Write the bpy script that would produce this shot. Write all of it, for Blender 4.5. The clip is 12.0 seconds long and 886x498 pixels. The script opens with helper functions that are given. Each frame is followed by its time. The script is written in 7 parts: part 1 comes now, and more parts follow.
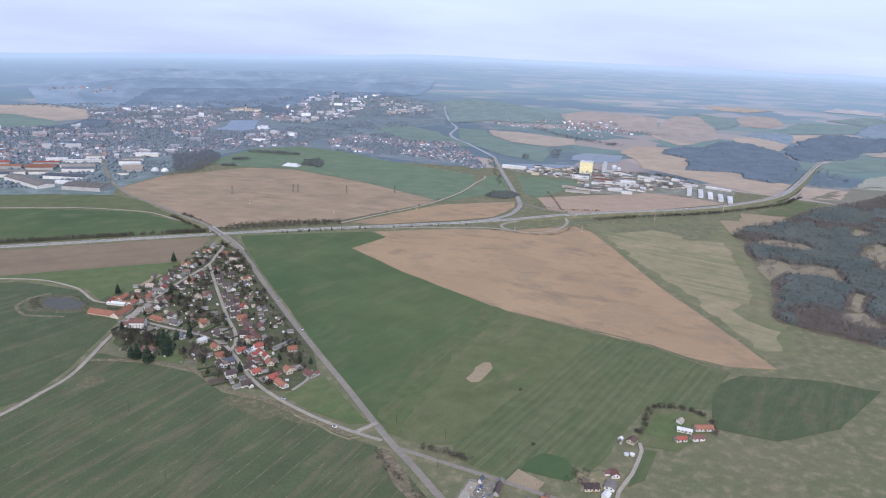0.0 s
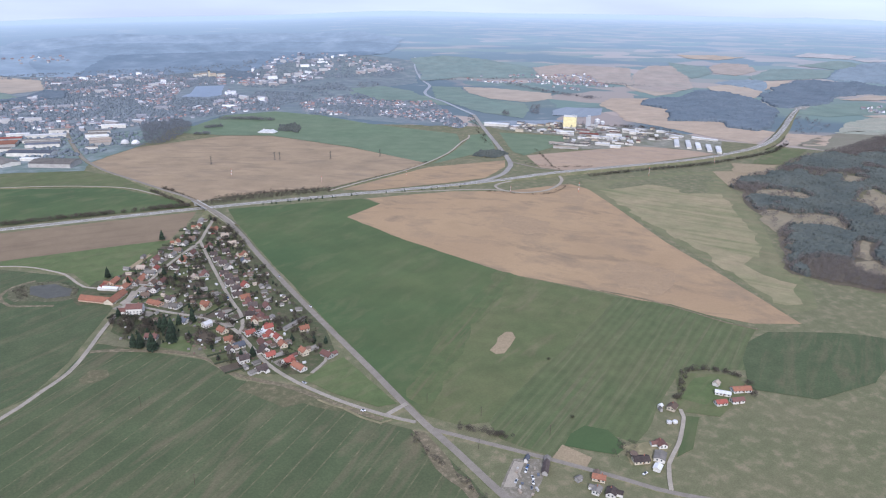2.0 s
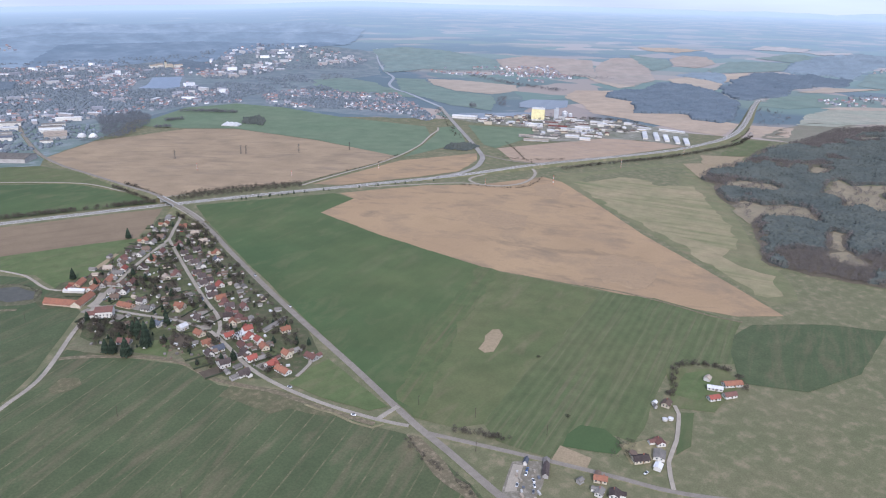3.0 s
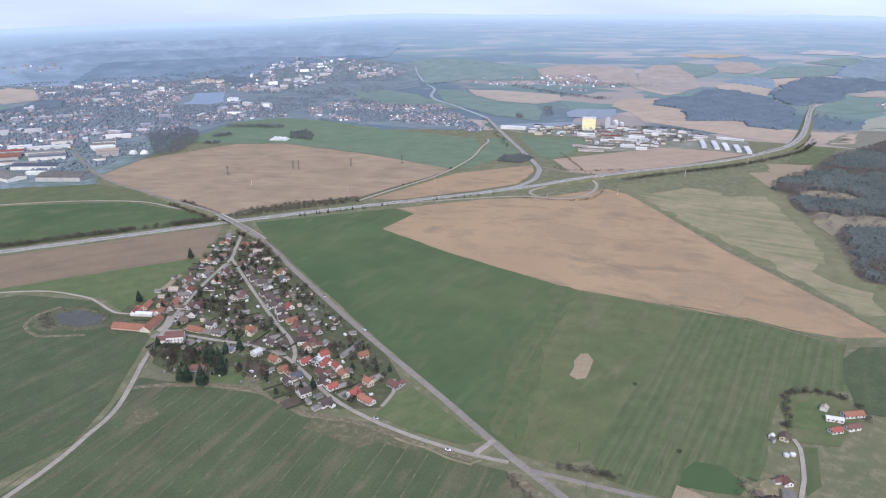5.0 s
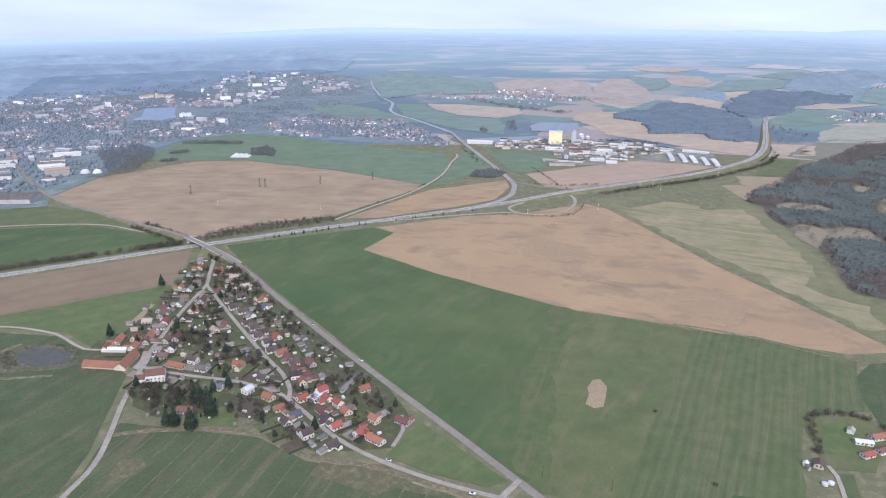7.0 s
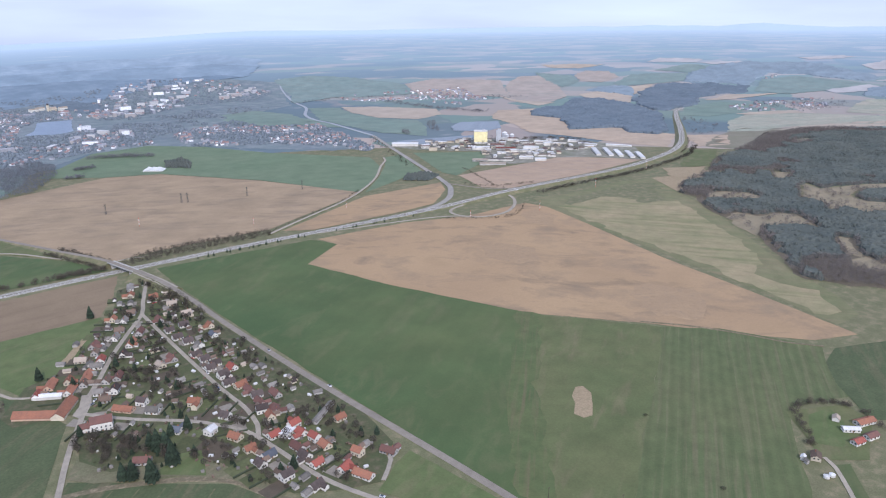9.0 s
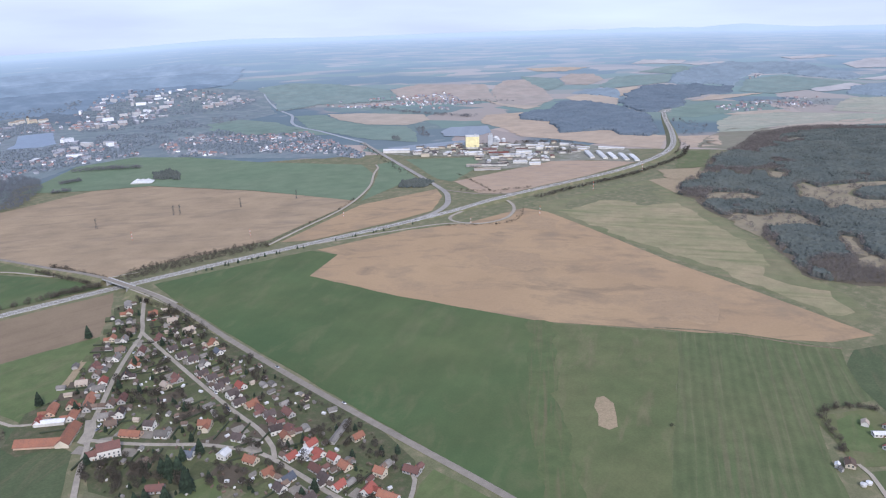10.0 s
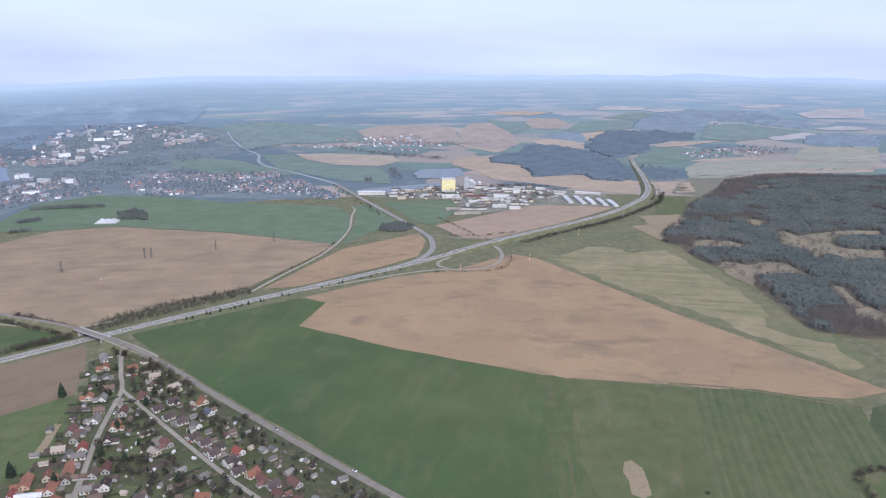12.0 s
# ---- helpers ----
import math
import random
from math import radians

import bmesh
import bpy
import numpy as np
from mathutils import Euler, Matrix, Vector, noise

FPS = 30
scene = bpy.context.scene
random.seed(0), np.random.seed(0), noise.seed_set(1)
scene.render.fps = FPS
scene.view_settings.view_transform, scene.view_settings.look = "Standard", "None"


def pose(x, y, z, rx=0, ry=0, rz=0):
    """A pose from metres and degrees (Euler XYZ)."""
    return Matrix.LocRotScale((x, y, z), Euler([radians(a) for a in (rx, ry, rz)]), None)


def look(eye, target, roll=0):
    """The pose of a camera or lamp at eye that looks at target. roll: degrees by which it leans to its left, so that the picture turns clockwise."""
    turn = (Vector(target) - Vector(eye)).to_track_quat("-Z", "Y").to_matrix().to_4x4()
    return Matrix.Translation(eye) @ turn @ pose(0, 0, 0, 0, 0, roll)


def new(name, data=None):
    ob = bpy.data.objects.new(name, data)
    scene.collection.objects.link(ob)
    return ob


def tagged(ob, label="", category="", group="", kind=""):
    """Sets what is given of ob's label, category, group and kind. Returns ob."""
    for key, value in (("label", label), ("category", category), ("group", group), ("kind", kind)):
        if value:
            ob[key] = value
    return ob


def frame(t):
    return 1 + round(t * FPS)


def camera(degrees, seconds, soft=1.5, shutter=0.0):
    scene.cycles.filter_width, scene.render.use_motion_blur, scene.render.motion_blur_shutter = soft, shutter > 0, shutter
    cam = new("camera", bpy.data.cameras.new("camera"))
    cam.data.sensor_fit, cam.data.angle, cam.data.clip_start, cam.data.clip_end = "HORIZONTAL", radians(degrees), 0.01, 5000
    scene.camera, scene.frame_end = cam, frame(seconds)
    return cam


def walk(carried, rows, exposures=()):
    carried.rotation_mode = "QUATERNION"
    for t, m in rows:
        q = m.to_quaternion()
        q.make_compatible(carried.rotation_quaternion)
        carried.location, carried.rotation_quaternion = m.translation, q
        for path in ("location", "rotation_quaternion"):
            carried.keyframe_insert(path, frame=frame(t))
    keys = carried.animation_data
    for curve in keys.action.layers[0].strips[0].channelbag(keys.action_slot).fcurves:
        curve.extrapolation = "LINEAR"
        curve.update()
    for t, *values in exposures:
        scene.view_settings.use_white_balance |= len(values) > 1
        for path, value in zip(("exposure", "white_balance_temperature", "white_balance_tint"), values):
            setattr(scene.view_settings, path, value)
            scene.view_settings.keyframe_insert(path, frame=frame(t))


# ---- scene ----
from mathutils.geometry import delaunay_2d_cdt

# ------------------------------------------------ camera and walk
cam = camera(63.34, 12.0, soft=1.15)
PATH = [
    (0, 0.0, 0.0, 360.0, -25.60, -16.97, 3.08),
    (0.5, -7.6, 15.0, 358.9, -26.31, -17.90, 1.98),
    (1, -15.1, 30.0, 357.6, -25.81, -18.88, 1.52),
    (1.5, -22.5, 45.2, 356.3, -25.72, -19.57, 0.74),
    (2, -29.8, 60.5, 354.9, -28.51, -20.12, 1.43),
    (2.5, -37.0, 75.9, 353.4, -31.25, -20.72, 2.04),
    (4.5, -64.1, 138.3, 347.3, -32.53, -20.48, 1.96),
    (5, -70.4, 154.2, 345.7, -29.44, -19.88, 0.64),
    (5.5, -76.6, 170.2, 344.2, -28.01, -19.45, -0.21),
    (6, -82.6, 186.2, 342.8, -29.62, -19.23, 0.45),
    (6.5, -88.3, 202.4, 341.4, -31.77, -19.02, 0.58),
    (7, -93.9, 218.7, 340.1, -33.77, -18.75, 0.98),
    (9, -113.5, 284.7, 335.9, -41.26, -18.61, -0.01),
    (9.5, -117.8, 301.4, 335.2, -42.12, -18.53, -0.37),
    (10, -121.8, 318.3, 334.7, -42.66, -18.23, -0.84),
    (10.5, -125.4, 335.2, 334.4, -43.16, -17.98, -1.22),
    (11, -128.8, 352.3, 334.3, -44.25, -17.15, -0.45),
    (11.5, -131.9, 369.4, 334.4, -45.37, -16.14, 0.25),
    (12, -134.6, 386.7, 334.7, -46.50, -15.08, 0.72),
]


def heading(yaw, pitch):
    a, b = radians(yaw), radians(pitch)
    return Vector((-math.sin(a) * math.cos(b), math.cos(a) * math.cos(b), math.sin(b)))


walk(cam, [(t, look((x, y, z), Vector((x, y, z)) + heading(yaw, pitch), roll)) for t, x, y, z, yaw, pitch, roll in PATH],
     exposures=[(0.0, 0.42, 5780, 18), (1.5, 0.56, 5780, 18), (4.5, 0.54, 5780, 18), (6.0, 0.65, 5780, 18), (7.0, 0.64, 5780, 18), (9.0, 0.53, 5780, 18), (10.5, 0.50, 5780, 18), (12.0, 0.42, 5780, 18)])

# ------------------------------------------------ sky and sun
SUN_AZ, SUN_EL = 205.0, 38.0   # degrees clockwise from +y; height over the horizon
world = bpy.data.worlds.new("sky")
scene.world = world
world.use_nodes = True
wn, wl = world.node_tree.nodes, world.node_tree.links
bg = wn["Background"]
bg.inputs["Strength"].default_value = 0.1
sky = wn.new("ShaderNodeTexSky")
sky.sky_type = "NISHITA"
sky.sun_disc = False
sky.sun_elevation, sky.sun_rotation = radians(SUN_EL), radians(SUN_AZ)
sky.air_density, sky.dust_density, sky.ozone_density = 1.0, 2.0, 2.0
wc = wn.new("ShaderNodeTexCoord")
wm = wn.new("ShaderNodeMapping")
wm.inputs["Scale"].default_value = (1.2, 1.2, 9.0)
wnoise = wn.new("ShaderNodeTexNoise")
wnoise.inputs["Scale"].default_value, wnoise.inputs["Detail"].default_value = 2.2, 6.0
wr = wn.new("ShaderNodeMapRange")
wr.inputs["From Min"].default_value, wr.inputs["From Max"].default_value = 0.35, 0.75
wr.inputs["To Min"].default_value, wr.inputs["To Max"].default_value = 0.62, 0.86
wx = wn.new("ShaderNodeMix")
wx.data_type = "RGBA"
wx.inputs["B"].default_value = (6.55, 7.4, 9.1, 1)     # thin high cloud
wl.new(wc.outputs["Generated"], wm.inputs["Vector"])
wl.new(wm.outputs["Vector"], wnoise.inputs["Vector"])
wl.new(wnoise.outputs["Fac"], wr.inputs["Value"])
wl.new(wr.outputs["Result"], wx.inputs["Factor"])
wl.new(sky.outputs["Color"], wx.inputs["A"])
wl.new(wx.outputs["Result"], bg.inputs["Color"])

sun = new("sun", bpy.data.lights.new("sun", "SUN"))
sun.data.energy, sun.data.angle, sun.data.color = 2.4, radians(5.0), (1.0, 0.95, 0.87)
sun_dir = Vector((math.sin(radians(SUN_AZ)) * math.cos(radians(SUN_EL)), math.cos(radians(SUN_AZ)) * math.cos(radians(SUN_EL)), math.sin(radians(SUN_EL))))
sun.matrix_world = look(sun_dir * 900, (0, 0, 0))

# ------------------------------------------------ materials
MATS = {}


def material(name, colours, scales=(90.0, 9.0, 1.2), spread=0.5, rough=0.9, stripes=None, streaks=None, island=0.0, bump=0.0, per_object=0.0, metal=0.0, gloss=0.2, grit=0.18):
    """A surface of one to three colours, mixed by noise at two sizes (metres), with fine grain; stripes: (degrees, metres, strength);
    streaks: (degrees, length, width, colour), long stains that run one way."""
    if name in MATS:
        return MATS[name]
    m = bpy.data.materials.new(name)
    m.use_nodes = True
    n, l = m.node_tree.nodes, m.node_tree.links
    p = n["Principled BSDF"]
    p.inputs["Roughness"].default_value, p.inputs["Metallic"].default_value = rough, metal
    p.inputs["Specular IOR Level"].default_value = gloss
    co = n.new("ShaderNodeTexCoord")

    def noise_node(size, detail=4.0):
        t = n.new("ShaderNodeTexNoise")
        t.inputs["Scale"].default_value, t.inputs["Detail"].default_value = 1.0 / size, detail
        t.inputs["Roughness"].default_value = 0.6
        l.new(co.outputs["Object"], t.inputs["Vector"])
        return t.outputs["Fac"]

    def mixed(fac, a, b, blend="MIX"):
        x = n.new("ShaderNodeMix")
        x.data_type, x.blend_type = "RGBA", blend
        for key, v in (("Factor", fac), ("A", a), ("B", b)):
            if isinstance(v, (tuple, float)):
                x.inputs[key].default_value = (*v, 1) if isinstance(v, tuple) else v
            else:
                l.new(v, x.inputs[key])
        return x.outputs["Result"]

    def ranged(v, a, b, c=0.0, d=1.0):
        r = n.new("ShaderNodeMapRange")
        for key, k in (("From Min", a), ("From Max", b), ("To Min", c), ("To Max", d)):
            r.inputs[key].default_value = k
        l.new(v, r.inputs["Value"])
        return r.outputs["Result"]

    big, mid, fine = noise_node(scales[0], 5.0), noise_node(scales[1], 5.0), noise_node(scales[2], 3.0)
    c = colours[0]
    if len(colours) > 1:
        c = mixed(ranged(big, 0.5 - spread / 3, 0.5 + spread / 3), c, colours[1])
    if len(colours) > 2:
        c = mixed(ranged(mid, 0.5, 0.72), c, colours[2])
    if streaks:
        sm = n.new("ShaderNodeMapping")
        sm.vector_type = "TEXTURE"
        sm.inputs["Rotation"].default_value, sm.inputs["Scale"].default_value = (0, 0, radians(streaks[0])), (streaks[1], streaks[2], 1)
        sn = n.new("ShaderNodeTexNoise")
        sn.inputs["Scale"].default_value, sn.inputs["Detail"].default_value, sn.inputs["Roughness"].default_value = 1.0, 6.0, 0.62
        sn.inputs["Distortion"].default_value = 0.6
        l.new(co.outputs["Object"], sm.inputs["Vector"])
        l.new(sm.outputs["Vector"], sn.inputs["Vector"])
        c = mixed(ranged(sn.outputs["Fac"], 0.50, 0.72), c, streaks[3])
    grain = ranged(fine, 0.25, 0.75, 1.0 - grit, 1.0 + grit)
    c = mixed(1.0, c, grain, "MULTIPLY")
    mottle = ranged(mid, 0.3, 0.7, 0.88, 1.12)
    c = mixed(1.0, c, mottle, "MULTIPLY")
    if stripes:
        mp = n.new("ShaderNodeMapping")
        mp.inputs["Rotation"].default_value = (0, 0, radians(90 - stripes[0]))
        w = n.new("ShaderNodeTexWave")
        w.wave_type, w.bands_direction = "BANDS", "X"
        w.inputs["Scale"].default_value = 0.314 / stripes[1]
        w.inputs["Distortion"].default_value, w.inputs["Detail"].default_value = 5.0, 3.0
        w.inputs["Detail Scale"].default_value = 0.25
        l.new(co.outputs["Object"], mp.inputs["Vector"])
        l.new(mp.outputs["Vector"], w.inputs["Vector"])
        c = mixed(1.0, c, ranged(w.outputs["Fac"], 0.0, 1.0, 1.0 - stripes[2], 1.0 + stripes[2]), "MULTIPLY")
    if island:
        g = n.new("ShaderNodeNewGeometry")
        c = mixed(1.0, c, ranged(g.outputs["Random Per Island"], 0.0, 1.0, 1.0 - island, 1.0 + island), "MULTIPLY")
    if per_object:
        o = n.new("ShaderNodeObjectInfo")
        c = mixed(1.0, c, ranged(o.outputs["Random"], 0.0, 1.0, 1.0 - per_object, 1.0 + per_object), "MULTIPLY")
    if isinstance(c, tuple):
        p.inputs["Base Color"].default_value = (*c, 1)
    else:
        l.new(c, p.inputs["Base Color"])
    if bump:
        b = n.new("ShaderNodeBump")
        b.inputs["Strength"].default_value, b.inputs["Distance"].default_value = 0.6, bump
        l.new(fine, b.inputs["Height"])
        l.new(b.outputs["Normal"], p.inputs["Normal"])
    MATS[name] = m
    return m


def palette(name, colours, rough=0.85):
    """A surface whose colour is drawn from several, one for each separate piece of the mesh."""
    m = material(name, [(1.0, 1.0, 1.0)], scales=(30.0, 6.0, 1.0), rough=rough)
    n, l = m.node_tree.nodes, m.node_tree.links
    g, r = n.new("ShaderNodeNewGeometry"), n.new("ShaderNodeValToRGB")
    r.color_ramp.interpolation = "CONSTANT"
    while len(r.color_ramp.elements) < len(colours):
        r.color_ramp.elements.new(0.5)
    for k, (e, col) in enumerate(zip(r.color_ramp.elements, colours)):
        e.position, e.color = k / len(colours), (*col, 1)
    l.new(g.outputs["Random Per Island"], r.inputs["Fac"])
    p = n["Principled BSDF"]
    old = p.inputs["Base Color"].links[0].from_socket
    x = n.new("ShaderNodeMix")
    x.data_type, x.blend_type = "RGBA", "MULTIPLY"
    x.inputs["Factor"].default_value = 1.0
    l.new(old, x.inputs["A"])
    l.new(r.outputs["Color"], x.inputs["B"])
    l.new(x.outputs["Result"], p.inputs["Base Color"])
    return m


M_GREEN = material("winter_wheat", [(0.053, 0.085, 0.033), (0.082, 0.103, 0.041)], scales=(260, 60, 2.0), spread=0.5, grit=0.06, streaks=(35, 70, 30, (0.096, 0.106, 0.049)), stripes=(30, 16.0, 0.012), bump=0.1)
M_GREEN_STRIPE = material("striped_meadow", [(0.076, 0.098, 0.041), (0.096, 0.106, 0.048)], scales=(130, 18, 2.0), grit=0.09, streaks=(31, 170, 6, (0.130, 0.120, 0.066)), stripes=(31, 9.0, 0.06), bump=0.15)
M_MEADOW = material("meadow", [(0.086, 0.104, 0.043), (0.106, 0.113, 0.050)], scales=(90, 25, 2.0), grit=0.09, streaks=(30, 60, 16, (0.132, 0.120, 0.064)), bump=0.15)
M_PASTURE = material("lush_pasture", [(0.080, 0.108, 0.041), (0.098, 0.118, 0.048)], scales=(50, 14, 1.5), grit=0.09, streaks=(20, 40, 14, (0.125, 0.124, 0.061)), bump=0.15)
M_STRAW = material("straw_strip", [(0.205, 0.175, 0.099), (0.150, 0.140, 0.074), (0.245, 0.203, 0.120)], scales=(26, 7, 1.2), spread=0.8, grit=0.12)
M_GLADE = material("glade_grass", [(0.264, 0.213, 0.138), (0.182, 0.157, 0.103), (0.130, 0.121, 0.081)], scales=(36, 11, 1.8), spread=0.8, grit=0.14)
M_DARKGREEN = material("dark_crop", [(0.060, 0.080, 0.037), (0.071, 0.086, 0.041)], scales=(120, 20, 2.0), stripes=(30, 14.0, 0.02), streaks=(34, 90, 14, (0.104, 0.098, 0.054)), bump=0.15)
M_SOIL = material("tilled_soil", [(0.322, 0.223, 0.126), (0.285, 0.195, 0.112), (0.205, 0.149, 0.092)], scales=(120, 60, 3.0), spread=0.4, grit=0.05, streaks=(-46, 78, 40, (0.178, 0.132, 0.086)), bump=0.1)
M_SOIL_DARK = material("damp_soil", [(0.200, 0.149, 0.094), (0.172, 0.128, 0.081)], scales=(120, 30, 2.5), grit=0.08, streaks=(0, 120, 14, (0.150, 0.110, 0.072)), bump=0.15)
M_TAN = material("dry_grass", [(0.285, 0.220, 0.138), (0.238, 0.186, 0.114), (0.175, 0.146, 0.084)], scales=(30, 9, 1.5), spread=0.8, bump=0.15)
# Fallow meadow lifted a little for haze, which is put into the colour.
M_MIX = material("fallow_meadow", [(0.280, 0.222, 0.134), (0.172, 0.166, 0.086)], scales=(95, 20, 1.8), spread=0.75, grit=0.10, streaks=(-58, 170, 20, (0.128, 0.138, 0.062)), bump=0.15)
M_VERGE = material("rough_grass", [(0.140, 0.132, 0.073), (0.115, 0.120, 0.061), (0.182, 0.152, 0.094)], scales=(60, 12, 1.2), bump=0.15)
M_SCRUBBY = material("scrubby_verge", [(0.160, 0.128, 0.082), (0.104, 0.096, 0.056), (0.215, 0.172, 0.115)], scales=(14, 4, 0.8), spread=0.7)
M_TRACK = material("worn_wheel_track", [(0.108, 0.104, 0.056), (0.082, 0.094, 0.045), (0.140, 0.120, 0.070)], scales=(30, 8, 1.0), spread=0.7)
M_GARDEN = material("garden_ground", [(0.076, 0.076, 0.040), (0.068, 0.080, 0.037), (0.108, 0.088, 0.058)], scales=(26, 7, 1.0), spread=0.4, bump=0.15)
M_FOREST_FLOOR = material("forest_floor", [(0.130, 0.104, 0.072), (0.095, 0.084, 0.058)], scales=(40, 9, 1.5), bump=0.2)
M_ASPHALT = material("worn_asphalt", [(0.225, 0.198, 0.160), (0.188, 0.166, 0.136)], scales=(40, 6, 0.6), rough=0.85, gloss=0.04)
M_LANE = material("pale_village_lane", [(0.300, 0.265, 0.214), (0.245, 0.217, 0.176)], scales=(25, 5, 0.6), rough=0.9, gloss=0.04)
# Paler, bluer copy of the motorway asphalt: distance haze put into the colour.
M_HAZED_ROAD = material("hazed_road", [(0.275, 0.288, 0.300), (0.245, 0.258, 0.272)], scales=(60, 12, 2), grit=0.05)
M_MOTORWAY = material("pale_motorway_asphalt", [(0.275, 0.256, 0.226), (0.235, 0.219, 0.194)], scales=(60, 8, 0.6), rough=0.9, grit=0.08, gloss=0.04)
M_DIRT = material("gravel_track", [(0.320, 0.280, 0.222), (0.265, 0.232, 0.182)], scales=(25, 5, 0.6))
M_MEDIAN = material("grassy_median", [(0.092, 0.086, 0.056), (0.120, 0.110, 0.078)], scales=(12, 3, 0.6))
M_MARK = material("road_paint", [(0.75, 0.75, 0.72)], rough=0.6)
M_CONCRETE = material("concrete", [(0.42, 0.41, 0.38), (0.34, 0.33, 0.31)], scales=(12, 3, 0.5))
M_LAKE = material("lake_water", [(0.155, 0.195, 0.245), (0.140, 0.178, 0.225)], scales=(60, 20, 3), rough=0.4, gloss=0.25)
M_WATER = material("pond_water", [(0.085, 0.082, 0.068), (0.068, 0.068, 0.055)], scales=(14, 5, 1), rough=0.55, gloss=0.12)

# ------------------------------------------------ the lie of the land
HUB = (-60.0, 190.0)
# (azimuth, degrees the horizon sits below eye level), fitted to the camera's view
DIP = ((-180, 2.0), (-90, 1.2), (-57, 1.35), (-46, 1.55), (-25, 1.8), (-15, 2.3), (6, 2.9), (90, 2.6), (180, 2.0))


def land(x, y):
    """The height of the ground: flat fields, a fall to the town's valley, a rim shaped to the horizon in the camera's
    view.
    """
    d = 0.9 * y + 0.25 * x - 1250
    f = 0.015 * (d + math.sqrt(d * d + 3600))
    fall = -0.5 * (f + 55.5 - math.sqrt((f - 55.5) ** 2 + 64))
    r = math.hypot(x - HUB[0], y - HUB[1])
    if r < 3300:
        return fall
    az = math.degrees(math.atan2(HUB[0] - x, y - HUB[1]))
    dip = np.interp(az, [a for a, _ in DIP], [b for _, b in DIP])
    rim = 345 - 4750 * math.tan(radians(float(dip)))
    s = min(1.0, (r - 3300) / 1450) ** 1.3
    roll = noise.noise((x / 600, y / 600, 3.0)) * 26 * s * (1 - s) * 2 + noise.noise((az / 6, 0.3, 7.0)) * 7 * s + max(0.0, min(1.0, (-az - 44) / 12)) * s ** 4 * 16 * (noise.noise((az / 3.2, 0.7, 4.0)) + 0.5 * noise.noise((az / 1.1, 0.2, 1.0)))
    return fall * (1 - s) + rim * s + roll


# ------------------------------------------------ mesh helpers
def link_mesh(name, bm, mat, parent=None, label=""):
    me = bpy.data.meshes.new(name)
    bm.to_mesh(me)
    bm.free()
    for one in mat if isinstance(mat, (list, tuple)) else [mat]:
        me.materials.append(one)
    ob = new(name, me)
    if parent:
        ob.parent = parent
    if label:
        tagged(ob, label)
    return ob


part = link_mesh


def from_arrays(name, verts, faces, mat):
    me = bpy.data.meshes.new(name)
    me.from_pydata(verts, [], faces)
    me.materials.append(mat)
    return new(name, me)


def smooth_line(points, step):
    """A curve through plan points (x, y, lift), with a point about every step metres."""
    p = [Vector((*q, 0.0)) if len(q) == 2 else Vector(q) for q in points]
    p = [p[0] * 2 - p[1], *p, p[-1] * 2 - p[-2]]
    out = []
    for a, b, c, d in zip(p, p[1:], p[2:], p[3:]):
        k = max(1, int((c - b).length / step))
        for i in range(k):
            t = i / k
            out.append(0.5 * (2 * b + (c - a) * t + (2 * a - 5 * b + 4 * c - d) * t * t + (3 * b - a - 3 * c + d) * t ** 3))
    return out + [p[-2]]


def ribbon(name, points, width, mat, lift=0.3, offset=0.0, step=12.0, bank=None, parent=None):
    """A road: a strip along a smooth line, with edges down to the ground; bank: the material of its slopes."""
    line = smooth_line(points, step)
    bm = bmesh.new()
    rows = []
    for i, q in enumerate(line):
        t = (line[min(i + 1, len(line) - 1)] - line[max(i - 1, 0)]).to_2d().normalized()
        s = Vector((t.y, -t.x))
        z = land(q.x, q.y)
        top = z + q.z + lift
        foot = 1.4 * q.z + 0.6
        row = []
        for side, low in ((-width / 2 - foot, True), (-width / 2, False), (width / 2, False), (width / 2 + foot, True)):
            v = q.to_2d() + s * (side + offset)
            row.append(bm.verts.new((v.x, v.y, z - 0.2 if low else top)))
        rows.append(row)
    for a, b in zip(rows, rows[1:]):
        for k in range(3):
            f = bm.faces.new((a[k], a[k + 1], b[k + 1], b[k]))
            f.material_index = 0 if k == 1 else 1
    for end in (rows[0], rows[-1][::-1]):
        bm.faces.new(end).material_index = 1
    return link_mesh(name, bm, [mat, bank or M_VERGE], parent)


def inside(x, y, poly):
    hit = False
    for (ax, ay), (bx, by) in zip(poly, poly[1:] + poly[:1]):
        if (ay > y) != (by > y) and x < (bx - ax) * (y - ay) / (by - ay) + ax:
            hit = not hit
    return hit


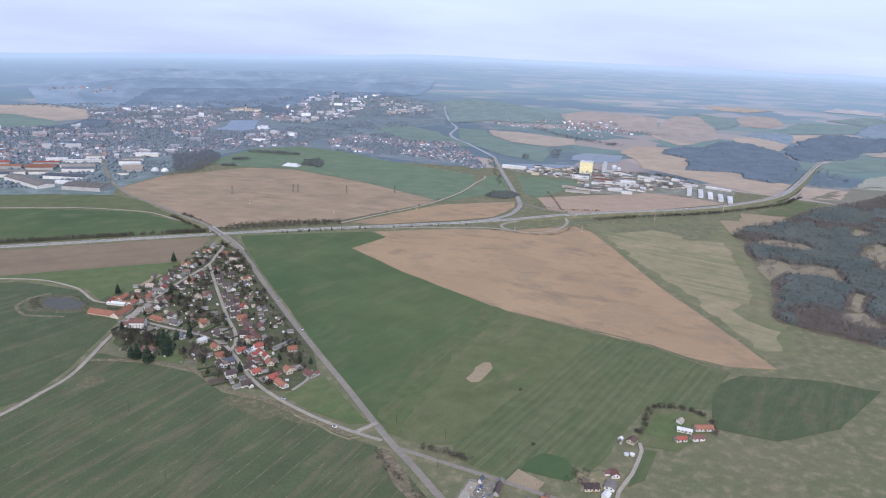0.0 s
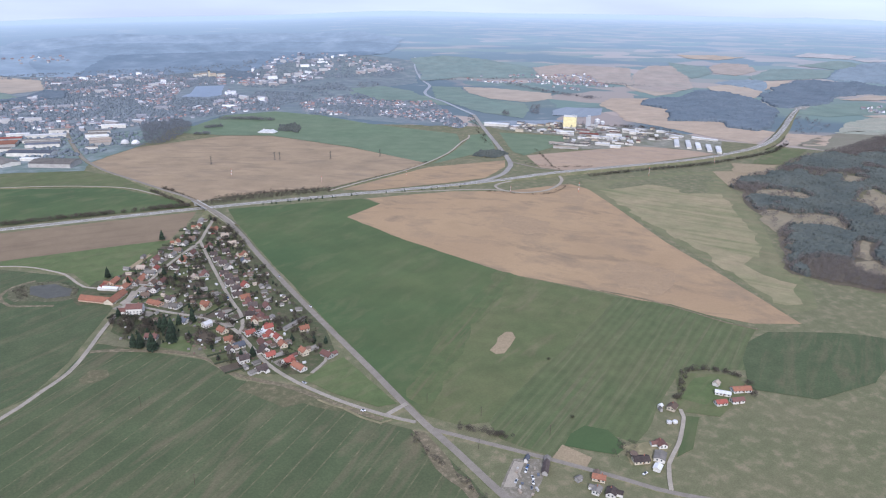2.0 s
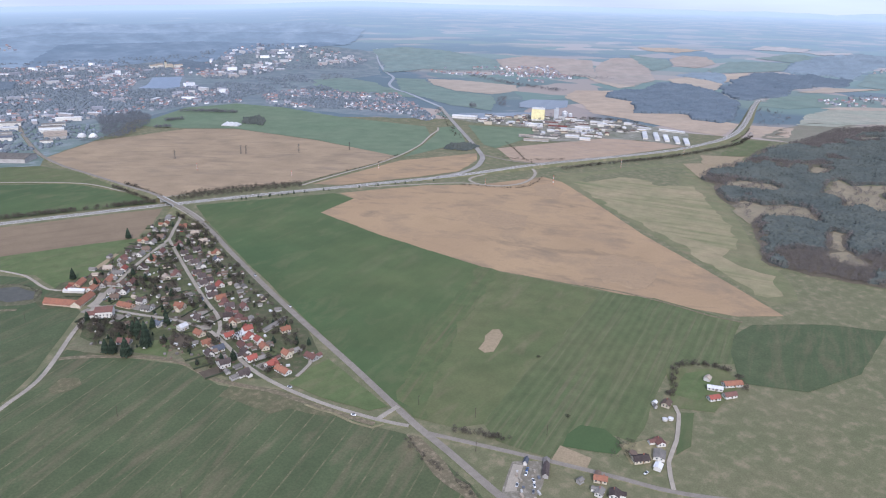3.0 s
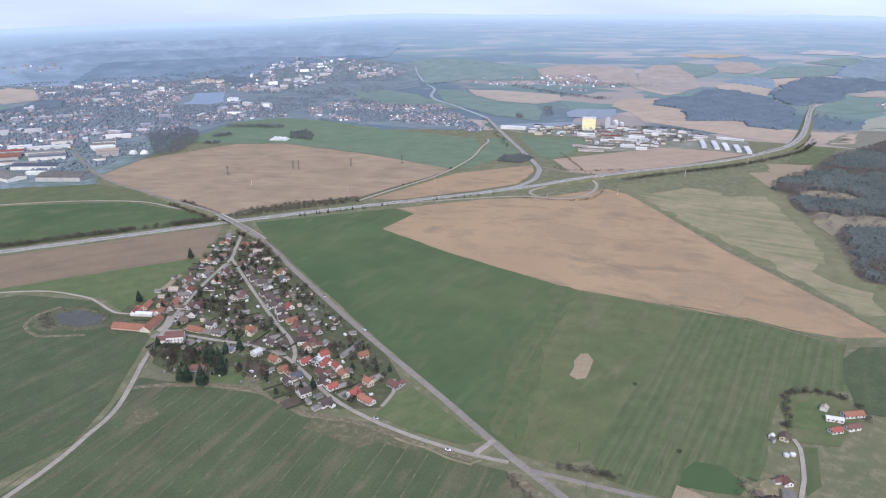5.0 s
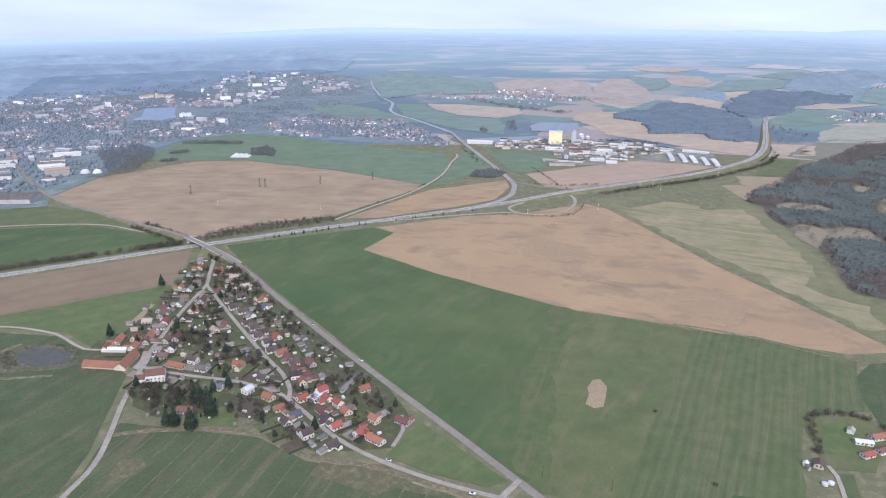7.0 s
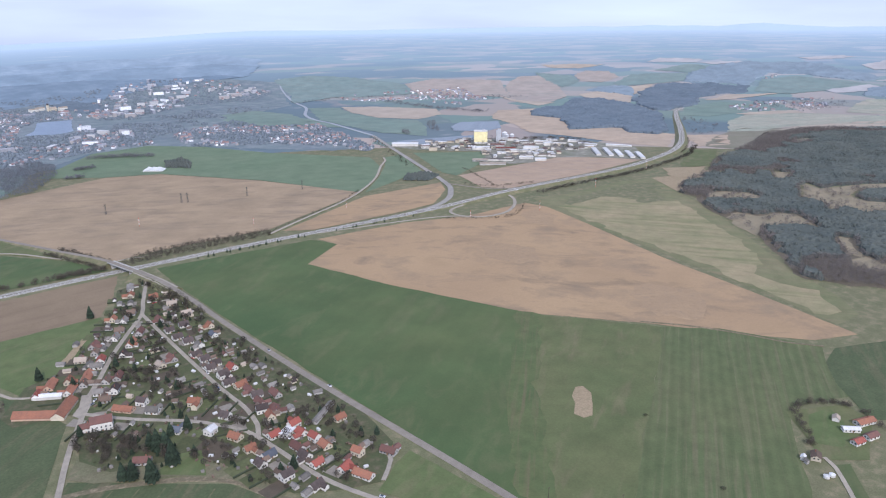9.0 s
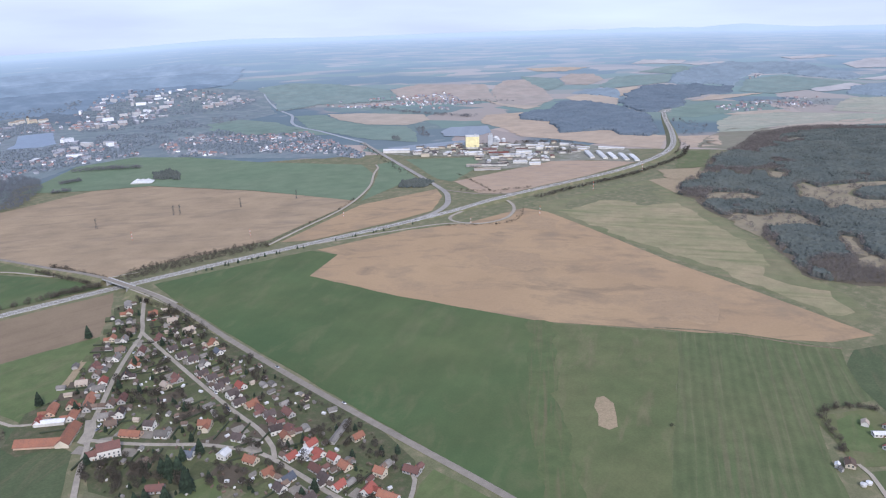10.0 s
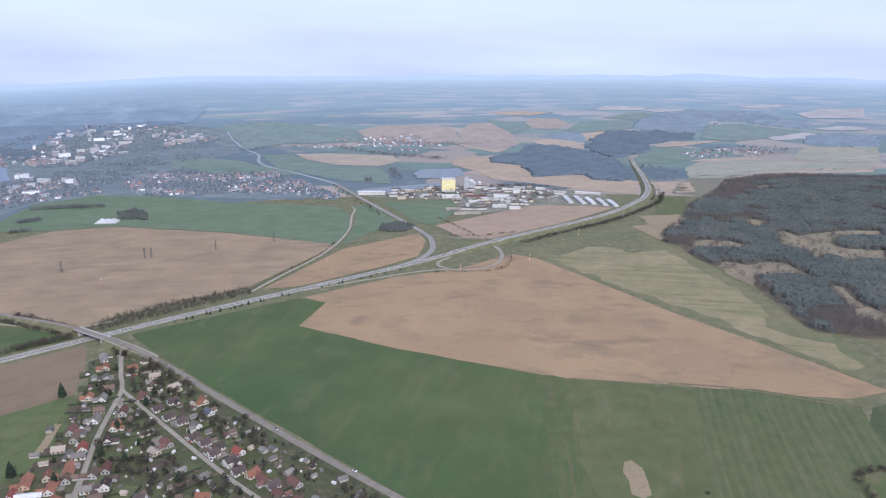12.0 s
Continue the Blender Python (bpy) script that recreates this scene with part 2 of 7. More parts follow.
def field(name, corners, mat, lift=0.15, ragged=1.0, label="", drape=False):
    """A piece of ground with its own crop, inside plan corners."""
    pts = []
    for i, a in enumerate(corners):
        b = corners[(i + 1) % len(corners)]
        k = max(1, int(math.dist(a, b) / 14))
        for j in range(k):
            x, y = a[0] + (b[0] - a[0]) * j / k, a[1] + (b[1] - a[1]) * j / k
            w = ragged * (1.6 if j else 0.3)
            pts.append((x + w * noise.noise((x / 23, y / 23, 1)), y + w * noise.noise((x / 23, y / 23, 9))))
    inner, step = [], 45.0
    if drape:
        lift += 0.25
        xs, ys = [p[0] for p in pts], [p[1] for p in pts]
        for i in range(1, int((max(xs) - min(xs)) / step)):
            for j in range(1, int((max(ys) - min(ys)) / step)):
                q = (min(xs) + i * step, min(ys) + j * step)
                if inside(*q, pts):
                    inner.append(q)
    made = delaunay_2d_cdt([Vector(p) for p in pts + inner], [], [list(range(len(pts)))], 1, 1e-3)
    bm = bmesh.new()
    vs = [bm.verts.new((v.x, v.y, land(v.x, v.y) + lift + (0.8 if math.hypot(v.x - HUB[0], v.y - HUB[1]) > 3200 else 0.0))) for v in made[0]]
    for f in made[2]:
        f = f if (made[0][f[1]] - made[0][f[0]]).cross(made[0][f[2]] - made[0][f[0]]) > 0 else f[::-1]
        bm.faces.new([vs[k] for k in f])
    ob = link_mesh(name, bm, mat)
    return tagged(ob, label or "field", "field", "", "structure")


def sprinkle(poly, spacing, rng, jitter=0.45):
    """Uneven plan places inside a polygon, about spacing metres apart."""
    xs, ys = [p[0] for p in poly], [p[1] for p in poly]
    out, y, k = [], min(ys), 0
    while y < max(ys):
        x = min(xs) + (k % 2) * spacing / 2
        while x < max(xs):
            px, py = x + rng.uniform(-jitter, jitter) * spacing, y + rng.uniform(-jitter, jitter) * spacing
            if inside(px, py, poly):
                out.append((px, py))
            x += spacing
        y += spacing * 0.87
        k += 1
    return out


def repeat_mesh(name, template, places, mat):
    """ONE mesh of many like pieces. template: verts, faces; places: (x, y, z, size, height factor, turn)."""
    tv, tf = np.array(template[0], float), np.array(template[1], int)
    p = np.array(places, float)
    c, s = np.cos(p[:, 5])[:, None], np.sin(p[:, 5])[:, None]
    x = (tv[None, :, 0] * c - tv[None, :, 1] * s) * p[:, 3:4] + p[:, 0:1]
    y = (tv[None, :, 0] * s + tv[None, :, 1] * c) * p[:, 3:4] + p[:, 1:2]
    z = tv[None, :, 2] * p[:, 3:4] * p[:, 4:5] + p[:, 2:3]
    verts = np.stack([x, y, z], -1).reshape(-1, 3)
    faces = (tf[None] + (np.arange(len(p)) * len(tv))[:, None, None]).reshape(-1, tf.shape[1])
    me = bpy.data.meshes.new(name)
    me.vertices.add(len(verts))
    me.vertices.foreach_set("co", verts.ravel())
    me.loops.add(faces.size)
    me.loops.foreach_set("vertex_index", faces.ravel())
    me.polygons.add(len(faces))
    me.polygons.foreach_set("loop_start", np.arange(0, faces.size, faces.shape[1]))
    me.update(calc_edges=True)
    me.materials.append(mat)
    return new(name, me)

# ------------------------------------------------ ground
def patchwork():
    """The far country: strips of crop, soil and wood that thin out, with distance haze mixed into their colours."""
    m = material("hazed_far_country", [(0.150, 0.175, 0.150)], scales=(300, 60, 8))
    n, l = m.node_tree.nodes, m.node_tree.links
    uv = n.new("ShaderNodeUVMap")
    uv.uv_map = "plan"
    km = n.new("ShaderNodeVectorMath")
    km.operation = "SCALE"
    km.inputs["Scale"].default_value = 10.0          # kilometres
    l.new(uv.outputs["UV"], km.inputs[0])

    def ramp(v, cols):
        r = n.new("ShaderNodeValToRGB")
        r.color_ramp.interpolation = "CONSTANT"
        while len(r.color_ramp.elements) < len(cols):
            r.color_ramp.elements.new(0.5)
        for k, (e, c) in enumerate(zip(r.color_ramp.elements, cols)):
            e.position, e.color = k / len(cols), (*c, 1)
        l.new(v, r.inputs["Fac"])
        return r.outputs["Color"]

    def mix(f, a, c):
        x = n.new("ShaderNodeMix")
        x.data_type = "RGBA"
        l.new(f, x.inputs["Factor"])
        l.new(a, x.inputs["A"])
        if isinstance(c, tuple):
            x.inputs["B"].default_value = (*c, 1)
        else:
            l.new(c, x.inputs["B"])
        return x.outputs["Result"]

    def tex(scale, detail):
        t = n.new("ShaderNodeTexNoise")
        t.inputs["Scale"].default_value, t.inputs["Detail"].default_value = scale, detail
        l.new(km.outputs["Vector"], t.inputs["Vector"])
        return t

    def ranged(v, a, c, d=0.0, e=1.0):
        r = n.new("ShaderNodeMapRange")
        for key, k in (("From Min", a), ("From Max", c), ("To Min", d), ("To Max", e)):
            r.inputs[key].default_value = k
        l.new(v, r.inputs["Value"])
        return r.outputs["Result"]

    warp = n.new("ShaderNodeVectorMath")
    warp.operation = "MULTIPLY_ADD"
    warp.inputs[1].default_value = (0.55, 0.55, 0)
    l.new(tex(1.6, 3).outputs["Color"], warp.inputs[0])
    l.new(km.outputs["Vector"], warp.inputs[2])
    mp = n.new("ShaderNodeMapping")
    mp.inputs["Rotation"].default_value, mp.inputs["Scale"].default_value = (0, 0, radians(25)), (2.9, 3.3, 0.0)
    l.new(warp.outputs["Vector"], mp.inputs["Vector"])
    v = n.new("ShaderNodeTexVoronoi")
    v.inputs["Scale"].default_value = 1.0
    l.new(mp.outputs["Vector"], v.inputs["Vector"])
    sep = n.new("ShaderNodeSeparateColor")
    l.new(v.outputs["Color"], sep.inputs["Color"])
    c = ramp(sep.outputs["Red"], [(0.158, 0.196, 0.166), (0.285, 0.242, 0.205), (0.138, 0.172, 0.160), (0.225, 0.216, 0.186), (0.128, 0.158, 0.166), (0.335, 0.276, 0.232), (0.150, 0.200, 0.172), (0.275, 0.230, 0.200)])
    norm = n.new("ShaderNodeVectorMath")
    norm.operation = "NORMALIZE"
    l.new(km.outputs["Vector"], norm.inputs[0])
    side = n.new("ShaderNodeSeparateXYZ")
    l.new(norm.outputs["Vector"], side.inputs["Vector"])
    more = n.new("ShaderNodeMath")          # the west is more wooded than the east
    more.operation = "ADD"
    l.new(ranged(side.outputs["X"], 0.32, 0.62, 0.08, -0.10), more.inputs[0])
    l.new(tex(1.1, 8).outputs["Fac"], more.inputs[1])
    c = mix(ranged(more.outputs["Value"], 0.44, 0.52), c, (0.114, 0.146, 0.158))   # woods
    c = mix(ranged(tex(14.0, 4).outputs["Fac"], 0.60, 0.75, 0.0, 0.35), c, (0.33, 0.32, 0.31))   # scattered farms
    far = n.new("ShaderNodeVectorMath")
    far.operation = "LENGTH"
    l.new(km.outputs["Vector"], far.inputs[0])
    # Haze painted in: base colour blends to blue-grey as plan distance grows.
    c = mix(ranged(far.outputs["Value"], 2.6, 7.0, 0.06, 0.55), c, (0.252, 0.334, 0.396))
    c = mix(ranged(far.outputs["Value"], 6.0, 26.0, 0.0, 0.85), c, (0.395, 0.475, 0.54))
    l.new(c, n["Principled BSDF"].inputs["Base Color"])
    n["Principled BSDF"].inputs["Specular IOR Level"].default_value = 0.0
    return m


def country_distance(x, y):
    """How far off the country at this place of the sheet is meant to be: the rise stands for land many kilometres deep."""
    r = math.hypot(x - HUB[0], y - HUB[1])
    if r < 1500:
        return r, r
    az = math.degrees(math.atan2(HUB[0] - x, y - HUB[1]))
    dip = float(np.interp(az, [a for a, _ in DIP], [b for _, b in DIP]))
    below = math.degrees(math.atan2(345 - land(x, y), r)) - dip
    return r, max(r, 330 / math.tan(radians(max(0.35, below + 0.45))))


def ground():
    radii = [0, 60, 140, 260, 420, 600, 800] + [1000 + 50 * k for k in range(76)]
    turns = 240
    verts, faces, slots = [(HUB[0], HUB[1], land(*HUB))], [], []
    for r in radii[1:]:
        for k in range(turns):
            a = 2 * math.pi * k / turns
            x, y = HUB[0] + r * math.sin(a), HUB[1] + r * math.cos(a)
            verts.append((x, y, land(x, y)))
    for k in range(turns):
        faces.append((0, 1 + (k + 1) % turns, 1 + k))
        slots.append(0)
    for j in range(len(radii) - 2):
        for k in range(turns):
            a, b = 1 + j * turns, 1 + (j + 1) * turns
            faces.append((a + k, a + (k + 1) % turns, b + (k + 1) % turns, b + k))
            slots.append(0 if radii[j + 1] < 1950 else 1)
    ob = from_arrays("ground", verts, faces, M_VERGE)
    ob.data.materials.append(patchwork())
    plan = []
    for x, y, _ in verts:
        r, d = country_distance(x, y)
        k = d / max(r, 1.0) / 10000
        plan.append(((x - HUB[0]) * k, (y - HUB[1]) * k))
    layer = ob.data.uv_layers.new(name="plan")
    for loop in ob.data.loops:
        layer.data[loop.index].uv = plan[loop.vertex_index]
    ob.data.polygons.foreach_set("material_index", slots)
    ob.data.polygons.foreach_set("use_smooth", [True] * len(faces))
    return tagged(ob, "rolling farmland with rough grass between the fields", "ground", "", "structure")


ground()

# ------------------------------------------------ fields
field("field", [(198, 1228), (423, 1200), (440, 1156), (361, 1108), (398, 972), (466, 794), (391, 729), (325, 672), (278, 621), (237, 581), (216, 545), (212, 600), (205, 720), (200, 850), (196, 1000), (194, 1120)], M_GREEN, label="deep green field of young winter wheat")
field("field", [(432, 1196), (590, 1178), (690, 1140), (830, 1135), (838, 1089), (807, 975), (752, 796), (724, 660), (690, 520), (640, 545), (596, 603), (547, 682), (466, 794), (398, 972), (361, 1108), (440, 1156)], M_SOIL, lift=0.2, label="bare tilled brown field with damp dark streaks")
field("field", [(466, 794), (391, 729), (325, 672), (278, 621), (237, 581), (216, 545), (240, 515), (263, 509), (307, 537), (362, 568), (428, 601), (496, 638), (546, 673)], M_MEADOW, lift=0.18, ragged=3.0, label="lighter green meadow with worn patches")
field("field", [(460, 806), (474, 780), (404, 724), (338, 668), (292, 616), (252, 574), (226, 536), (216, 545), (224, 590), (264, 632), (312, 682), (378, 736)], material("meadow_edge", [(0.072, 0.098, 0.039), (0.090, 0.104, 0.043)], scales=(40, 14, 2.0), spread=0.6, grit=0.08, streaks=(40, 90, 5, (0.118, 0.104, 0.056))), lift=0.24, ragged=8.0, label="thin grassy seam between wheat and meadow")
field("field", [(546, 673), (592, 626), (613, 575), (630, 533), (597, 516), (560, 492), (544, 474), (520, 486), (487, 501), (458, 488), (422, 467), (380, 438), (357, 428), (348, 446), (339, 465), (316, 463), (302, 452), (284, 445), (269, 466), (259, 484), (263, 509), (307, 537), (362, 568), (428, 601), (496, 638)], M_GREEN_STRIPE, lift=0.22, ragged=2.0, label="green meadow with pale mowing stripes")
field("field", [(542, 473), (560, 492), (597, 516), (637, 523), (685, 499), (720, 478), (760, 440), (640, 400), (560, 405), (516, 447)], M_DARKGREEN, lift=0.3, label="dark green crop field with a curved edge")
# Woodside meadow, slightly lightened by haze put into its colour.
field("field", [(837, 1092), (868, 1149), (937, 1128), (1106, 1124), (1225, 1085), (1113, 1004), (1045, 890), (985, 825), (930, 760), (887, 715), (840, 660), (790, 580), (748, 540), (700, 545), (735, 657), (762, 780), (808, 975)], material("hazed_woodside_meadow", [(0.118, 0.128, 0.060), (0.164, 0.150, 0.082)], scales=(90, 22, 2.0), spread=0.6, grit=0.09, streaks=(-58, 90, 13, (0.172, 0.146, 0.084)), bump=0.15), lift=0.15, label="green meadow beside the wood")
field("field", [(853, 1079), (970, 1073), (1000, 1030), (984, 998), (1051, 958), (967, 849), (904, 762), (849, 708), (787, 683), (777, 644), (790, 601), (750, 568), (719, 563), (730, 624), (772, 755), (792, 875)], M_MIX, lift=0.25, ragged=12.0, label="dry yellowish fallow meadow with green streaks")
field("field", [(333, 621), (348, 631), (356, 641), (370, 649), (377, 646), (373, 633), (358, 620), (343, 608), (334, 611)], M_TAN, lift=0.3, ragged=3.0, label="bare tan patch in the meadow")
field("field", [(283, 443), (301, 454), (312, 429), (297, 419)], M_TAN, lift=0.36, label="dry tan plot beside the lane")
field("field", [(316, 463), (335, 468), (349, 454), (348, 428), (333, 423), (320, 434), (302, 452)], M_GREEN, lift=0.32, ragged=2.0, label="small dark green garden meadow")
field("field", [(475, 501), (525, 472), (516, 445), (453, 425), (425, 450), (446, 469)], M_MEADOW, lift=0.34, label="grassy garden round the red-roofed farmhouse")
field("field", [(484, 485), (509, 478), (498, 462), (463, 441), (452, 450), (443, 465)], M_PASTURE, lift=0.42, label="bright lawn of the farmhouse")
field("field", [(425, 441), (436, 433), (395, 401), (375, 399)], M_GREEN, lift=0.4, label="fenced dark green plot beside the drive")
field("field", [(345, 432), (378, 424), (384, 414), (352, 400), (334, 408)], M_STRAW, lift=0.4, ragged=2.0, label="worn yard of the small farm")
field("field", [(221, 426), (254, 456), (262, 453), (276, 444), (275, 438), (256, 421), (235, 408), (221, 415)], material("yard_gravel", [(0.190, 0.166, 0.128), (0.140, 0.128, 0.094), (0.250, 0.222, 0.178)], scales=(14, 4, 0.8), spread=0.6), lift=0.32, ragged=2.0, label="gravel builders yard")
field("field", [(228, 430), (253, 453), (259, 448), (236, 426)], M_DIRT, lift=0.44, ragged=1.5, label="bare tan earth in the builders yard")
field("field", [(-420, 1110), (-420, 1236), (24, 1236), (148, 1233), (122, 1166), (89, 1109), (14, 1112)], M_SOIL_DARK, label="dark brown tilled field by the motorway")
field("field", [(-420, 1108), (14, 1110), (89, 1107), (73, 1052), (30, 1000), (-23, 971), (-40, 1025), (-120, 1092), (-420, 1130)], M_PASTURE, lift=0.2, label="green pasture beside the village")
field("field", [(55, 1060), (62, 1058), (28, 1012), (20, 1015)], M_TAN, lift=0.4, label="dry strip in the pasture")
field("field", [(-420, 1085), (-122, 1078), (-46, 1018), (-24, 958), (-4, 893), (-27, 841), (-54, 778), (-88, 722), (-420, 560)], M_DARKGREEN, lift=0.2, label="dark green crop field by the village")
field("field", [(-420, 520), (-100, 700), (-79, 724), (-48, 778), (-26, 808), (65, 726), (85, 675), (128, 632), (186, 543), (205, 520), (212, 420), (150, 250), (-420, 250)], material("streaked_crop", [(0.064, 0.082, 0.038), (0.077, 0.090, 0.043)], scales=(140, 40, 2.0), spread=0.5, streaks=(40, 95, 17, (0.126, 0.108, 0.064)), stripes=(40, 19.0, 0.02), bump=0.15), label="dark green crop field with brown streaks")
tagged(ribbon("grass_strip", [(-34, 792), (-8, 783), (30, 762), (52, 746), (72, 722), (80, 694), (100, 668), (126, 640), (143, 612), (163, 580), (182, 553)], 5.5, M_SCRUBBY, lift=0.3, bank=M_SCRUBBY), "dry straw-coloured grass strip along the crop", "grass strip", "", "structure")
field("field", [(-26, 812), (-12, 835), (2, 803), (26, 793), (66, 780), (76, 744), (94, 690), (86, 690), (66, 734), (38, 762), (-12, 794)], material("dry_meadow", [(0.130, 0.120, 0.070), (0.112, 0.112, 0.062)], scales=(40, 10, 1.5), streaks=(20, 30, 8, (0.165, 0.14, 0.088)), bump=0.15), lift=0.36, label="dry grass meadow south of the village")
field("field", [(94, 668), (128, 643), (155, 600), (167, 577), (149, 584), (129, 607), (112, 608), (98, 630), (80, 655)], material("worn_crop_edge", [(0.122, 0.105, 0.060), (0.084, 0.092, 0.045), (0.156, 0.126, 0.076)], scales=(22, 6, 1.0), spread=0.7), lift=0.28, ragged=7.0, label="worn brown earth where the crop meets the lane")
field("field", [(199, 527), (207, 520), (208, 494), (205, 463), (207, 429), (199, 428), (195, 457), (194, 488)], M_SCRUBBY, lift=0.34, ragged=4.0, label="bare scrubby verge beside the country road")
field("field", [(-47, 738), (-36, 752), (-22, 745), (-21, 732), (-33, 725), (-45, 728)], MATS["worn_crop_edge"], lift=0.3, ragged=5.0, label="worn ring in the crop")
tagged(ribbon("track", [(142, 608), (150, 594), (158, 584), (167, 564), (178, 549), (189, 549)], 2.4, M_STRAW, lift=0.36, bank=M_SCRUBBY), "pale dirt track beside the lane", "track", "", "structure")
CROP = [(-200, 650), (-79, 722), (-48, 772), (-26, 800), (65, 722), (85, 671), (128, 628), (186, 539), (203, 520), (208, 420), (150, 255), (-200, 255)]
for k in range(-5, 22):      # pairs of wheel tracks left by the tractor, 18 m apart
    ax, ay = 5 + 0.656 * 18.3 * k, 760 - 0.755 * 18.3 * k
    run = [u for u in range(-500, 301, 4) if inside(ax + 0.755 * u, ay + 0.656 * u, CROP)]
    if len(run) > 8:
        a, b = min(run), max(run)
        tagged(ribbon("wheel_track", [(ax + 0.755 * u, ay + 0.656 * u) for u in (a, (a + b) / 2, b)], 1.1, M_TRACK, lift=0.22, step=30.0, bank=M_TRACK), "faint worn wheel track through the crop", "track", "", "structure")
tagged(ribbon("bank", [(541, 695), (568, 659), (587, 625), (601, 594), (612, 563), (632, 532)], 2.2, M_SCRUBBY, lift=0.7, bank=M_SCRUBBY), "rough grassy bank below the tilled field", "bank", "", "structure")
M_DAMP = material("damp_tilled_soil", [(0.296, 0.206, 0.120), (0.252, 0.178, 0.108), (0.205, 0.148, 0.093)], scales=(26, 9, 2.0), spread=0.7, grit=0.06, streaks=(-46, 60, 14, (0.300, 0.210, 0.122)))
field("field", [(600, 750), (653, 756), (675, 704), (635, 664), (586, 660), (570, 690), (577, 720)], M_DAMP, lift=0.26, ragged=10.0, label="damp darker soil in the tilled field")
field("field", [(590, 1000), (623, 1004), (650, 948), (615, 905), (580, 915), (566, 962)], M_DAMP, lift=0.26, ragged=10.0, label="damp darker soil in the tilled field")
field("field", [(772, 1090), (815, 1090), (806, 1036), (755, 1004), (738, 1040)], M_DAMP, lift=0.26, ragged=10.0, label="damp darker soil in the tilled field")
field("field", [(142, 648), (172, 666), (191, 672), (198, 616), (204, 570), (186, 573), (158, 612)], M_PASTURE, lift=0.35, label="bright green corner meadow at the road fork")
field("field", [(-420, 1280), (27, 1273), (146, 1262), (118, 1335), (41, 1445), (-137, 1512), (-420, 1530)], M_GREEN, label="dark green wheat field north of the motorway", drape=True)
field("field", [(-420, 1545), (-138, 1525), (41, 1452), (112, 1362), (62, 1528), (3, 1614), (-143, 1650), (-420, 1670)], M_MEADOW, label="green meadow below the factories", drape=True)
field("field", [(12, 1685), (66, 1541), (120, 1375), (156, 1295), (230, 1304), (400, 1292), (664, 1409), (574, 1652), (446, 1876), (343, 1920), (120, 1834)], material("tilled_field_north", [(0.285, 0.210, 0.130), (0.240, 0.178, 0.112)], scales=(160, 50, 3), spread=0.4, grit=0.05, streaks=(-50, 160, 40, (0.195, 0.148, 0.100))), label="wide pale brown tilled field", drape=True)
# Wheat paler and bluer than winter_wheat: distance haze put into the colour.
field("field", [(230, 2016), (344, 1922), (448, 1878), (576, 1654), (662, 1408), (765, 1505), (850, 1600), (905, 1720), (760, 1960), (680, 2180), (578, 2310), (420, 2280)], material("wheat_north", [(0.108, 0.148, 0.086), (0.124, 0.156, 0.094)], scales=(160, 40, 3), grit=0.06), lift=0.3, label="green wheat field below the housing estate", drape=True)
field("field", [(413, 1270), (647, 1377), (833, 1372), (797, 1315), (704, 1242), (608, 1236), (454, 1242)], M_SOIL, label="triangular brown field by the motorway", drape=True)
field("field", [(667, 1403), (765, 1443), (885, 1495), (990, 1700), (930, 1692), (862, 1600), (770, 1500)], MATS["wheat_north"], label="green field beside the main road", drape=True)
# Tan soil, slightly lightened by haze painted into it.
field("field", [(910, 1400), (1239, 1394), (1365, 1235), (1135, 1222), (893, 1235), (862, 1280)], material("tan_field_east", [(0.330, 0.242, 0.165), (0.285, 0.210, 0.145)], scales=(120, 30, 3), grit=0.06, streaks=(-60, 120, 20, (0.25, 0.195, 0.15))), label="pale brown field below the works", drape=True)
field("field", [(1023, 1696), (1157, 1579), (1080, 1486), (905, 1402), (905, 1449)], MATS["wheat_north"], label="green field below the works", drape=True)
field("field", [(1113, 1000), (1180, 1100), (1240, 1075), (1350, 1060), (1260, 990)], M_TAN, lift=0.4, label="tan clearing by the wood")
# Far crops and soils paled or blued: distance haze put into the colours.
M_HAZED_TAN = material("hazed_tan", [(0.360, 0.278, 0.200), (0.310, 0.244, 0.178)], scales=(150, 40, 5), grit=0.06, streaks=(-50, 220, 26, (0.280, 0.232, 0.178)))
M_HAZED_SOIL = material("hazed_soil", [(0.340, 0.280, 0.216), (0.300, 0.254, 0.202)], scales=(200, 60, 6), grit=0.05)
M_HAZED_PINK = material("hazed_red_soil", [(0.298, 0.250, 0.212), (0.268, 0.232, 0.200)], scales=(160, 50, 6), grit=0.05, streaks=(-30, 260, 40, (0.225, 0.222, 0.190)))
M_HAZED_GREEN = material("hazed_green", [(0.132, 0.180, 0.148), (0.154, 0.194, 0.158)], scales=(160, 50, 6), grit=0.07)
M_HAZED_TEAL = material("hazed_blue_green", [(0.142, 0.192, 0.178), (0.160, 0.204, 0.186)], scales=(160, 50, 6), grit=0.06, streaks=(-40, 260, 50, (0.188, 0.205, 0.180)))
M_HAZED_MEADOW = material("hazed_far_meadow", [(0.237, 0.249, 0.190), (0.308, 0.278, 0.218)], scales=(170, 40, 5), spread=0.6, streaks=(-40, 240, 22, (0.190, 0.220, 0.175)))
# Still paler copies for the far rise, with thicker haze painted in.
M_HAZIER_SOIL = material("hazier_soil", [(0.335, 0.318, 0.306), (0.305, 0.298, 0.292)], scales=(200, 60, 8), grit=0.04)
M_HAZIER_GREEN = material("hazier_green", [(0.186, 0.238, 0.236), (0.204, 0.250, 0.246)], scales=(200, 60, 8), grit=0.04)
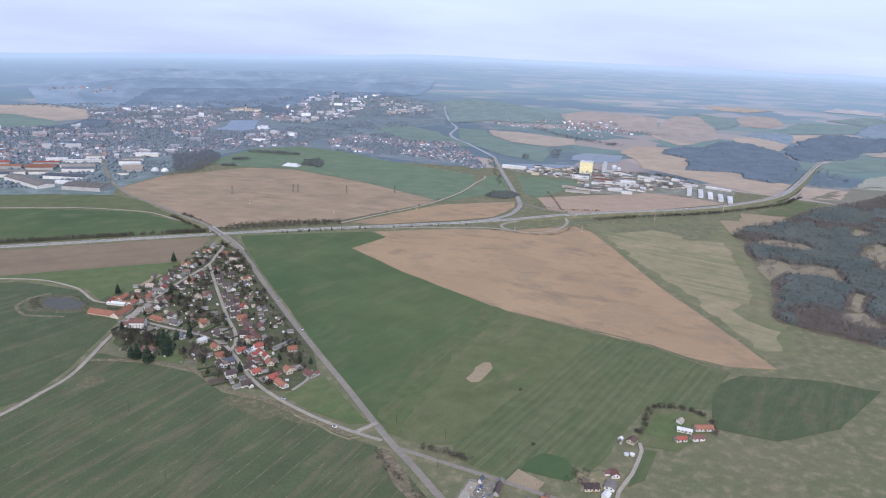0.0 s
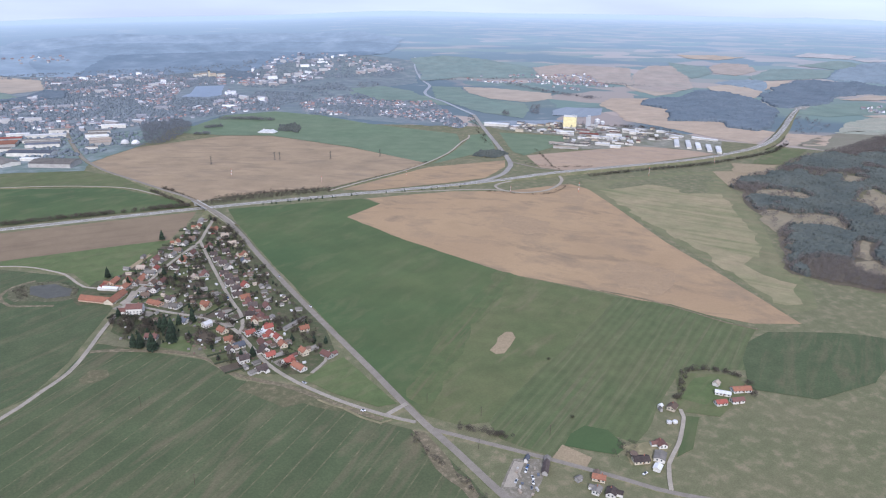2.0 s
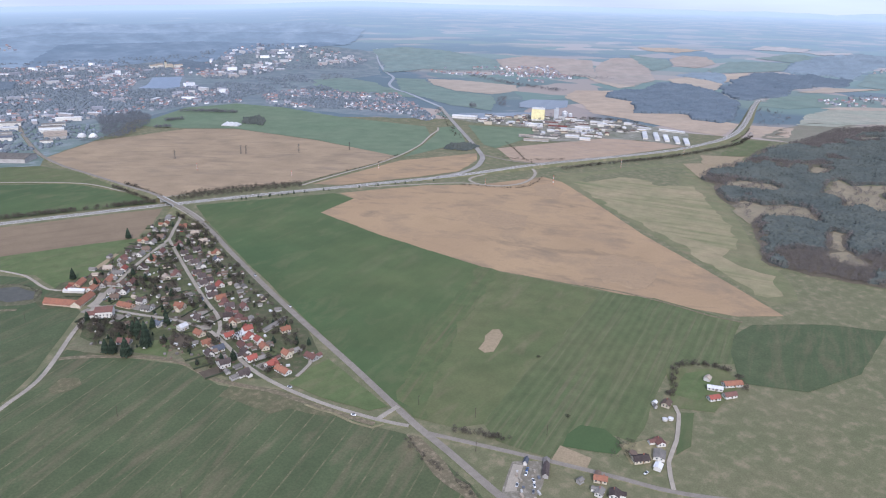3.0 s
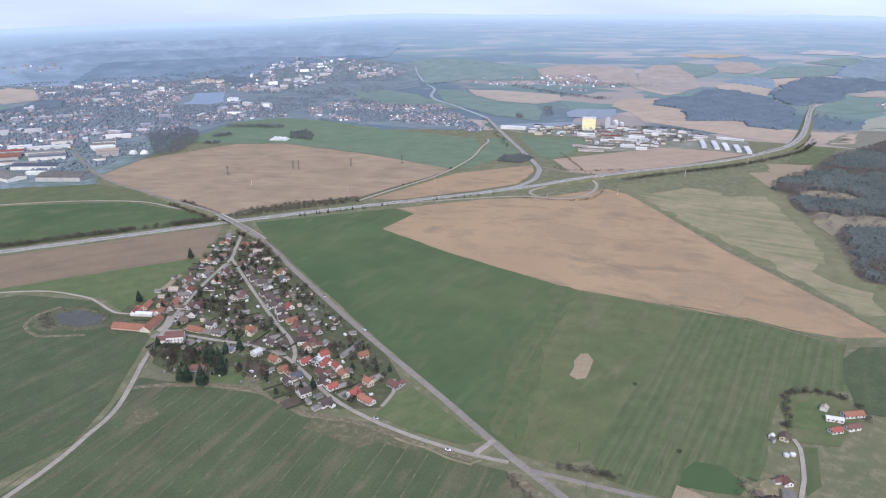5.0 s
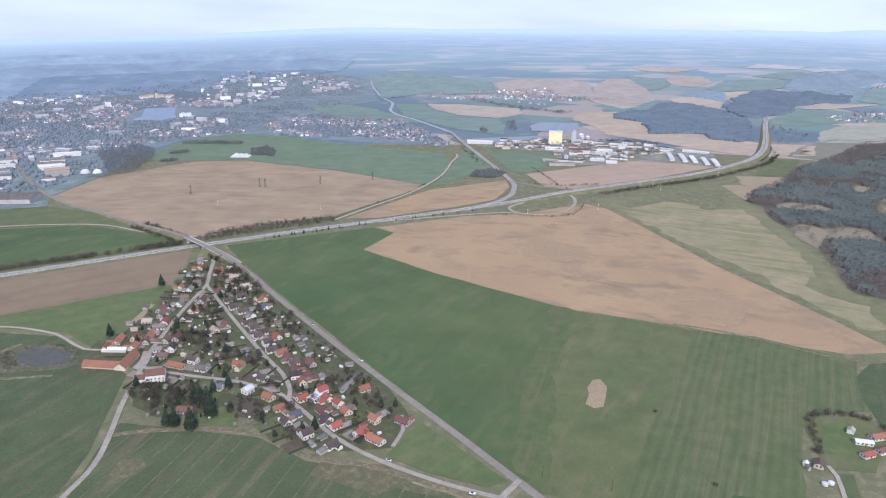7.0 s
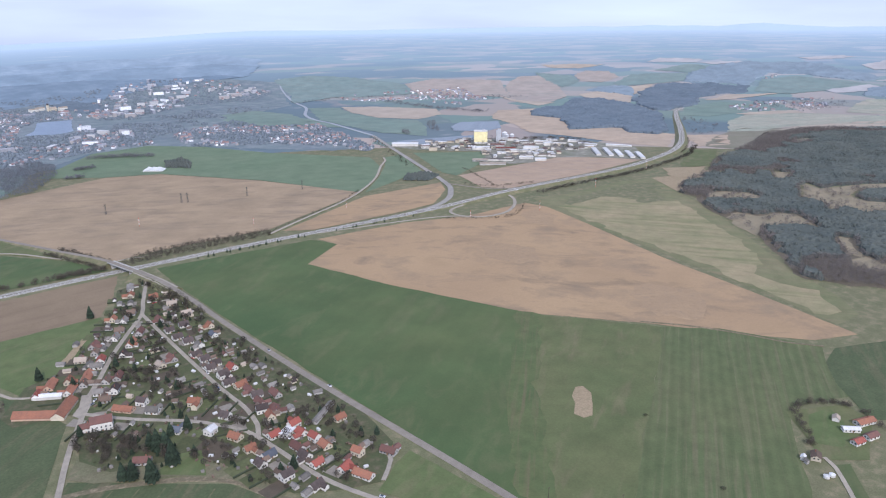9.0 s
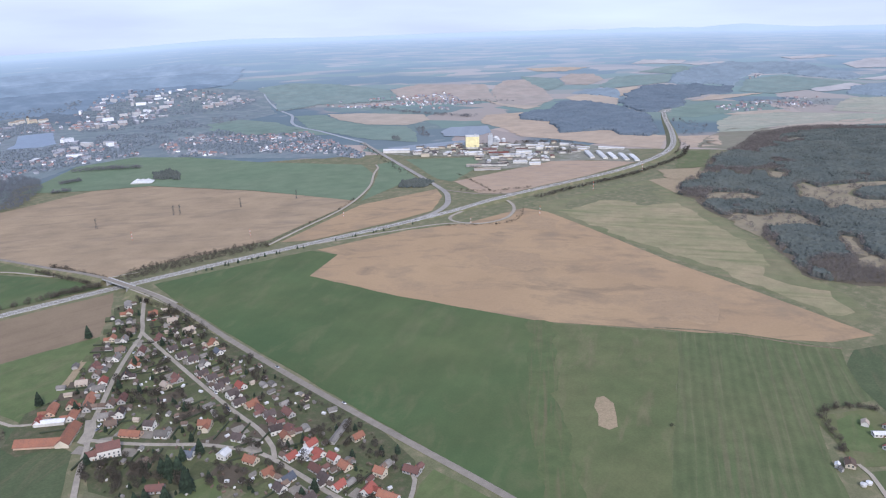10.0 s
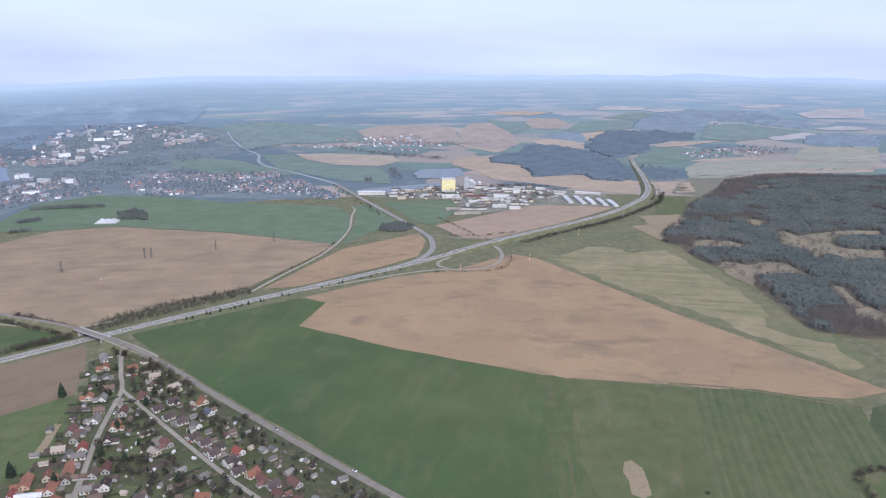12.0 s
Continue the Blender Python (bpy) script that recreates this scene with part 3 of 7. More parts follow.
M_SCRUB = material("scrub_ground", [(0.185, 0.165, 0.122), (0.150, 0.145, 0.100)], scales=(80, 20, 3))


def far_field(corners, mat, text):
    if corners[0][0] > 3150:      # on the far rise: a paler copy with more haze in its colour
        mat = M_HAZIER_GREEN if mat is M_HAZED_TEAL else M_HAZIER_SOIL
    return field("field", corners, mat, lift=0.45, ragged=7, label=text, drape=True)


far_field([(1543, 1291), (1522, 1429), (1524, 1603), (1500, 1732), (1613, 1905), (1679, 2072), (1853, 2212), (2009, 2150), (1950, 2000), (1850, 1780), (1760, 1580), (1760, 1400)], M_HAZED_TAN, "pale tan field before the pine wood")
far_field([(1768, 1380), (1851, 1290), (1690, 1200), (1610, 1240)], M_HAZED_TAN, "pale tan field beyond the bend")
far_field([(2528, 2780), (2433, 2731), (2228, 2503), (2170, 2415), (2211, 2264), (2461, 2375), (2625, 2577), (2700, 2749), (2600, 2810)], M_HAZED_PINK, "reddish hillside field")
far_field([(2524, 2360), (2732, 2325), (2901, 2223), (2812, 2195), (2667, 2173), (2441, 2026), (2369, 2012), (2467, 2165), (2478, 2293)], M_HAZED_SOIL, "tan field behind the pine wood")
far_field([(2818, 2388), (3003, 2420), (3171, 2207), (3032, 2144), (2910, 2229), (2775, 2324)], M_HAZED_TEAL, "green field above the wood")
far_field([(2830, 2637), (2935, 2648), (2996, 2551), (2932, 2437), (2799, 2440), (2756, 2543)], M_HAZED_PINK, "pinkish field on the rise")
far_field([(2720, 2805), (2821, 2648), (2747, 2536), (2596, 2517), (2634, 2656)], M_HAZED_TEAL, "dark field on the rise, blued by haze")
far_field([(2712, 1855), (2906, 1857), (2983, 1767), (3065, 1681), (2939, 1745), (2735, 1817)], M_HAZED_SOIL, "pale strip of field beyond the motorway")
far_field([(3032, 1796), (3240, 1868), (3373, 1770), (3392, 1551), (3376, 1383), (3304, 1493), (3181, 1562), (3055, 1652)], M_HAZED_TEAL, "wide green slope behind the hamlet")
far_field([(3191, 1566), (3370, 1472), (3367, 1402), (3243, 1425), (3160, 1507)], M_HAZED_SOIL, "tan field on the far rise")
far_field([(2185, 1650), (2423, 1766), (2704, 1775), (2648, 1606), (2389, 1534), (2208, 1555)], M_HAZED_GREEN, "green slope beside the motorway")
far_field([(2134, 1439), (2356, 1486), (2523, 1361), (2587, 1197), (2683, 1020), (2492, 969), (2294, 1180), (2071, 1259), (1994, 1258), (1916, 1324)], M_HAZED_MEADOW, "pale meadow below the far hamlet")
far_field([(2351, 1525), (2486, 1486), (2590, 1429), (2540, 1368), (2340, 1479)], M_HAZED_SOIL, "tan strip below the far hamlet")
far_field([(2645, 1273), (2984, 1354), (3103, 1364), (3165, 1253), (3220, 1127), (2736, 1001), (2661, 1115)], M_HAZED_MEADOW, "pale meadow beside the far hamlet")
far_field([(2035, 1243), (2180, 1221), (2413, 1138), (2600, 998), (2448, 957), (2254, 1116), (2117, 1195)], M_HAZED_SOIL, "tan strip along the wood")
far_field([(3226, 2488), (3333, 2472), (3430, 2282), (3356, 2270)], M_HAZED_SOIL, "long haze-paled strip on the far rise")
far_field([(3362, 2258), (3498, 2115), (3480, 2075), (3360, 2194)], M_HAZED_SOIL, "narrow haze-paled strip on the far rise")
far_field([(3691, 1616), (3834, 1541), (3911, 1372), (3739, 1320), (3628, 1530)], M_HAZED_PINK, "pinkish field on the far rise")
far_field([(3442, 1463), (3545, 1376), (3567, 1268), (3520, 1254), (3453, 1386)], M_HAZED_SOIL, "haze-paled field on the far rise")
far_field([(3123, 2368), (3306, 2289), (3337, 2166), (3177, 2196)], M_HAZED_TEAL, "green field on the far rise, blued by haze")
far_field([(2853, 2882), (3004, 2776), (3079, 2648), (2953, 2698), (2855, 2806)], M_HAZED_SOIL, "pale field behind the red hillside")
far_field([(2256, 2598), (2218, 2427), (2224, 2244), (2086, 2217), (2157, 2436)], M_HAZED_SOIL, "brown field behind the solar rows")
far_field([(3708, 1921), (3850, 1757), (3836, 1697), (3690, 1856)], M_HAZED_PINK, "thin pinkish field on the far rise")
far_field([(1631, 3532), (1817, 3499), (1976, 3338), (2096, 3088), (1983, 2908), (1790, 2992), (1666, 3076), (1470, 3014), (1447, 3044), (1540, 3200)], M_HAZED_TEAL, "wide green field behind the town")
far_field([(1509, 2756), (1614, 2672), (1732, 2428), (1621, 2272), (1476, 2227), (1404, 2357), (1424, 2557)], M_HAZED_SOIL, "brown field behind the works")
far_field([(2096, 3088), (2268, 3076), (2496, 2828), (2265, 2537), (2157, 2716), (2002, 2850)], M_HAZED_PINK, "pinkish hillside behind the middle hamlet")
far_field([(1393, 2822), (1490, 2749), (1413, 2542), (1394, 2344), (1456, 2203), (1370, 2059), (1238, 1894), (1182, 2064), (1220, 2443)], M_HAZED_GREEN, "green field behind the works")
far_field([(1100, 2780), (1220, 2500), (1180, 2230), (1100, 2300), (960, 2560)], M_HAZED_GREEN, "green field between town and road")
far_field([(1040, 2860), (1200, 2890), (1240, 2700), (1190, 2480), (1150, 2360), (1010, 2440), (960, 2640)], M_HAZED_GREEN, "green meadow behind the estate, blued by haze")
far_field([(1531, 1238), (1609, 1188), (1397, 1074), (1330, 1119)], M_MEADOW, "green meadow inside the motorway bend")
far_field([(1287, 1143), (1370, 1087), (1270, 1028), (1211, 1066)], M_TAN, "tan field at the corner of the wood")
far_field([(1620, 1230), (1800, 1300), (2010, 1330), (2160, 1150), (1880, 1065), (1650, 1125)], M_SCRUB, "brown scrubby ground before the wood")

# ------------------------------------------------ roads
MAIN_NORTH = [(-8, 2266, 1.0), (-14, 2130, 1.0), (-6, 1911, 1.0), (9, 1729, 1.0), (37, 1606, 0.6), (70, 1520, 0.6), (118, 1385, 3), (140, 1318, 6.4), (153.4, 1275.3, 7.5)]
MAIN = [(166.6, 1216.7, 7.5), (178, 1160, 6), (186, 1080, 2.5), (188, 1000, 0.5), (193, 860), (199, 750), (206, 644), (209, 584), (212, 533), (217, 490), (223, 422), (235, 330), (250, 250)]
MOTORWAY = [(-430, 1266), (-128, 1255), (25, 1252), (148, 1249), (294, 1242), (440, 1230), (600, 1216, 0.5), (714, 1208, 2), (800, 1208, 4), (868, 1207, 5), (1020, 1203, 4), (1150, 1196, 4), (1260, 1198, 4), (1385, 1215, 5), (1490, 1240, 6), (1590, 1282, 7), (1700, 1345, 7), (1865, 1450, 6), (2030, 1560, 4), (2201, 1670, 2), (2330, 1740), (2500, 1760)]
tagged(ribbon("road", MAIN_NORTH, 7.0, M_ASPHALT, lift=0.45), "grey country road coming from the town", "road", "", "structure")
tagged(ribbon("road", MAIN, 7.0, M_ASPHALT, lift=0.45), "grey two-lane country road climbing to an overpass", "road", "", "structure")
tagged(ribbon("road", MOTORWAY, 14.5, M_MOTORWAY, lift=0.5), "wide grey motorway on a low grassy bank", "road", "", "structure")
tagged(ribbon("road", [(600, 1213), (687, 1224), (745, 1250), (790, 1292), (832, 1350), (905, 1509), (1015, 1760), (1130, 2015)], 11.0, M_MOTORWAY, lift=1.0), "grey trunk road running north from the interchange", "road", "", "structure")
tagged(ribbon("road", [(1130, 2015), (1162, 2170), (1198, 2345), (1213, 2475), (1262, 2620), (1390, 2830), (1448, 3000), (1512, 3180), (1580, 3360), (1664, 3535)], 12.0, M_HAZED_ROAD, lift=1.2, bank=M_HAZED_GREEN), "haze-paled far stretch of the trunk road behind the estate", "road", "", "structure")
tagged(ribbon("road", [(735, 1196, 1), (702, 1190), (684, 1172), (684, 1148), (696, 1126), (722, 1113), (762, 1114), (806, 1138), (836, 1168), (846, 1190, 2)], 6.0, M_LANE, lift=0.5), "curved slip road looping below the motorway", "road", "", "structure")
tagged(ribbon("road", [(836, 1352), (846, 1305), (862, 1262), (905, 1228), (980, 1218)], 6.0, M_ASPHALT, lift=0.9), "slip road joining the motorway", "road", "", "structure")
tagged(ribbon("road", [(450, 1222), (560, 1195), (650, 1168), (694, 1135)], 5.0, M_LANE, lift=0.4), "narrow pale slip lane under the motorway", "road", "", "structure")
tagged(ribbon("track", [(388, 1266), (482, 1313), (586, 1364), (672, 1422), (764, 1502), (850, 1600), (900, 1650), (925, 1690)], 5.0, M_DIRT, lift=1.4), "pale dirt track between the fields", "track", "", "structure")
tagged(ribbon("lane", [(168, 1180, 4), (158, 1160, 1), (140, 1118), (127, 1085), (97, 1043), (66, 998), (42, 958), (20, 922), (6, 890), (-10, 858), (-25, 823), (-38, 790), (-55, 755), (-79, 727), (-110, 694), (-200, 620)], 4.6, M_LANE, lift=0.62), "pale village street leading out to the fields", "lane", "", "structure")
tagged(ribbon("lane", [(127, 1085), (125, 1032), (123, 973), (121, 890), (121, 852), (122, 816), (117, 785), (110, 770)], 4.2, M_LANE, lift=0.64), "pale village street between the houses", "lane", "", "structure")
tagged(ribbon("lane", [(10, 903), (30, 877), (50, 855), (76, 830), (92, 808), (106, 782), (113, 737), (119, 690), (134, 645), (159, 597), (187, 557), (206, 536)], 4.4, M_LANE, lift=0.66), "pale lane through the village to the fork", "lane", "", "structure")
tagged(ribbon("lane", [(187, 557), (200, 562), (212, 566)], 5.0, M_LANE, lift=0.68), "short pale link of the road fork", "lane", "", "structure")
tagged(ribbon("lane", [(214, 521), (257, 470), (287, 434), (315, 399), (345, 362), (420, 300)], 5.0, M_ASPHALT, lift=0.42), "narrow grey side lane", "lane", "", "structure")
tagged(ribbon("lane", [(430, 450), (423, 439), (390, 412), (362, 395), (340, 370)], 3.5, M_DIRT, lift=0.62), "gravel drive to the farm", "lane", "", "structure")
tagged(ribbon("track", [(-300, 1130), (-123, 1089), (-60, 1040), (-42, 1005), (-30, 972), (0, 952)], 3.5, M_DIRT, lift=0.62), "gravel track into the village", "track", "", "structure")
tagged(ribbon("track", [(-420, 1538), (-138, 1520), (41, 1449), (112, 1352)], 4.0, M_DIRT, lift=1.2), "pale track across the green fields", "track", "", "structure")
tagged(ribbon("track", [(155, 1292), (171, 1293), (185, 1291), (201, 1287)], 3.6, M_DIRT, lift=1.0), "pale dirt track above the motorway scrub", "track", "", "structure")
tagged(ribbon("lane", [(167, 1214, 7.2), (172, 1190, 6.6), (178, 1162, 5.7), (183, 1130, 4.2)], 12.5, M_LANE, lift=0.30), "pale gravel shoulder where the village street meets the road", "lane", "", "structure")
tagged(ribbon("lane", [(150, 1112), (165, 1108), (182, 1098)], 4.0, M_LANE, lift=0.65), "short pale drive", "lane", "", "structure")
tagged(ribbon("lane", [(152, 655), (172, 672), (182, 692)], 3.5, M_LANE, lift=0.65), "short gravel drive to the last house", "lane", "", "structure")

for points, width, offsets in ((MOTORWAY, 0.3, (-6.6, -1.6, 1.6, 6.6)), (MOTORWAY, 1.9, (0.0,))):
    for offset in offsets:
        tagged(ribbon("road_marking", points, width, M_MARK if offset else M_MEDIAN, lift=0.56, offset=offset, bank=M_ASPHALT), "pale painted line along the road" if offset else "dark grassy strip between the carriageways", "road marking" if offset else "median", "", "structure")
# water
field("field", [(-112, 1000), (-96, 1016), (-58, 1004), (-36, 972), (-40, 942), (-74, 944), (-104, 958)], material("pond_bank", [(0.105, 0.098, 0.058), (0.078, 0.082, 0.044), (0.150, 0.128, 0.082)], scales=(18, 5, 1.0), spread=0.6), lift=0.3, ragged=6.0, label="dry reedy bank round the pond")
tagged(ribbon("track", [(-82, 1018), (-106, 1007), (-119, 982), (-109, 950), (-87, 938), (-64, 928)], 4.0, M_SCRUBBY, lift=0.4, bank=M_SCRUBBY), "pale worn path round the pond", "track", "", "structure")
for corners, text in (([(-88, 1000), (-60, 996), (-43, 971), (-47, 950), (-71, 953), (-88, 974)], "small grey village pond in a grassy hollow"), ([(372, 2790), (417, 2875), (482, 3115), (592, 3110), (545, 2930), (515, 2795), (461, 2750)], "broad grey-blue town lake")):
    tagged(field("pond" if corners[0][0] < 0 else "lake", corners, M_WATER if corners[0][0] < 0 else M_LAKE, lift=0.5, ragged=2.0, drape=corners[0][0] > 0), text, "water", "", "structure")
field("field", [(-16, 985), (30, 1000), (62, 1050), (105, 1110), (130, 1180), (172, 1185), (188, 1080), (189, 960), (193, 850), (196, 740), (188, 690), (172, 672), (150, 655), (120, 668), (94, 686), (74, 742), (64, 778), (26, 790), (2, 800), (-12, 830), (-6, 862), (10, 905), (-40, 918), (-45, 940)], M_GARDEN, lift=0.38, label="village gardens of grass and dark beds")
field("square", [(20, 936), (27, 931), (22, 914), (15, 902), (7, 896), (3, 904), (12, 916)], M_LANE, lift=0.55, label="paved village square where the streets meet")
field("field", [(25, 776), (55, 748), (66, 782), (52, 788)], M_PASTURE, lift=0.5, label="bright mown grass plot below the village")
# Yard colours shifted towards blue: distance haze put into paving and grass.
field("field", [(-460, 1672), (-143, 1652), (2, 1616), (14, 1688), (60, 1760), (120, 1838), (190, 1960), (230, 2080), (-460, 2080)], material("hazed_factory_yard", [(0.140, 0.172, 0.158), (0.112, 0.155, 0.125), (0.200, 0.218, 0.225)], scales=(60, 22, 2), spread=0.4), lift=0.1, ragged=3, label="paved factory yards with strips of grass", drape=True)

# ------------------------------------------------ trees and woods
M_SPRUCE = material("spruce_needles", [(0.022, 0.036, 0.022), (0.034, 0.046, 0.028)], scales=(30, 6, 0.8), island=0.35, per_object=0.2)
# Pine colour raised and greyed: distance haze is put into the needles.
M_PINEWOOD = material("pine_wood", [(0.063, 0.074, 0.066), (0.085, 0.093, 0.079)], scales=(90, 24, 6), spread=0.4, island=0.06, grit=0.08)
M_TWIG = material("bare_twigs", [(0.062, 0.054, 0.041), (0.082, 0.070, 0.053)], scales=(20, 4, 0.8), island=0.3, per_object=0.3)
M_BUDS = material("budding_twigs", [(0.062, 0.070, 0.036), (0.082, 0.078, 0.044)], scales=(20, 4, 0.8), island=0.3, per_object=0.25)
# Twigs of distant trees, lightened to grey: haze is put into the colour.
M_HAZED_TWIG = material("hazed_twigs", [(0.128, 0.130, 0.134), (0.150, 0.148, 0.148)], scales=(60, 12, 2), island=0.2)
M_BARK = material("bark", [(0.075, 0.058, 0.044), (0.1, 0.08, 0.06)], scales=(3, 1, 0.2))
# The blue in this wood is distance haze, put into its base colour.
M_HAZED_WOOD = material("far_wood", [(0.092, 0.117, 0.137), (0.115, 0.140, 0.161)], scales=(120, 40, 14), spread=0.5, grit=0.06)


def conifer_template(rng, tiers=4, sides=7, notch=0.55, bulge=1.0):
    """A spruce one metre wide and two high: drooping tiers of ragged skirts."""
    v, f = [], []
    for k in range(tiers):
        r, z0, z1 = 0.52 * (1 - (k / (tiers + 0.4)) ** bulge), 0.12 + 1.62 * k / tiers, 0.12 + 1.62 * (k + 1.9) / tiers
        top = len(v)
        v.append((rng.uniform(-0.03, 0.03), rng.uniform(-0.03, 0.03), min(z1, 2.0)))
        for j in range(sides * 2):
            a = math.pi * j / sides + k
            w = r * (rng.uniform(0.9, 1.15) if j % 2 else rng.uniform(notch, notch + 0.2))
            v.append((w * math.cos(a), w * math.sin(a), z0 + (0.0 if j % 2 else 0.1) + rng.uniform(-0.05, 0.05)))
        f += [(top, top + 1 + j, top + 1 + (j + 1) % (sides * 2)) for j in range(sides * 2)]
    return v, f


def leafless_template(rng, bits=110, low=0.35):
    """A bare crown one metre wide: limbs and many small sprays of twigs with gaps between."""
    v, f = [], []
    for _ in range(bits):
        a, u = rng.uniform(0, 2 * math.pi), rng.uniform(-0.8, 1.0)
        r = 0.5 * math.sqrt(max(0.05, 1 - u * u)) * rng.uniform(0.45, 1.0) * (1 + 0.25 * math.sin(3 * a + 2))
        c = Vector((r * math.cos(a), r * math.sin(a), low + 0.42 + 0.42 * u))
        d1 = Vector((rng.uniform(-1, 1), rng.uniform(-1, 1), rng.uniform(-0.4, 1))).normalized() * rng.uniform(0.06, 0.11)
        d2 = Vector((rng.uniform(-1, 1), rng.uniform(-1, 1), rng.uniform(-1, 1))).normalized() * rng.uniform(0.04, 0.08)
        n = len(v)
        v += [tuple(c - d1), tuple(c + d2), tuple(c + d1)]
        f.append((n, n + 1, n + 2))
    return v, f


def clump_template(rng, sides=7):
    """A far tree top: a lumpy low dome."""
    v, f = [(0, 0, 0.95)], []
    for k, (r, z) in enumerate(((0.32, 0.78), (0.5, 0.4), (0.46, 0.0))):
        for j in range(sides):
            a = 2 * math.pi * j / sides + k * 0.4
            w = r * rng.uniform(0.75, 1.2)
            v.append((w * math.cos(a), w * math.sin(a), z + rng.uniform(-0.08, 0.08)))
    f += [(0, 1 + j, 1 + (j + 1) % sides) for j in range(sides)]
    for k in range(2):
        for j in range(sides):
            a, b = 1 + k * sides, 1 + (k + 1) * sides
            f += [(a + j, b + j, b + (j + 1) % sides), (a + j, b + (j + 1) % sides, a + (j + 1) % sides)]
    return v, f


def treetop_template(rng, sides=6):
    """A pine top: a small ragged dome with a point."""
    v, f = [(rng.uniform(-0.05, 0.05), rng.uniform(-0.05, 0.05), 1.5)], []
    for k, (r, z) in enumerate(((0.34, 1.0), (0.52, 0.35))):
        for j in range(sides):
            a = 2 * math.pi * j / sides + k * 0.5
            w = r * rng.uniform(0.7, 1.2)
            v.append((w * math.cos(a), w * math.sin(a), z + rng.uniform(-0.15, 0.15)))
    f += [(0, 1 + j, 1 + (j + 1) % sides) for j in range(sides)]
    for j in range(sides):
        n = (j + 1) % sides
        f += [(1 + j, 1 + sides + j, 1 + sides + n), (1 + j, 1 + sides + n, 1 + n)]
    return v, f


rng = random.Random(4)
TOPS = [treetop_template(rng) for _ in range(4)]
CONIFERS = [conifer_template(rng) for _ in range(3)]
BARES = [leafless_template(rng) for _ in range(4)]
CLUMPS = [clump_template(rng) for _ in range(3)]


def stand(name, label, places, templates, mat, size, tall, seed, kind="stuff", soft_look=False):
    """A wood or hedge as one mass of separate trees."""
    r = random.Random(seed)
    groups = [[] for _ in templates]
    for x, y in places:
        s = r.uniform(*size)
        groups[r.randrange(len(templates))].append((x, y, land(x, y) - 0.2, s, r.uniform(*tall), r.uniform(0, 6.28)))
    obs = [repeat_mesh(name, t, g, mat) for t, g in zip(templates, groups) if g]
    if len(obs) > 1:
        bm = bmesh.new()
        for o in obs:
            bm.from_mesh(o.data)
        me = bpy.data.meshes.new(name)
        bm.to_mesh(me)
        bm.free()
        me.materials.append(mat)
        for o in obs[1:]:
            bpy.data.objects.remove(o)
        obs[0].data = me
    if soft_look:
        obs[0].data.polygons.foreach_set("use_smooth", [True] * len(obs[0].data.polygons))
    return tagged(obs[0], label, "trees", "", kind)


WOOD = [(1106, 994), (1143, 1016), (1226, 1039), (1322, 1053), (1481, 1123), (1671, 1154), (1796, 1183), (1931, 1221), (2117, 1195), (2200, 1145), (2290, 985), (2450, 772), (2000, 620), (1500, 520), (1100, 420), (940, 440), (879, 515), (833, 596), (816, 628), (824, 649), (871, 682), (909, 722), (961, 766), (980, 800), (1012, 847), (1042, 899), (1102, 953)]
GLADES = [
    [(1129, 950), (1176, 941), (1200, 902), (1192, 872), (1150, 873), (1112, 925)],
    [(1010, 845), (1055, 848), (1057, 815), (1104, 798), (1117, 774), (1095, 747), (1067, 719), (1046, 754), (1008, 784), (950, 760), (965, 787), (985, 820)],
    [(1296, 841), (1362, 863), (1340, 822), (1400, 801), (1463, 771), (1508, 723), (1460, 710), (1392, 768), (1325, 765), (1301, 728), (1340, 676), (1276, 658), (1218, 701), (1238, 736), (1194, 748), (1240, 774), (1224, 808)],
    [(1040, 676), (1042, 660), (992, 632), (964, 615), (965, 636)],
    [(943, 620), (970, 613), (961, 588), (940, 566), (918, 576), (920, 595), (912, 605)],
    [(1866, 1110), (1938, 1101), (1920, 1084), (1841, 1086)],
    [(1424, 958), (1436, 931), (1389, 905), (1360, 920)],
]


def edge_distance(x, y, poly):
    best = 1e9
    for (ax, ay), (bx, by) in zip(poly, poly[1:] + poly[:1]):
        dx, dy = bx - ax, by - ay
        t = max(0.0, min(1.0, ((x - ax) * dx + (y - ay) * dy) / (dx * dx + dy * dy)))
        best = min(best, math.hypot(x - ax - t * dx, y - ay - t * dy))
    return best


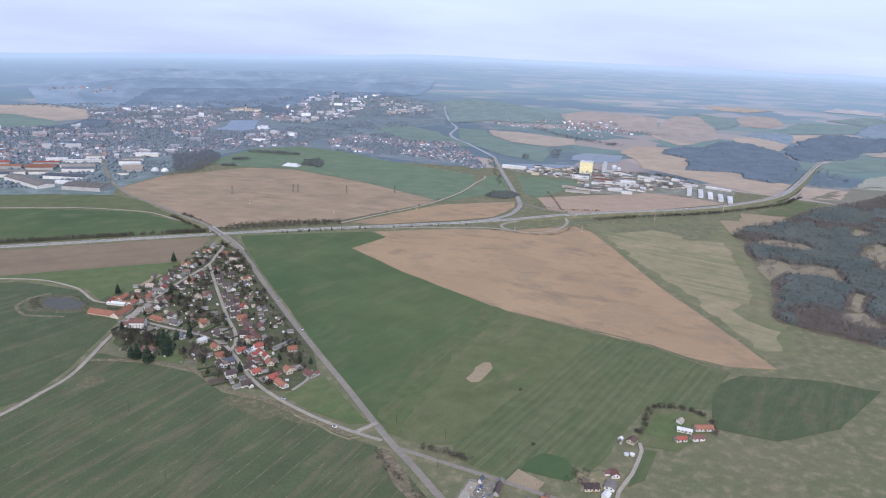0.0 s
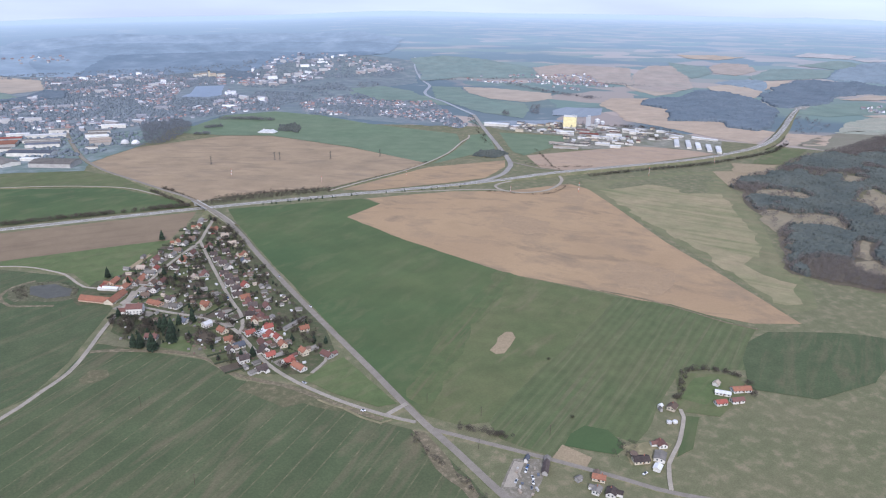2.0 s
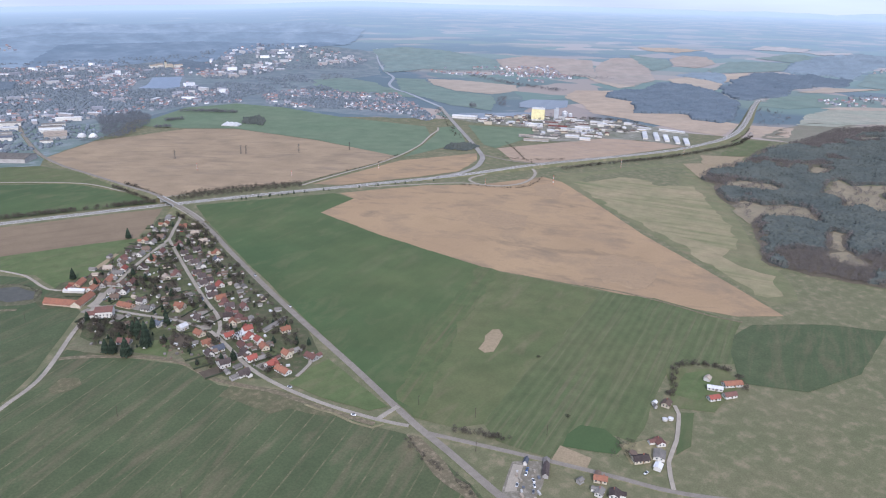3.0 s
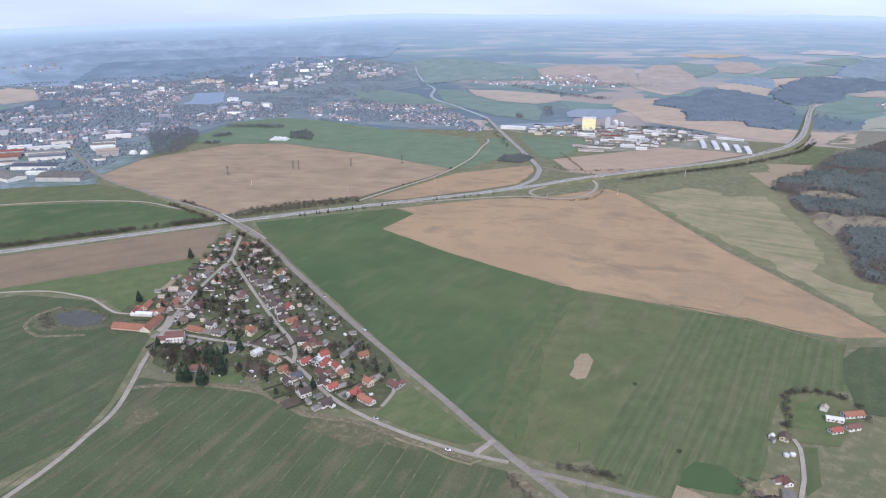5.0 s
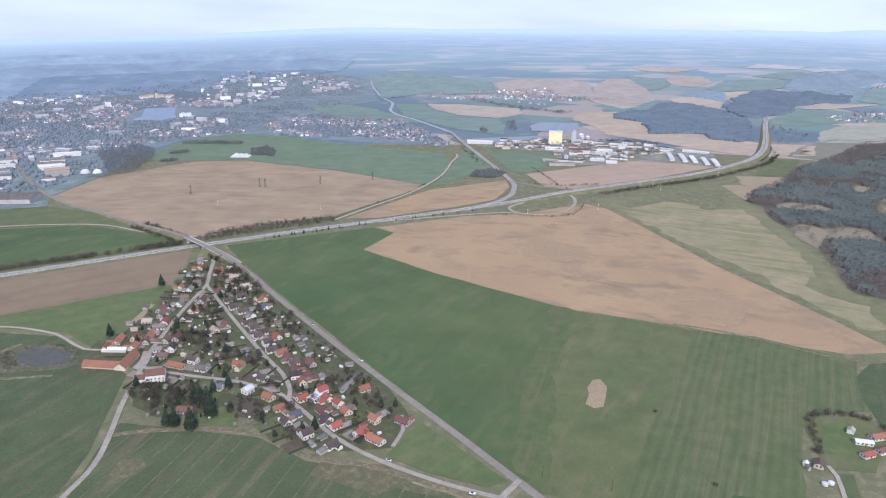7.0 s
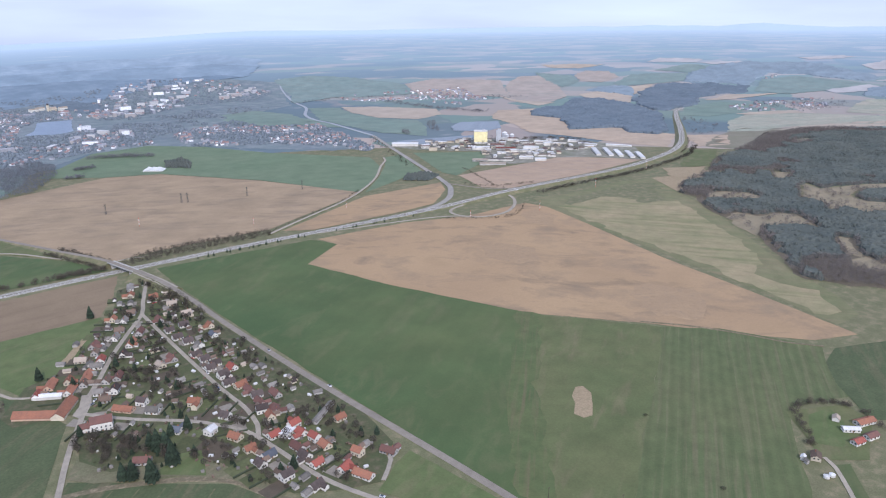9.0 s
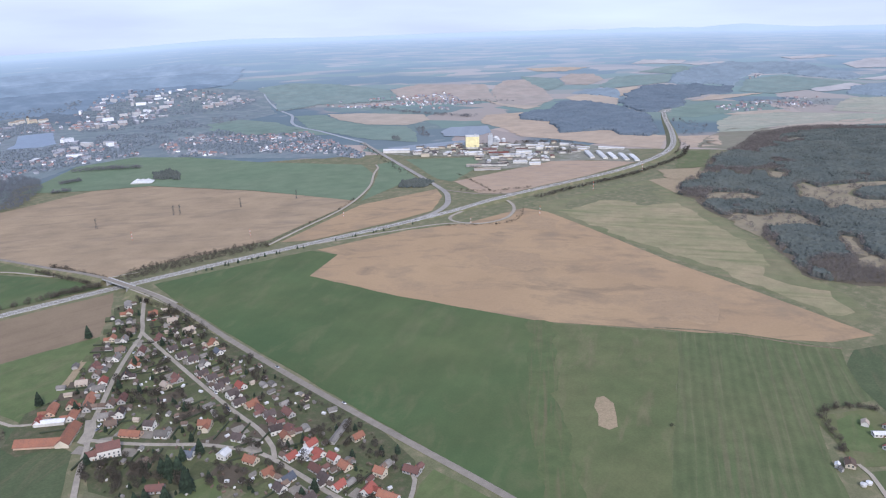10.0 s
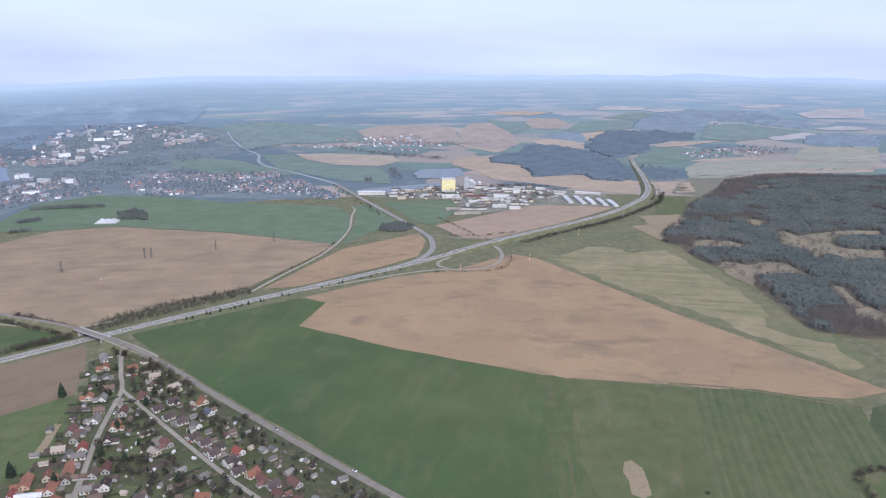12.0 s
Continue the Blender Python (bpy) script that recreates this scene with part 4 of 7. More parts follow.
def canopy(name, label, poly, spacing, high, mat, seed, bite=30.0, grown=None):
    """The closed roof of a far wood: a sheet of uneven crowns that falls to the ground along a ragged rim.
    grown: tells where crowns stand; elsewhere the sheet dips below the ground."""
    r = random.Random(seed)
    rim = []
    for (ax, ay), (bx, by) in zip(poly, poly[1:] + poly[:1]):
        k = max(1, int(math.hypot(bx - ax, by - ay) / (spacing * 1.5)))
        for j in range(k):
            x, y = ax + (bx - ax) * j / k, ay + (by - ay) * j / k
            rim.append((x + bite * noise.noise((x / 60, y / 60, seed)) + r.uniform(-3, 3), y + bite * noise.noise((x / 60, y / 60, seed + 9)) + r.uniform(-3, 3)))
    inner = [p for p in sprinkle(rim, spacing, r, 0.5)]
    made = delaunay_2d_cdt([Vector(p) for p in rim + inner], [], [list(range(len(rim)))], 1, 1e-3)
    verts = []
    for v, source in zip(made[0], made[3]):
        edge = any(k < len(rim) for k in source)
        bald = edge or (grown and not grown(v.x, v.y))
        verts.append((v.x, v.y, land(v.x, v.y) + (-0.8 if bald else high * r.uniform(0.7, 1.2) * (0.8 + 0.5 * noise.noise((v.x / 50, v.y / 50, 1.0))))))
    faces = [f if (made[0][f[1]] - made[0][f[0]]).cross(made[0][f[2]] - made[0][f[0]]) > 0 else f[::-1] for f in made[2]]
    ob = from_arrays(name, verts, faces, mat)
    return tagged(ob, label, "trees", "", "stuff")


def wood_kind(x, y):
    """What grows at this place of the main wood: pine, bare trees, or nothing."""
    n = noise.noise((x / 130, y / 130, 5.0)) + 0.5 * noise.noise((x / 45, y / 45, 2.0))
    rim = edge_distance(x, y, WOOD) + 26 * noise.noise((x / 40, y / 40, 8.0))
    depth = min(edge_distance(x, y, g) * (-1 if inside(x, y, g) else 1) for g in GLADES) + 9 * noise.noise((x / 28, y / 28, 4.0))
    if depth < 3:
        return "shrub" if noise.noise((x / 17, y / 17, 6.0)) > 0.12 else ""
    if rim < 9 or depth < 8 or n < -0.46 or (x < 1000 and y < 720 and n < -0.08) or (x > 1620 and rim < 70):
        return "rim" if rim < 5 else "bare"
    return "pine"


field("field", WOOD, M_FOREST_FLOOR, lift=0.28, ragged=5.0, label="brown forest floor")
for glade in GLADES:
    field("field", glade, M_GLADE, lift=0.5, ragged=7.0, label="tan grassy glade in the wood")
rng = random.Random(8)
pines, bare = [], []
for x, y in sprinkle(WOOD, 5.0, rng, 0.6):
    kind, u = wood_kind(x, y), rng.random()
    if kind == "pine" and u < 0.6:
        pines.append((x, y))
    elif (kind == "bare" and u < 0.7) or (kind == "rim" and u < 0.3) or (kind == "shrub" and u < 0.3):
        bare.append((x, y))
canopy("pine_wood", "closed dark green roof of the pine wood", WOOD, 4.6, 7.5, M_PINEWOOD, 44, 2.0, lambda x, y: wood_kind(x, y) == "pine")
stand("pine_trees", "tall dark pines rising from the wood", pines, TOPS, M_PINEWOOD, (3.2, 5.4), (0.95, 1.3), 1, soft_look=True)
stand("leafless_wood", "grey-brown leafless wood among pines", bare, BARES, material("wood_twigs", [(0.128, 0.114, 0.104), (0.158, 0.138, 0.124)], scales=(90, 9, 1), island=0.3), (6, 9), (0.8, 1.1), 2)

# Lighter, bluer wood for the hills: thicker haze in the colour.
M_HAZED_HILLWOOD = material("hazed_hill_forest", [(0.160, 0.200, 0.226), (0.178, 0.216, 0.240)], scales=(260, 80, 40), grit=0.05)
FARWOOD = [(2000, 2128), (2125, 2119), (2309, 2238), (2437, 2262), (2447, 2151), (2381, 1993), (2223, 1788), (2150, 1691), (1775, 1440), (1731, 1437), (1704, 1514), (1756, 1590), (1747, 1625), (1686, 1644), (1626, 1684), (1724, 1773), (1824, 1889), (1834, 1960), (1831, 2023), (1907, 2098)]


def thinned(poly, spacing, bite, seed):
    """Places in a polygon whose rim is eaten away unevenly."""
    return [(x, y) for x, y in sprinkle(poly, spacing, rng, 0.8) if edge_distance(x, y, poly) + bite * noise.noise((x / 70, y / 70, seed)) > bite * 0.25]


canopy("far_pine_wood", "dark pine wood behind the works, blued by haze", FARWOOD, 7.0, 9, M_HAZED_WOOD, 3, 14.0)


# Woods past x 2600 take the paler copy, with more haze painted in.
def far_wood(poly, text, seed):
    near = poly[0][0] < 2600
    return canopy("far_wood", text, poly, 9.0, 7 if near else 5, M_HAZED_WOOD if near else M_HAZED_HILLWOOD, seed, 26.0)


far_wood([(2502, 2061), (2760, 2190), (2923, 2207), (3008, 2080), (3057, 1994), (3118, 1861), (2972, 1813), (2883, 1897), (2764, 1910), (2557, 1794), (2272, 1747), (2255, 1808), (2351, 1920)], "wooded slope beyond the motorway, blued by haze", 4)
far_wood([(3034, 2140), (3168, 2190), (3373, 2170), (3490, 2081), (3575, 1975), (3649, 1783), (3551, 1588), (3532, 1436), (3419, 1490), (3414, 1633), (3403, 1783), (3364, 1901), (3229, 1890), (3127, 1865), (3075, 2003)], "wooded ridge beyond the fields, blued by haze", 8)
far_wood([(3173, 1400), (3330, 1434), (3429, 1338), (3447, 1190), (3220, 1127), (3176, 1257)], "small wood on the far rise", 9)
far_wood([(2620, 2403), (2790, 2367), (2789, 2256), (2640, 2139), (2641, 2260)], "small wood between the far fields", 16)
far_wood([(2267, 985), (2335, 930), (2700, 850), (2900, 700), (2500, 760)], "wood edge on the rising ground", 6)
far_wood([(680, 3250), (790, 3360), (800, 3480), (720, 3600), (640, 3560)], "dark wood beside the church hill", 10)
for poly, text, seed in (
    ([(2091, 1611), (2195, 1634), (2150, 1560), (2096, 1494), (1999, 1385), (1838, 1291), (1800, 1330), (1758, 1362), (1931, 1481)], "grey leafless scrub beside the motorway bend", 5),
    ([(1350, 2960), (1500, 3080), (2050, 2900), (2340, 2480), (2080, 2470), (1960, 2760), (1730, 2960)], "line of trees by the middle hamlet", 7),
    ([(1020, 2790), (1090, 2780), (1290, 2920), (1320, 3040), (1120, 3020)], "trees below the flats", 13),
    ([(2530, 1370), (2640, 1600), (2850, 1700), (3100, 1440), (2800, 1290)], "trees round the far hamlet", 14),
):
    stand("tree_belt", text, [p for p in thinned(poly, 14, 40, seed) if rng.random() < 0.22], BARES, M_HAZED_TWIG, (7, 11), (0.6, 0.9), seed)

# the long forest behind the town: three bands, haze painted paler towards its far side
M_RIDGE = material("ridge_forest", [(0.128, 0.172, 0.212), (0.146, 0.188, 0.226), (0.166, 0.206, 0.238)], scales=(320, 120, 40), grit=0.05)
M_RIDGE_HAZED = material("hazed_ridge_forest", [(0.166, 0.218, 0.262), (0.182, 0.232, 0.274), (0.200, 0.246, 0.284)], scales=(420, 160, 40), grit=0.05)
M_RIDGE_HAZIER = material("hazier_ridge_forest", [(0.200, 0.256, 0.304), (0.216, 0.270, 0.314), (0.236, 0.284, 0.322)], scales=(420, 160, 40), grit=0.05)
field("field", [(-260, 3660), (248, 3480), (564, 3590), (783, 3540), (1123, 3700), (1362, 3690), (1560, 3660), (1760, 3880), (1600, 4140), (1180, 4300), (866, 4380), (591, 4420), (233, 4480), (-160, 4420), (-330, 4060)], M_RIDGE_HAZIER, lift=0.5, ragged=10.0, label="haze-paled forest on the long rise behind the town", drape=True)
field("field", [(-60, 3620), (248, 3475), (564, 3585), (783, 3535), (1123, 3695), (1362, 3685), (1560, 3660), (1700, 3790), (1500, 3960), (1180, 4090), (866, 4180), (591, 4220), (233, 4260), (-40, 4180), (-110, 3900)], M_RIDGE_HAZED, lift=0.8, ragged=10.0, label="haze-blued forest on the rise behind the town", drape=True)
field("field", [(60, 3590), (248, 3470), (564, 3580), (783, 3530), (1123, 3690), (1362, 3680), (1520, 3660), (1480, 3740), (1150, 3840), (866, 3950), (591, 3980), (233, 3990), (130, 3780)], M_RIDGE, lift=1.1, ragged=10.0, label="less hazed near side of the forest behind the town", drape=True)

# scrub and hedges along the roads
def along(points, near, far, count, r):
    line = smooth_line(points, 8)
    out = []
    for _ in range(count):
        i = r.randrange(1, len(line))
        t = (line[i] - line[i - 1]).to_2d().normalized()
        q = line[i].to_2d() + Vector((t.y, -t.x)) * r.uniform(near, far) + t * r.uniform(-4, 4)
        out.append((q.x, q.y))
    return out


stand("hedge", "grey-brown leafless scrub along the motorway", sprinkle([(156, 1262), (232, 1264), (387, 1259), (396, 1285), (295, 1302), (224, 1306), (175, 1286)], 4.6, rng, 0.9), BARES, M_TWIG, (3, 6.5), (0.8, 1.1), 21)
stand("hedge", "dark scrub on the motorway bank", along([(900, 1180), (1020, 1180), (1150, 1170), (1260, 1172), (1400, 1190), (1500, 1215), (1600, 1262)], 6, 20, 620, rng), BARES, M_TWIG, (3.5, 6), (0.7, 1.0), 22)
stand("hedge", "dark pines on the motorway bank", along([(1000, 1180), (1150, 1172), (1400, 1192), (1520, 1225), (1680, 1310)], 6, 14, 90, rng), CONIFERS, M_PINEWOOD, (1.6, 2.8), (0.8, 1.1), 23)
stand("hedge", "low dark hedge beside the motorway", along([(-420, 1276), (25, 1264), (140, 1260)], -15, -4, 900, rng), BARES, M_TWIG, (3, 6.5), (0.8, 1.1), 24)
stand("hedge", "bushes between the road and the gardens", along([(182, 1120), (182, 1000), (186, 880), (192, 760)], 0, 9, 60, rng), BARES, M_TWIG, (2, 4.5), (0.8, 1.1), 25)
stand("hedge", "bushes along the dirt track", along([(388, 1266), (482, 1313), (586, 1364), (672, 1422)], -7, -3, 90, rng), BARES, M_TWIG, (2, 4), (0.8, 1.0), 26)
stand("hedge", "scrub on the interchange verge", along([(640, 1160), (722, 1098), (770, 1098), (820, 1130)], -3, 4, 90, rng), BARES, M_TWIG, (2, 4), (0.7, 1.0), 27)
stand("hedge", "low trees beside the slip road", along([(845, 1330), (880, 1270), (960, 1232)], -8, -3, 60, rng), BARES, M_TWIG, (2.5, 5), (0.8, 1.1), 28)
stand("hedge", "brown scrub strip along the country road", along([(206, 526), (203, 501), (211, 470), (219, 420), (232, 350)], 5, 12, 150, rng), BARES, M_TWIG, (2, 4), (0.6, 0.9), 29)
stand("hedge", "scrub at the corner of the side lane", along([(228, 512), (262, 478)], -9, -3, 60, rng), BARES, M_TWIG, (2.5, 5), (0.7, 1.0), 30)
stand("hedge", "garden hedge round the farm plot", along([(432, 472), (441, 464), (464, 481), (488, 499), (513, 486), (525, 469), (524, 454), (510, 437)], -3, 3, 170, rng), BARES, M_TWIG, (2.5, 5), (0.7, 1.0), 31)
stand("copse", "small dark pine copse in the field", sprinkle([(790, 1440), (830, 1400), (880, 1432), (884, 1476), (840, 1490)], 6, rng), TOPS, M_PINEWOOD, (7, 9), (0.35, 0.5), 32)
stand("copse", "dark pine copse beside the white tent", sprinkle([(486, 1946), (522, 1895), (554, 1963), (559, 2030), (512, 2016)], 7, rng), TOPS, M_PINEWOOD, (7, 9), (0.5, 0.7), 33)
# This copse's twigs are greyed towards blue, haze painted into them.
stand("copse", "haze-greyed leafless wood at the edge of town", sprinkle([(146, 1852), (150, 1920), (165, 2150), (276, 2225), (295, 2130), (271, 2019), (189, 1852)], 9, rng) + sprinkle([(84, 1836), (140, 1850), (146, 1836), (90, 1822)], 8, rng), BARES, material("hazed_grey_twigs", [(0.120, 0.128, 0.140), (0.142, 0.147, 0.156)], scales=(60, 12, 2), island=0.2), (7, 11), (0.8, 1.05), 34)
stand("hedge", "low tree line across the green field", along([(381, 2199), (450, 2173), (518, 2124)], -8, 8, 120, rng), BARES, M_HAZED_TWIG, (7, 11), (0.7, 1.0), 35)
stand("hedge", "short haze-greyed hedge in the green field", along([(312, 2053), (362, 2061)], -6, 6, 50, rng) + along([(267, 1963), (306, 1959)], -6, 6, 40, rng), BARES, M_HAZED_TWIG, (6, 9), (0.7, 1.0), 41)
stand("hedge", "bare trees between the works buildings", [p for p in sprinkle([(1050, 1720), (1160, 1800), (1330, 1720), (1470, 1560), (1470, 1470), (1330, 1420), (1160, 1400), (1060, 1440), (1160, 1590)], 17, rng, 0.9) if noise.noise((p[0] / 60, p[1] / 60, 3.0)) > -0.05], BARES, M_HAZED_TWIG, (6, 10), (0.8, 1.1), 42)
stand("hedge", "band of bare trees before the middle hamlet", along([(1767, 2788), (1741, 2588), (1745, 2390), (1784, 2215)], -26, 26, 170, rng), BARES, M_HAZED_TWIG, (8, 13), (0.6, 0.9), 61)
stand("hedge", "bare trees beside the solar rows", along([(1467, 2156), (1398, 2060), (1318, 1954)], -14, 14, 50, rng) + along([(1246, 2022), (1218, 1962)], -10, 10, 24, rng), BARES, M_HAZED_TWIG, (7, 11), (0.7, 1.0), 62)
stand("hedge", "dark trees behind the white sheds", along([(1364, 1649), (1440, 1611), (1483, 1527)], -8, 8, 60, rng) + along([(1362, 1481), (1340, 1420)], -8, 8, 26, rng), BARES, M_TWIG, (6, 10), (0.7, 1.0), 63)
stand("hedge", "low bushes along the trunk road", along([(962, 1460), (923, 1369), (885, 1285), (865, 1222)], -13, -8, 60, rng) + along([(1049, 1502), (1048, 1456)], -6, 6, 20, rng), BARES, M_TWIG, (3, 5), (0.7, 1.0), 64)
stand("hedge", "trees lining the trunk road", along([(900, 1490), (1015, 1745), (1130, 2000)], -34, -18, 45, rng), BARES, M_TWIG, (5, 9), (0.8, 1.1), 36)

stand("hedge", "scrub on the banks of the overpass", along([(108, 1400), (128, 1340), (146, 1290)], -16, -7, 120, rng) + along([(108, 1400), (128, 1340), (146, 1290)], 7, 14, 90, rng), BARES, M_TWIG, (3, 6), (0.8, 1.1), 37)
stand("hedge", "dark scrub where the road meets the village", along([(172, 1200), (186, 1120), (190, 1040)], 6, 16, 110, rng), BARES, M_TWIG, (3, 6.5), (0.9, 1.2), 38)
stand("hedge", "young pines dotted along the motorway", along([(250, 1232), (480, 1214), (620, 1200)], -2, 3, 26, rng), CONIFERS, M_SPRUCE, (2.5, 4.5), (0.7, 0.9), 39)
stand("hedge", "reeds and bushes round the pond", sprinkle([(-107, 997), (-97, 1009), (-90, 1002), (-91, 967), (-100, 963)], 3.0, rng) + along([(-88, 1004), (-58, 1000), (-40, 972), (-44, 946)], -3, 3, 40, rng), BARES, M_TWIG, (1.8, 3.6), (0.5, 0.8), 40)

stand("hedge", "scrubby garden plot beside the small farm", sprinkle([(326, 424), (350, 438), (360, 428), (337, 408)], 4.5, rng, 0.9), BARES, M_TWIG, (2, 4.5), (0.7, 1.0), 53)
# Bushes added to stand in for the shaded outer side of the bend.
stand("hedge", "thicket added for the shade under the motorway bend", along([(1480, 1226), (1560, 1258), (1640, 1300), (1720, 1350)], 6, 12, 160, rng), BARES, M_TWIG, (2, 3.6), (0.7, 0.9), 54)

# ------------------------------------------------ single trees
TREE_MESHES = {}


def tree(kind, x, y, size, tall, label, turn):
    """One tree: a tapered trunk with limbs, and its crown."""
    key = (kind, round(turn * 10) % 3)
    if key not in TREE_MESHES:
        r = random.Random(50 + key[1] + len(kind))
        t = conifer_template(r, 10, 9, 0.75, 1.7) if kind == "conifer" else leafless_template(r, 300)
        me = bpy.data.meshes.new("crown")
        me.from_pydata(t[0], [], t[1])
        me.materials.append(M_SPRUCE if kind == "conifer" else M_BUDS if kind == "bush" else M_TWIG)
        bm = bmesh.new()
        bmesh.ops.create_cone(bm, cap_ends=True, segments=7, radius1=0.035, radius2=0.012, depth=0.9, matrix=Matrix.Translation((0, 0, 0.44)))
        if kind != "conifer":
            for k in range(5):
                m = Matrix.Translation((0, 0, 0.4 + 0.07 * k)) @ Matrix.Rotation(1.3 * k, 4, "Z") @ Matrix.Rotation(0.75, 4, "Y") @ Matrix.Translation((0, 0, 0.17))
                bmesh.ops.create_cone(bm, cap_ends=True, segments=5, radius1=0.014, radius2=0.004, depth=0.36, matrix=m)
        tm = bpy.data.meshes.new("trunk")
        bm.to_mesh(tm)
        bm.free()
        tm.materials.append(M_BARK)
        TREE_MESHES[key] = (me, tm)
    crown, trunk = TREE_MESHES[key]
    base = new("spruce" if kind == "conifer" else "bush" if kind == "bush" else "tree")
    base.matrix_basis = Matrix.Translation((x, y, land(x, y) + 0.2)) @ Matrix.Rotation(turn, 4, "Z") @ Matrix.Diagonal((size, size, size * tall, 1))
    tagged(base, label, "bush" if kind == "bush" else "tree", "village trees")
    for name, me in (("trunk", trunk), ("crown", crown)):
        o = new(name, me)
        o.parent = base
    return base


for x, y, s in ((6, 784, 8.5), (12, 780, 9.5), (22, 768, 11.5), (42, 779, 12), (40, 805, 11), (36, 809, 9.5), (45, 801, 10), (-1, 867, 6), (70, 818, 8), (73, 840, 5), (-2, 992, 8), (62, 973, 6), (79, 1112, 8.5), (90, 1007, 7), (18, 954, 7), (56, 819, 7)):
    tree("conifer", x, y, s, 1.0, "tall dark green spruce in the village", x * 0.7)
for x, y, s in ((90, 890, 6), (72, 949, 6), (130, 1036, 6), (146, 1052, 6), (175, 716, 5), (185, 708, 5), (155, 728, 5), (98, 711, 7), (110, 713, 7), (27, 825, 6), (60, 781, 5)):
    tree("conifer", x, y, s, 0.95, "dark green spruce between the gardens", x * 0.7)

# ------------------------------------------------ houses
M_GLASS = material("window_glass", [(0.045, 0.055, 0.065)], rough=0.15, gloss=0.6, per_object=0.3)
M_DOOR = material("door_paint", [(0.16, 0.10, 0.06)], per_object=0.5)
M_BRICK = material("chimney_brick", [(0.30, 0.13, 0.085), (0.22, 0.1, 0.07)], scales=(3, 1, 0.2), per_object=0.2)
WALLS = {
    "white": material("white_plaster", [(0.62, 0.595, 0.54), (0.48, 0.458, 0.41)], scales=(9, 2.5, 0.4), per_object=0.08),
    "cream": material("cream_plaster", [(0.50, 0.44, 0.33), (0.42, 0.37, 0.29)], scales=(9, 2.5, 0.4), per_object=0.12),
    "grey": material("grey_plaster", [(0.38, 0.36, 0.33), (0.30, 0.285, 0.265)], scales=(9, 2.5, 0.4), per_object=0.15),
    "pink": material("ochre_plaster", [(0.50, 0.34, 0.24), (0.42, 0.3, 0.22)], scales=(9, 2.5, 0.4), per_object=0.12),
}
ROOFS = {
    "red": material("red_tiles", [(0.262, 0.076, 0.056), (0.205, 0.070, 0.053), (0.140, 0.060, 0.048)], scales=(7, 1.6, 0.5), per_object=0.3),
    "orange": material("orange_tiles", [(0.255, 0.112, 0.068), (0.200, 0.095, 0.062), (0.140, 0.076, 0.055)], scales=(7, 1.6, 0.5), per_object=0.24),
    "maroon": material("dark_red_tiles", [(0.150, 0.075, 0.060), (0.118, 0.066, 0.055), (0.10, 0.062, 0.052)], scales=(7, 1.6, 0.5), per_object=0.2),
    "brown": material("brown_tiles", [(0.150, 0.106, 0.078), (0.112, 0.082, 0.063), (0.094, 0.072, 0.058)], scales=(7, 1.6, 0.5), per_object=0.25),
    "grey": material("grey_sheet_roof", [(0.195, 0.178, 0.156), (0.128, 0.118, 0.104)], scales=(7, 1.6, 0.5), rough=0.9, gloss=0.1, per_object=0.3),
    "dark": material("dark_slate_roof", [(0.062, 0.050, 0.046), (0.090, 0.072, 0.065)], scales=(7, 1.6, 0.5), rough=0.95, gloss=0.05, per_object=0.25),
    "blue": material("blue_grey_roof", [(0.110, 0.120, 0.140), (0.085, 0.093, 0.108)], scales=(7, 1.6, 0.5), rough=0.85, gloss=0.1, per_object=0.2),
    "white": material("white_sheet_roof", [(0.56, 0.55, 0.53), (0.43, 0.425, 0.41)], scales=(14, 4, 0.8), rough=0.6, per_object=0.15),
    "tan": material("weathered_tan_roof", [(0.330, 0.275, 0.215), (0.265, 0.22, 0.175)], scales=(7, 1.6, 0.5), per_object=0.15),
}
HOUSE_MESHES = {}


def extruded(profile, half, name, mat):
    """A mesh with this (y, z) outline, drawn along x from -half to half."""
    key = (name, mat.name, round(half, 2), tuple(profile))
    if key not in HOUSE_MESHES:
        bm = bmesh.new()
        a, b = ([bm.verts.new((x, y, z)) for y, z in profile] for x in (-half, half))
        bm.faces.new(a[::-1])
        bm.faces.new(b)
        for i in range(len(profile)):
            j = (i + 1) % len(profile)
            bm.faces.new((a[i], a[j], b[j], b[i]))
        bmesh.ops.recalc_face_normals(bm, faces=bm.faces[:])
        bmesh.ops.triangulate(bm, faces=[f for f in bm.faces if len(f.verts) > 4])
        me = bpy.data.meshes.new(name)
        bm.to_mesh(me)
        bm.free()
        me.materials.append(mat)
        HOUSE_MESHES[key] = me
    return HOUSE_MESHES[key]


def box_mesh(name, sx, sy, sz, mat):
    return extruded([(-sy / 2, 0), (sy / 2, 0), (sy / 2, sz), (-sy / 2, sz)], sx / 2, name, mat)


def under(parent, name, me, place=(0, 0, 0), turn=0.0, label=""):
    o = new(name, me)
    o.parent = parent
    o.matrix_basis = Matrix.Translation(place) @ Matrix.Rotation(turn, 4, "Z")
    if label:
        tagged(o, label)
    return o


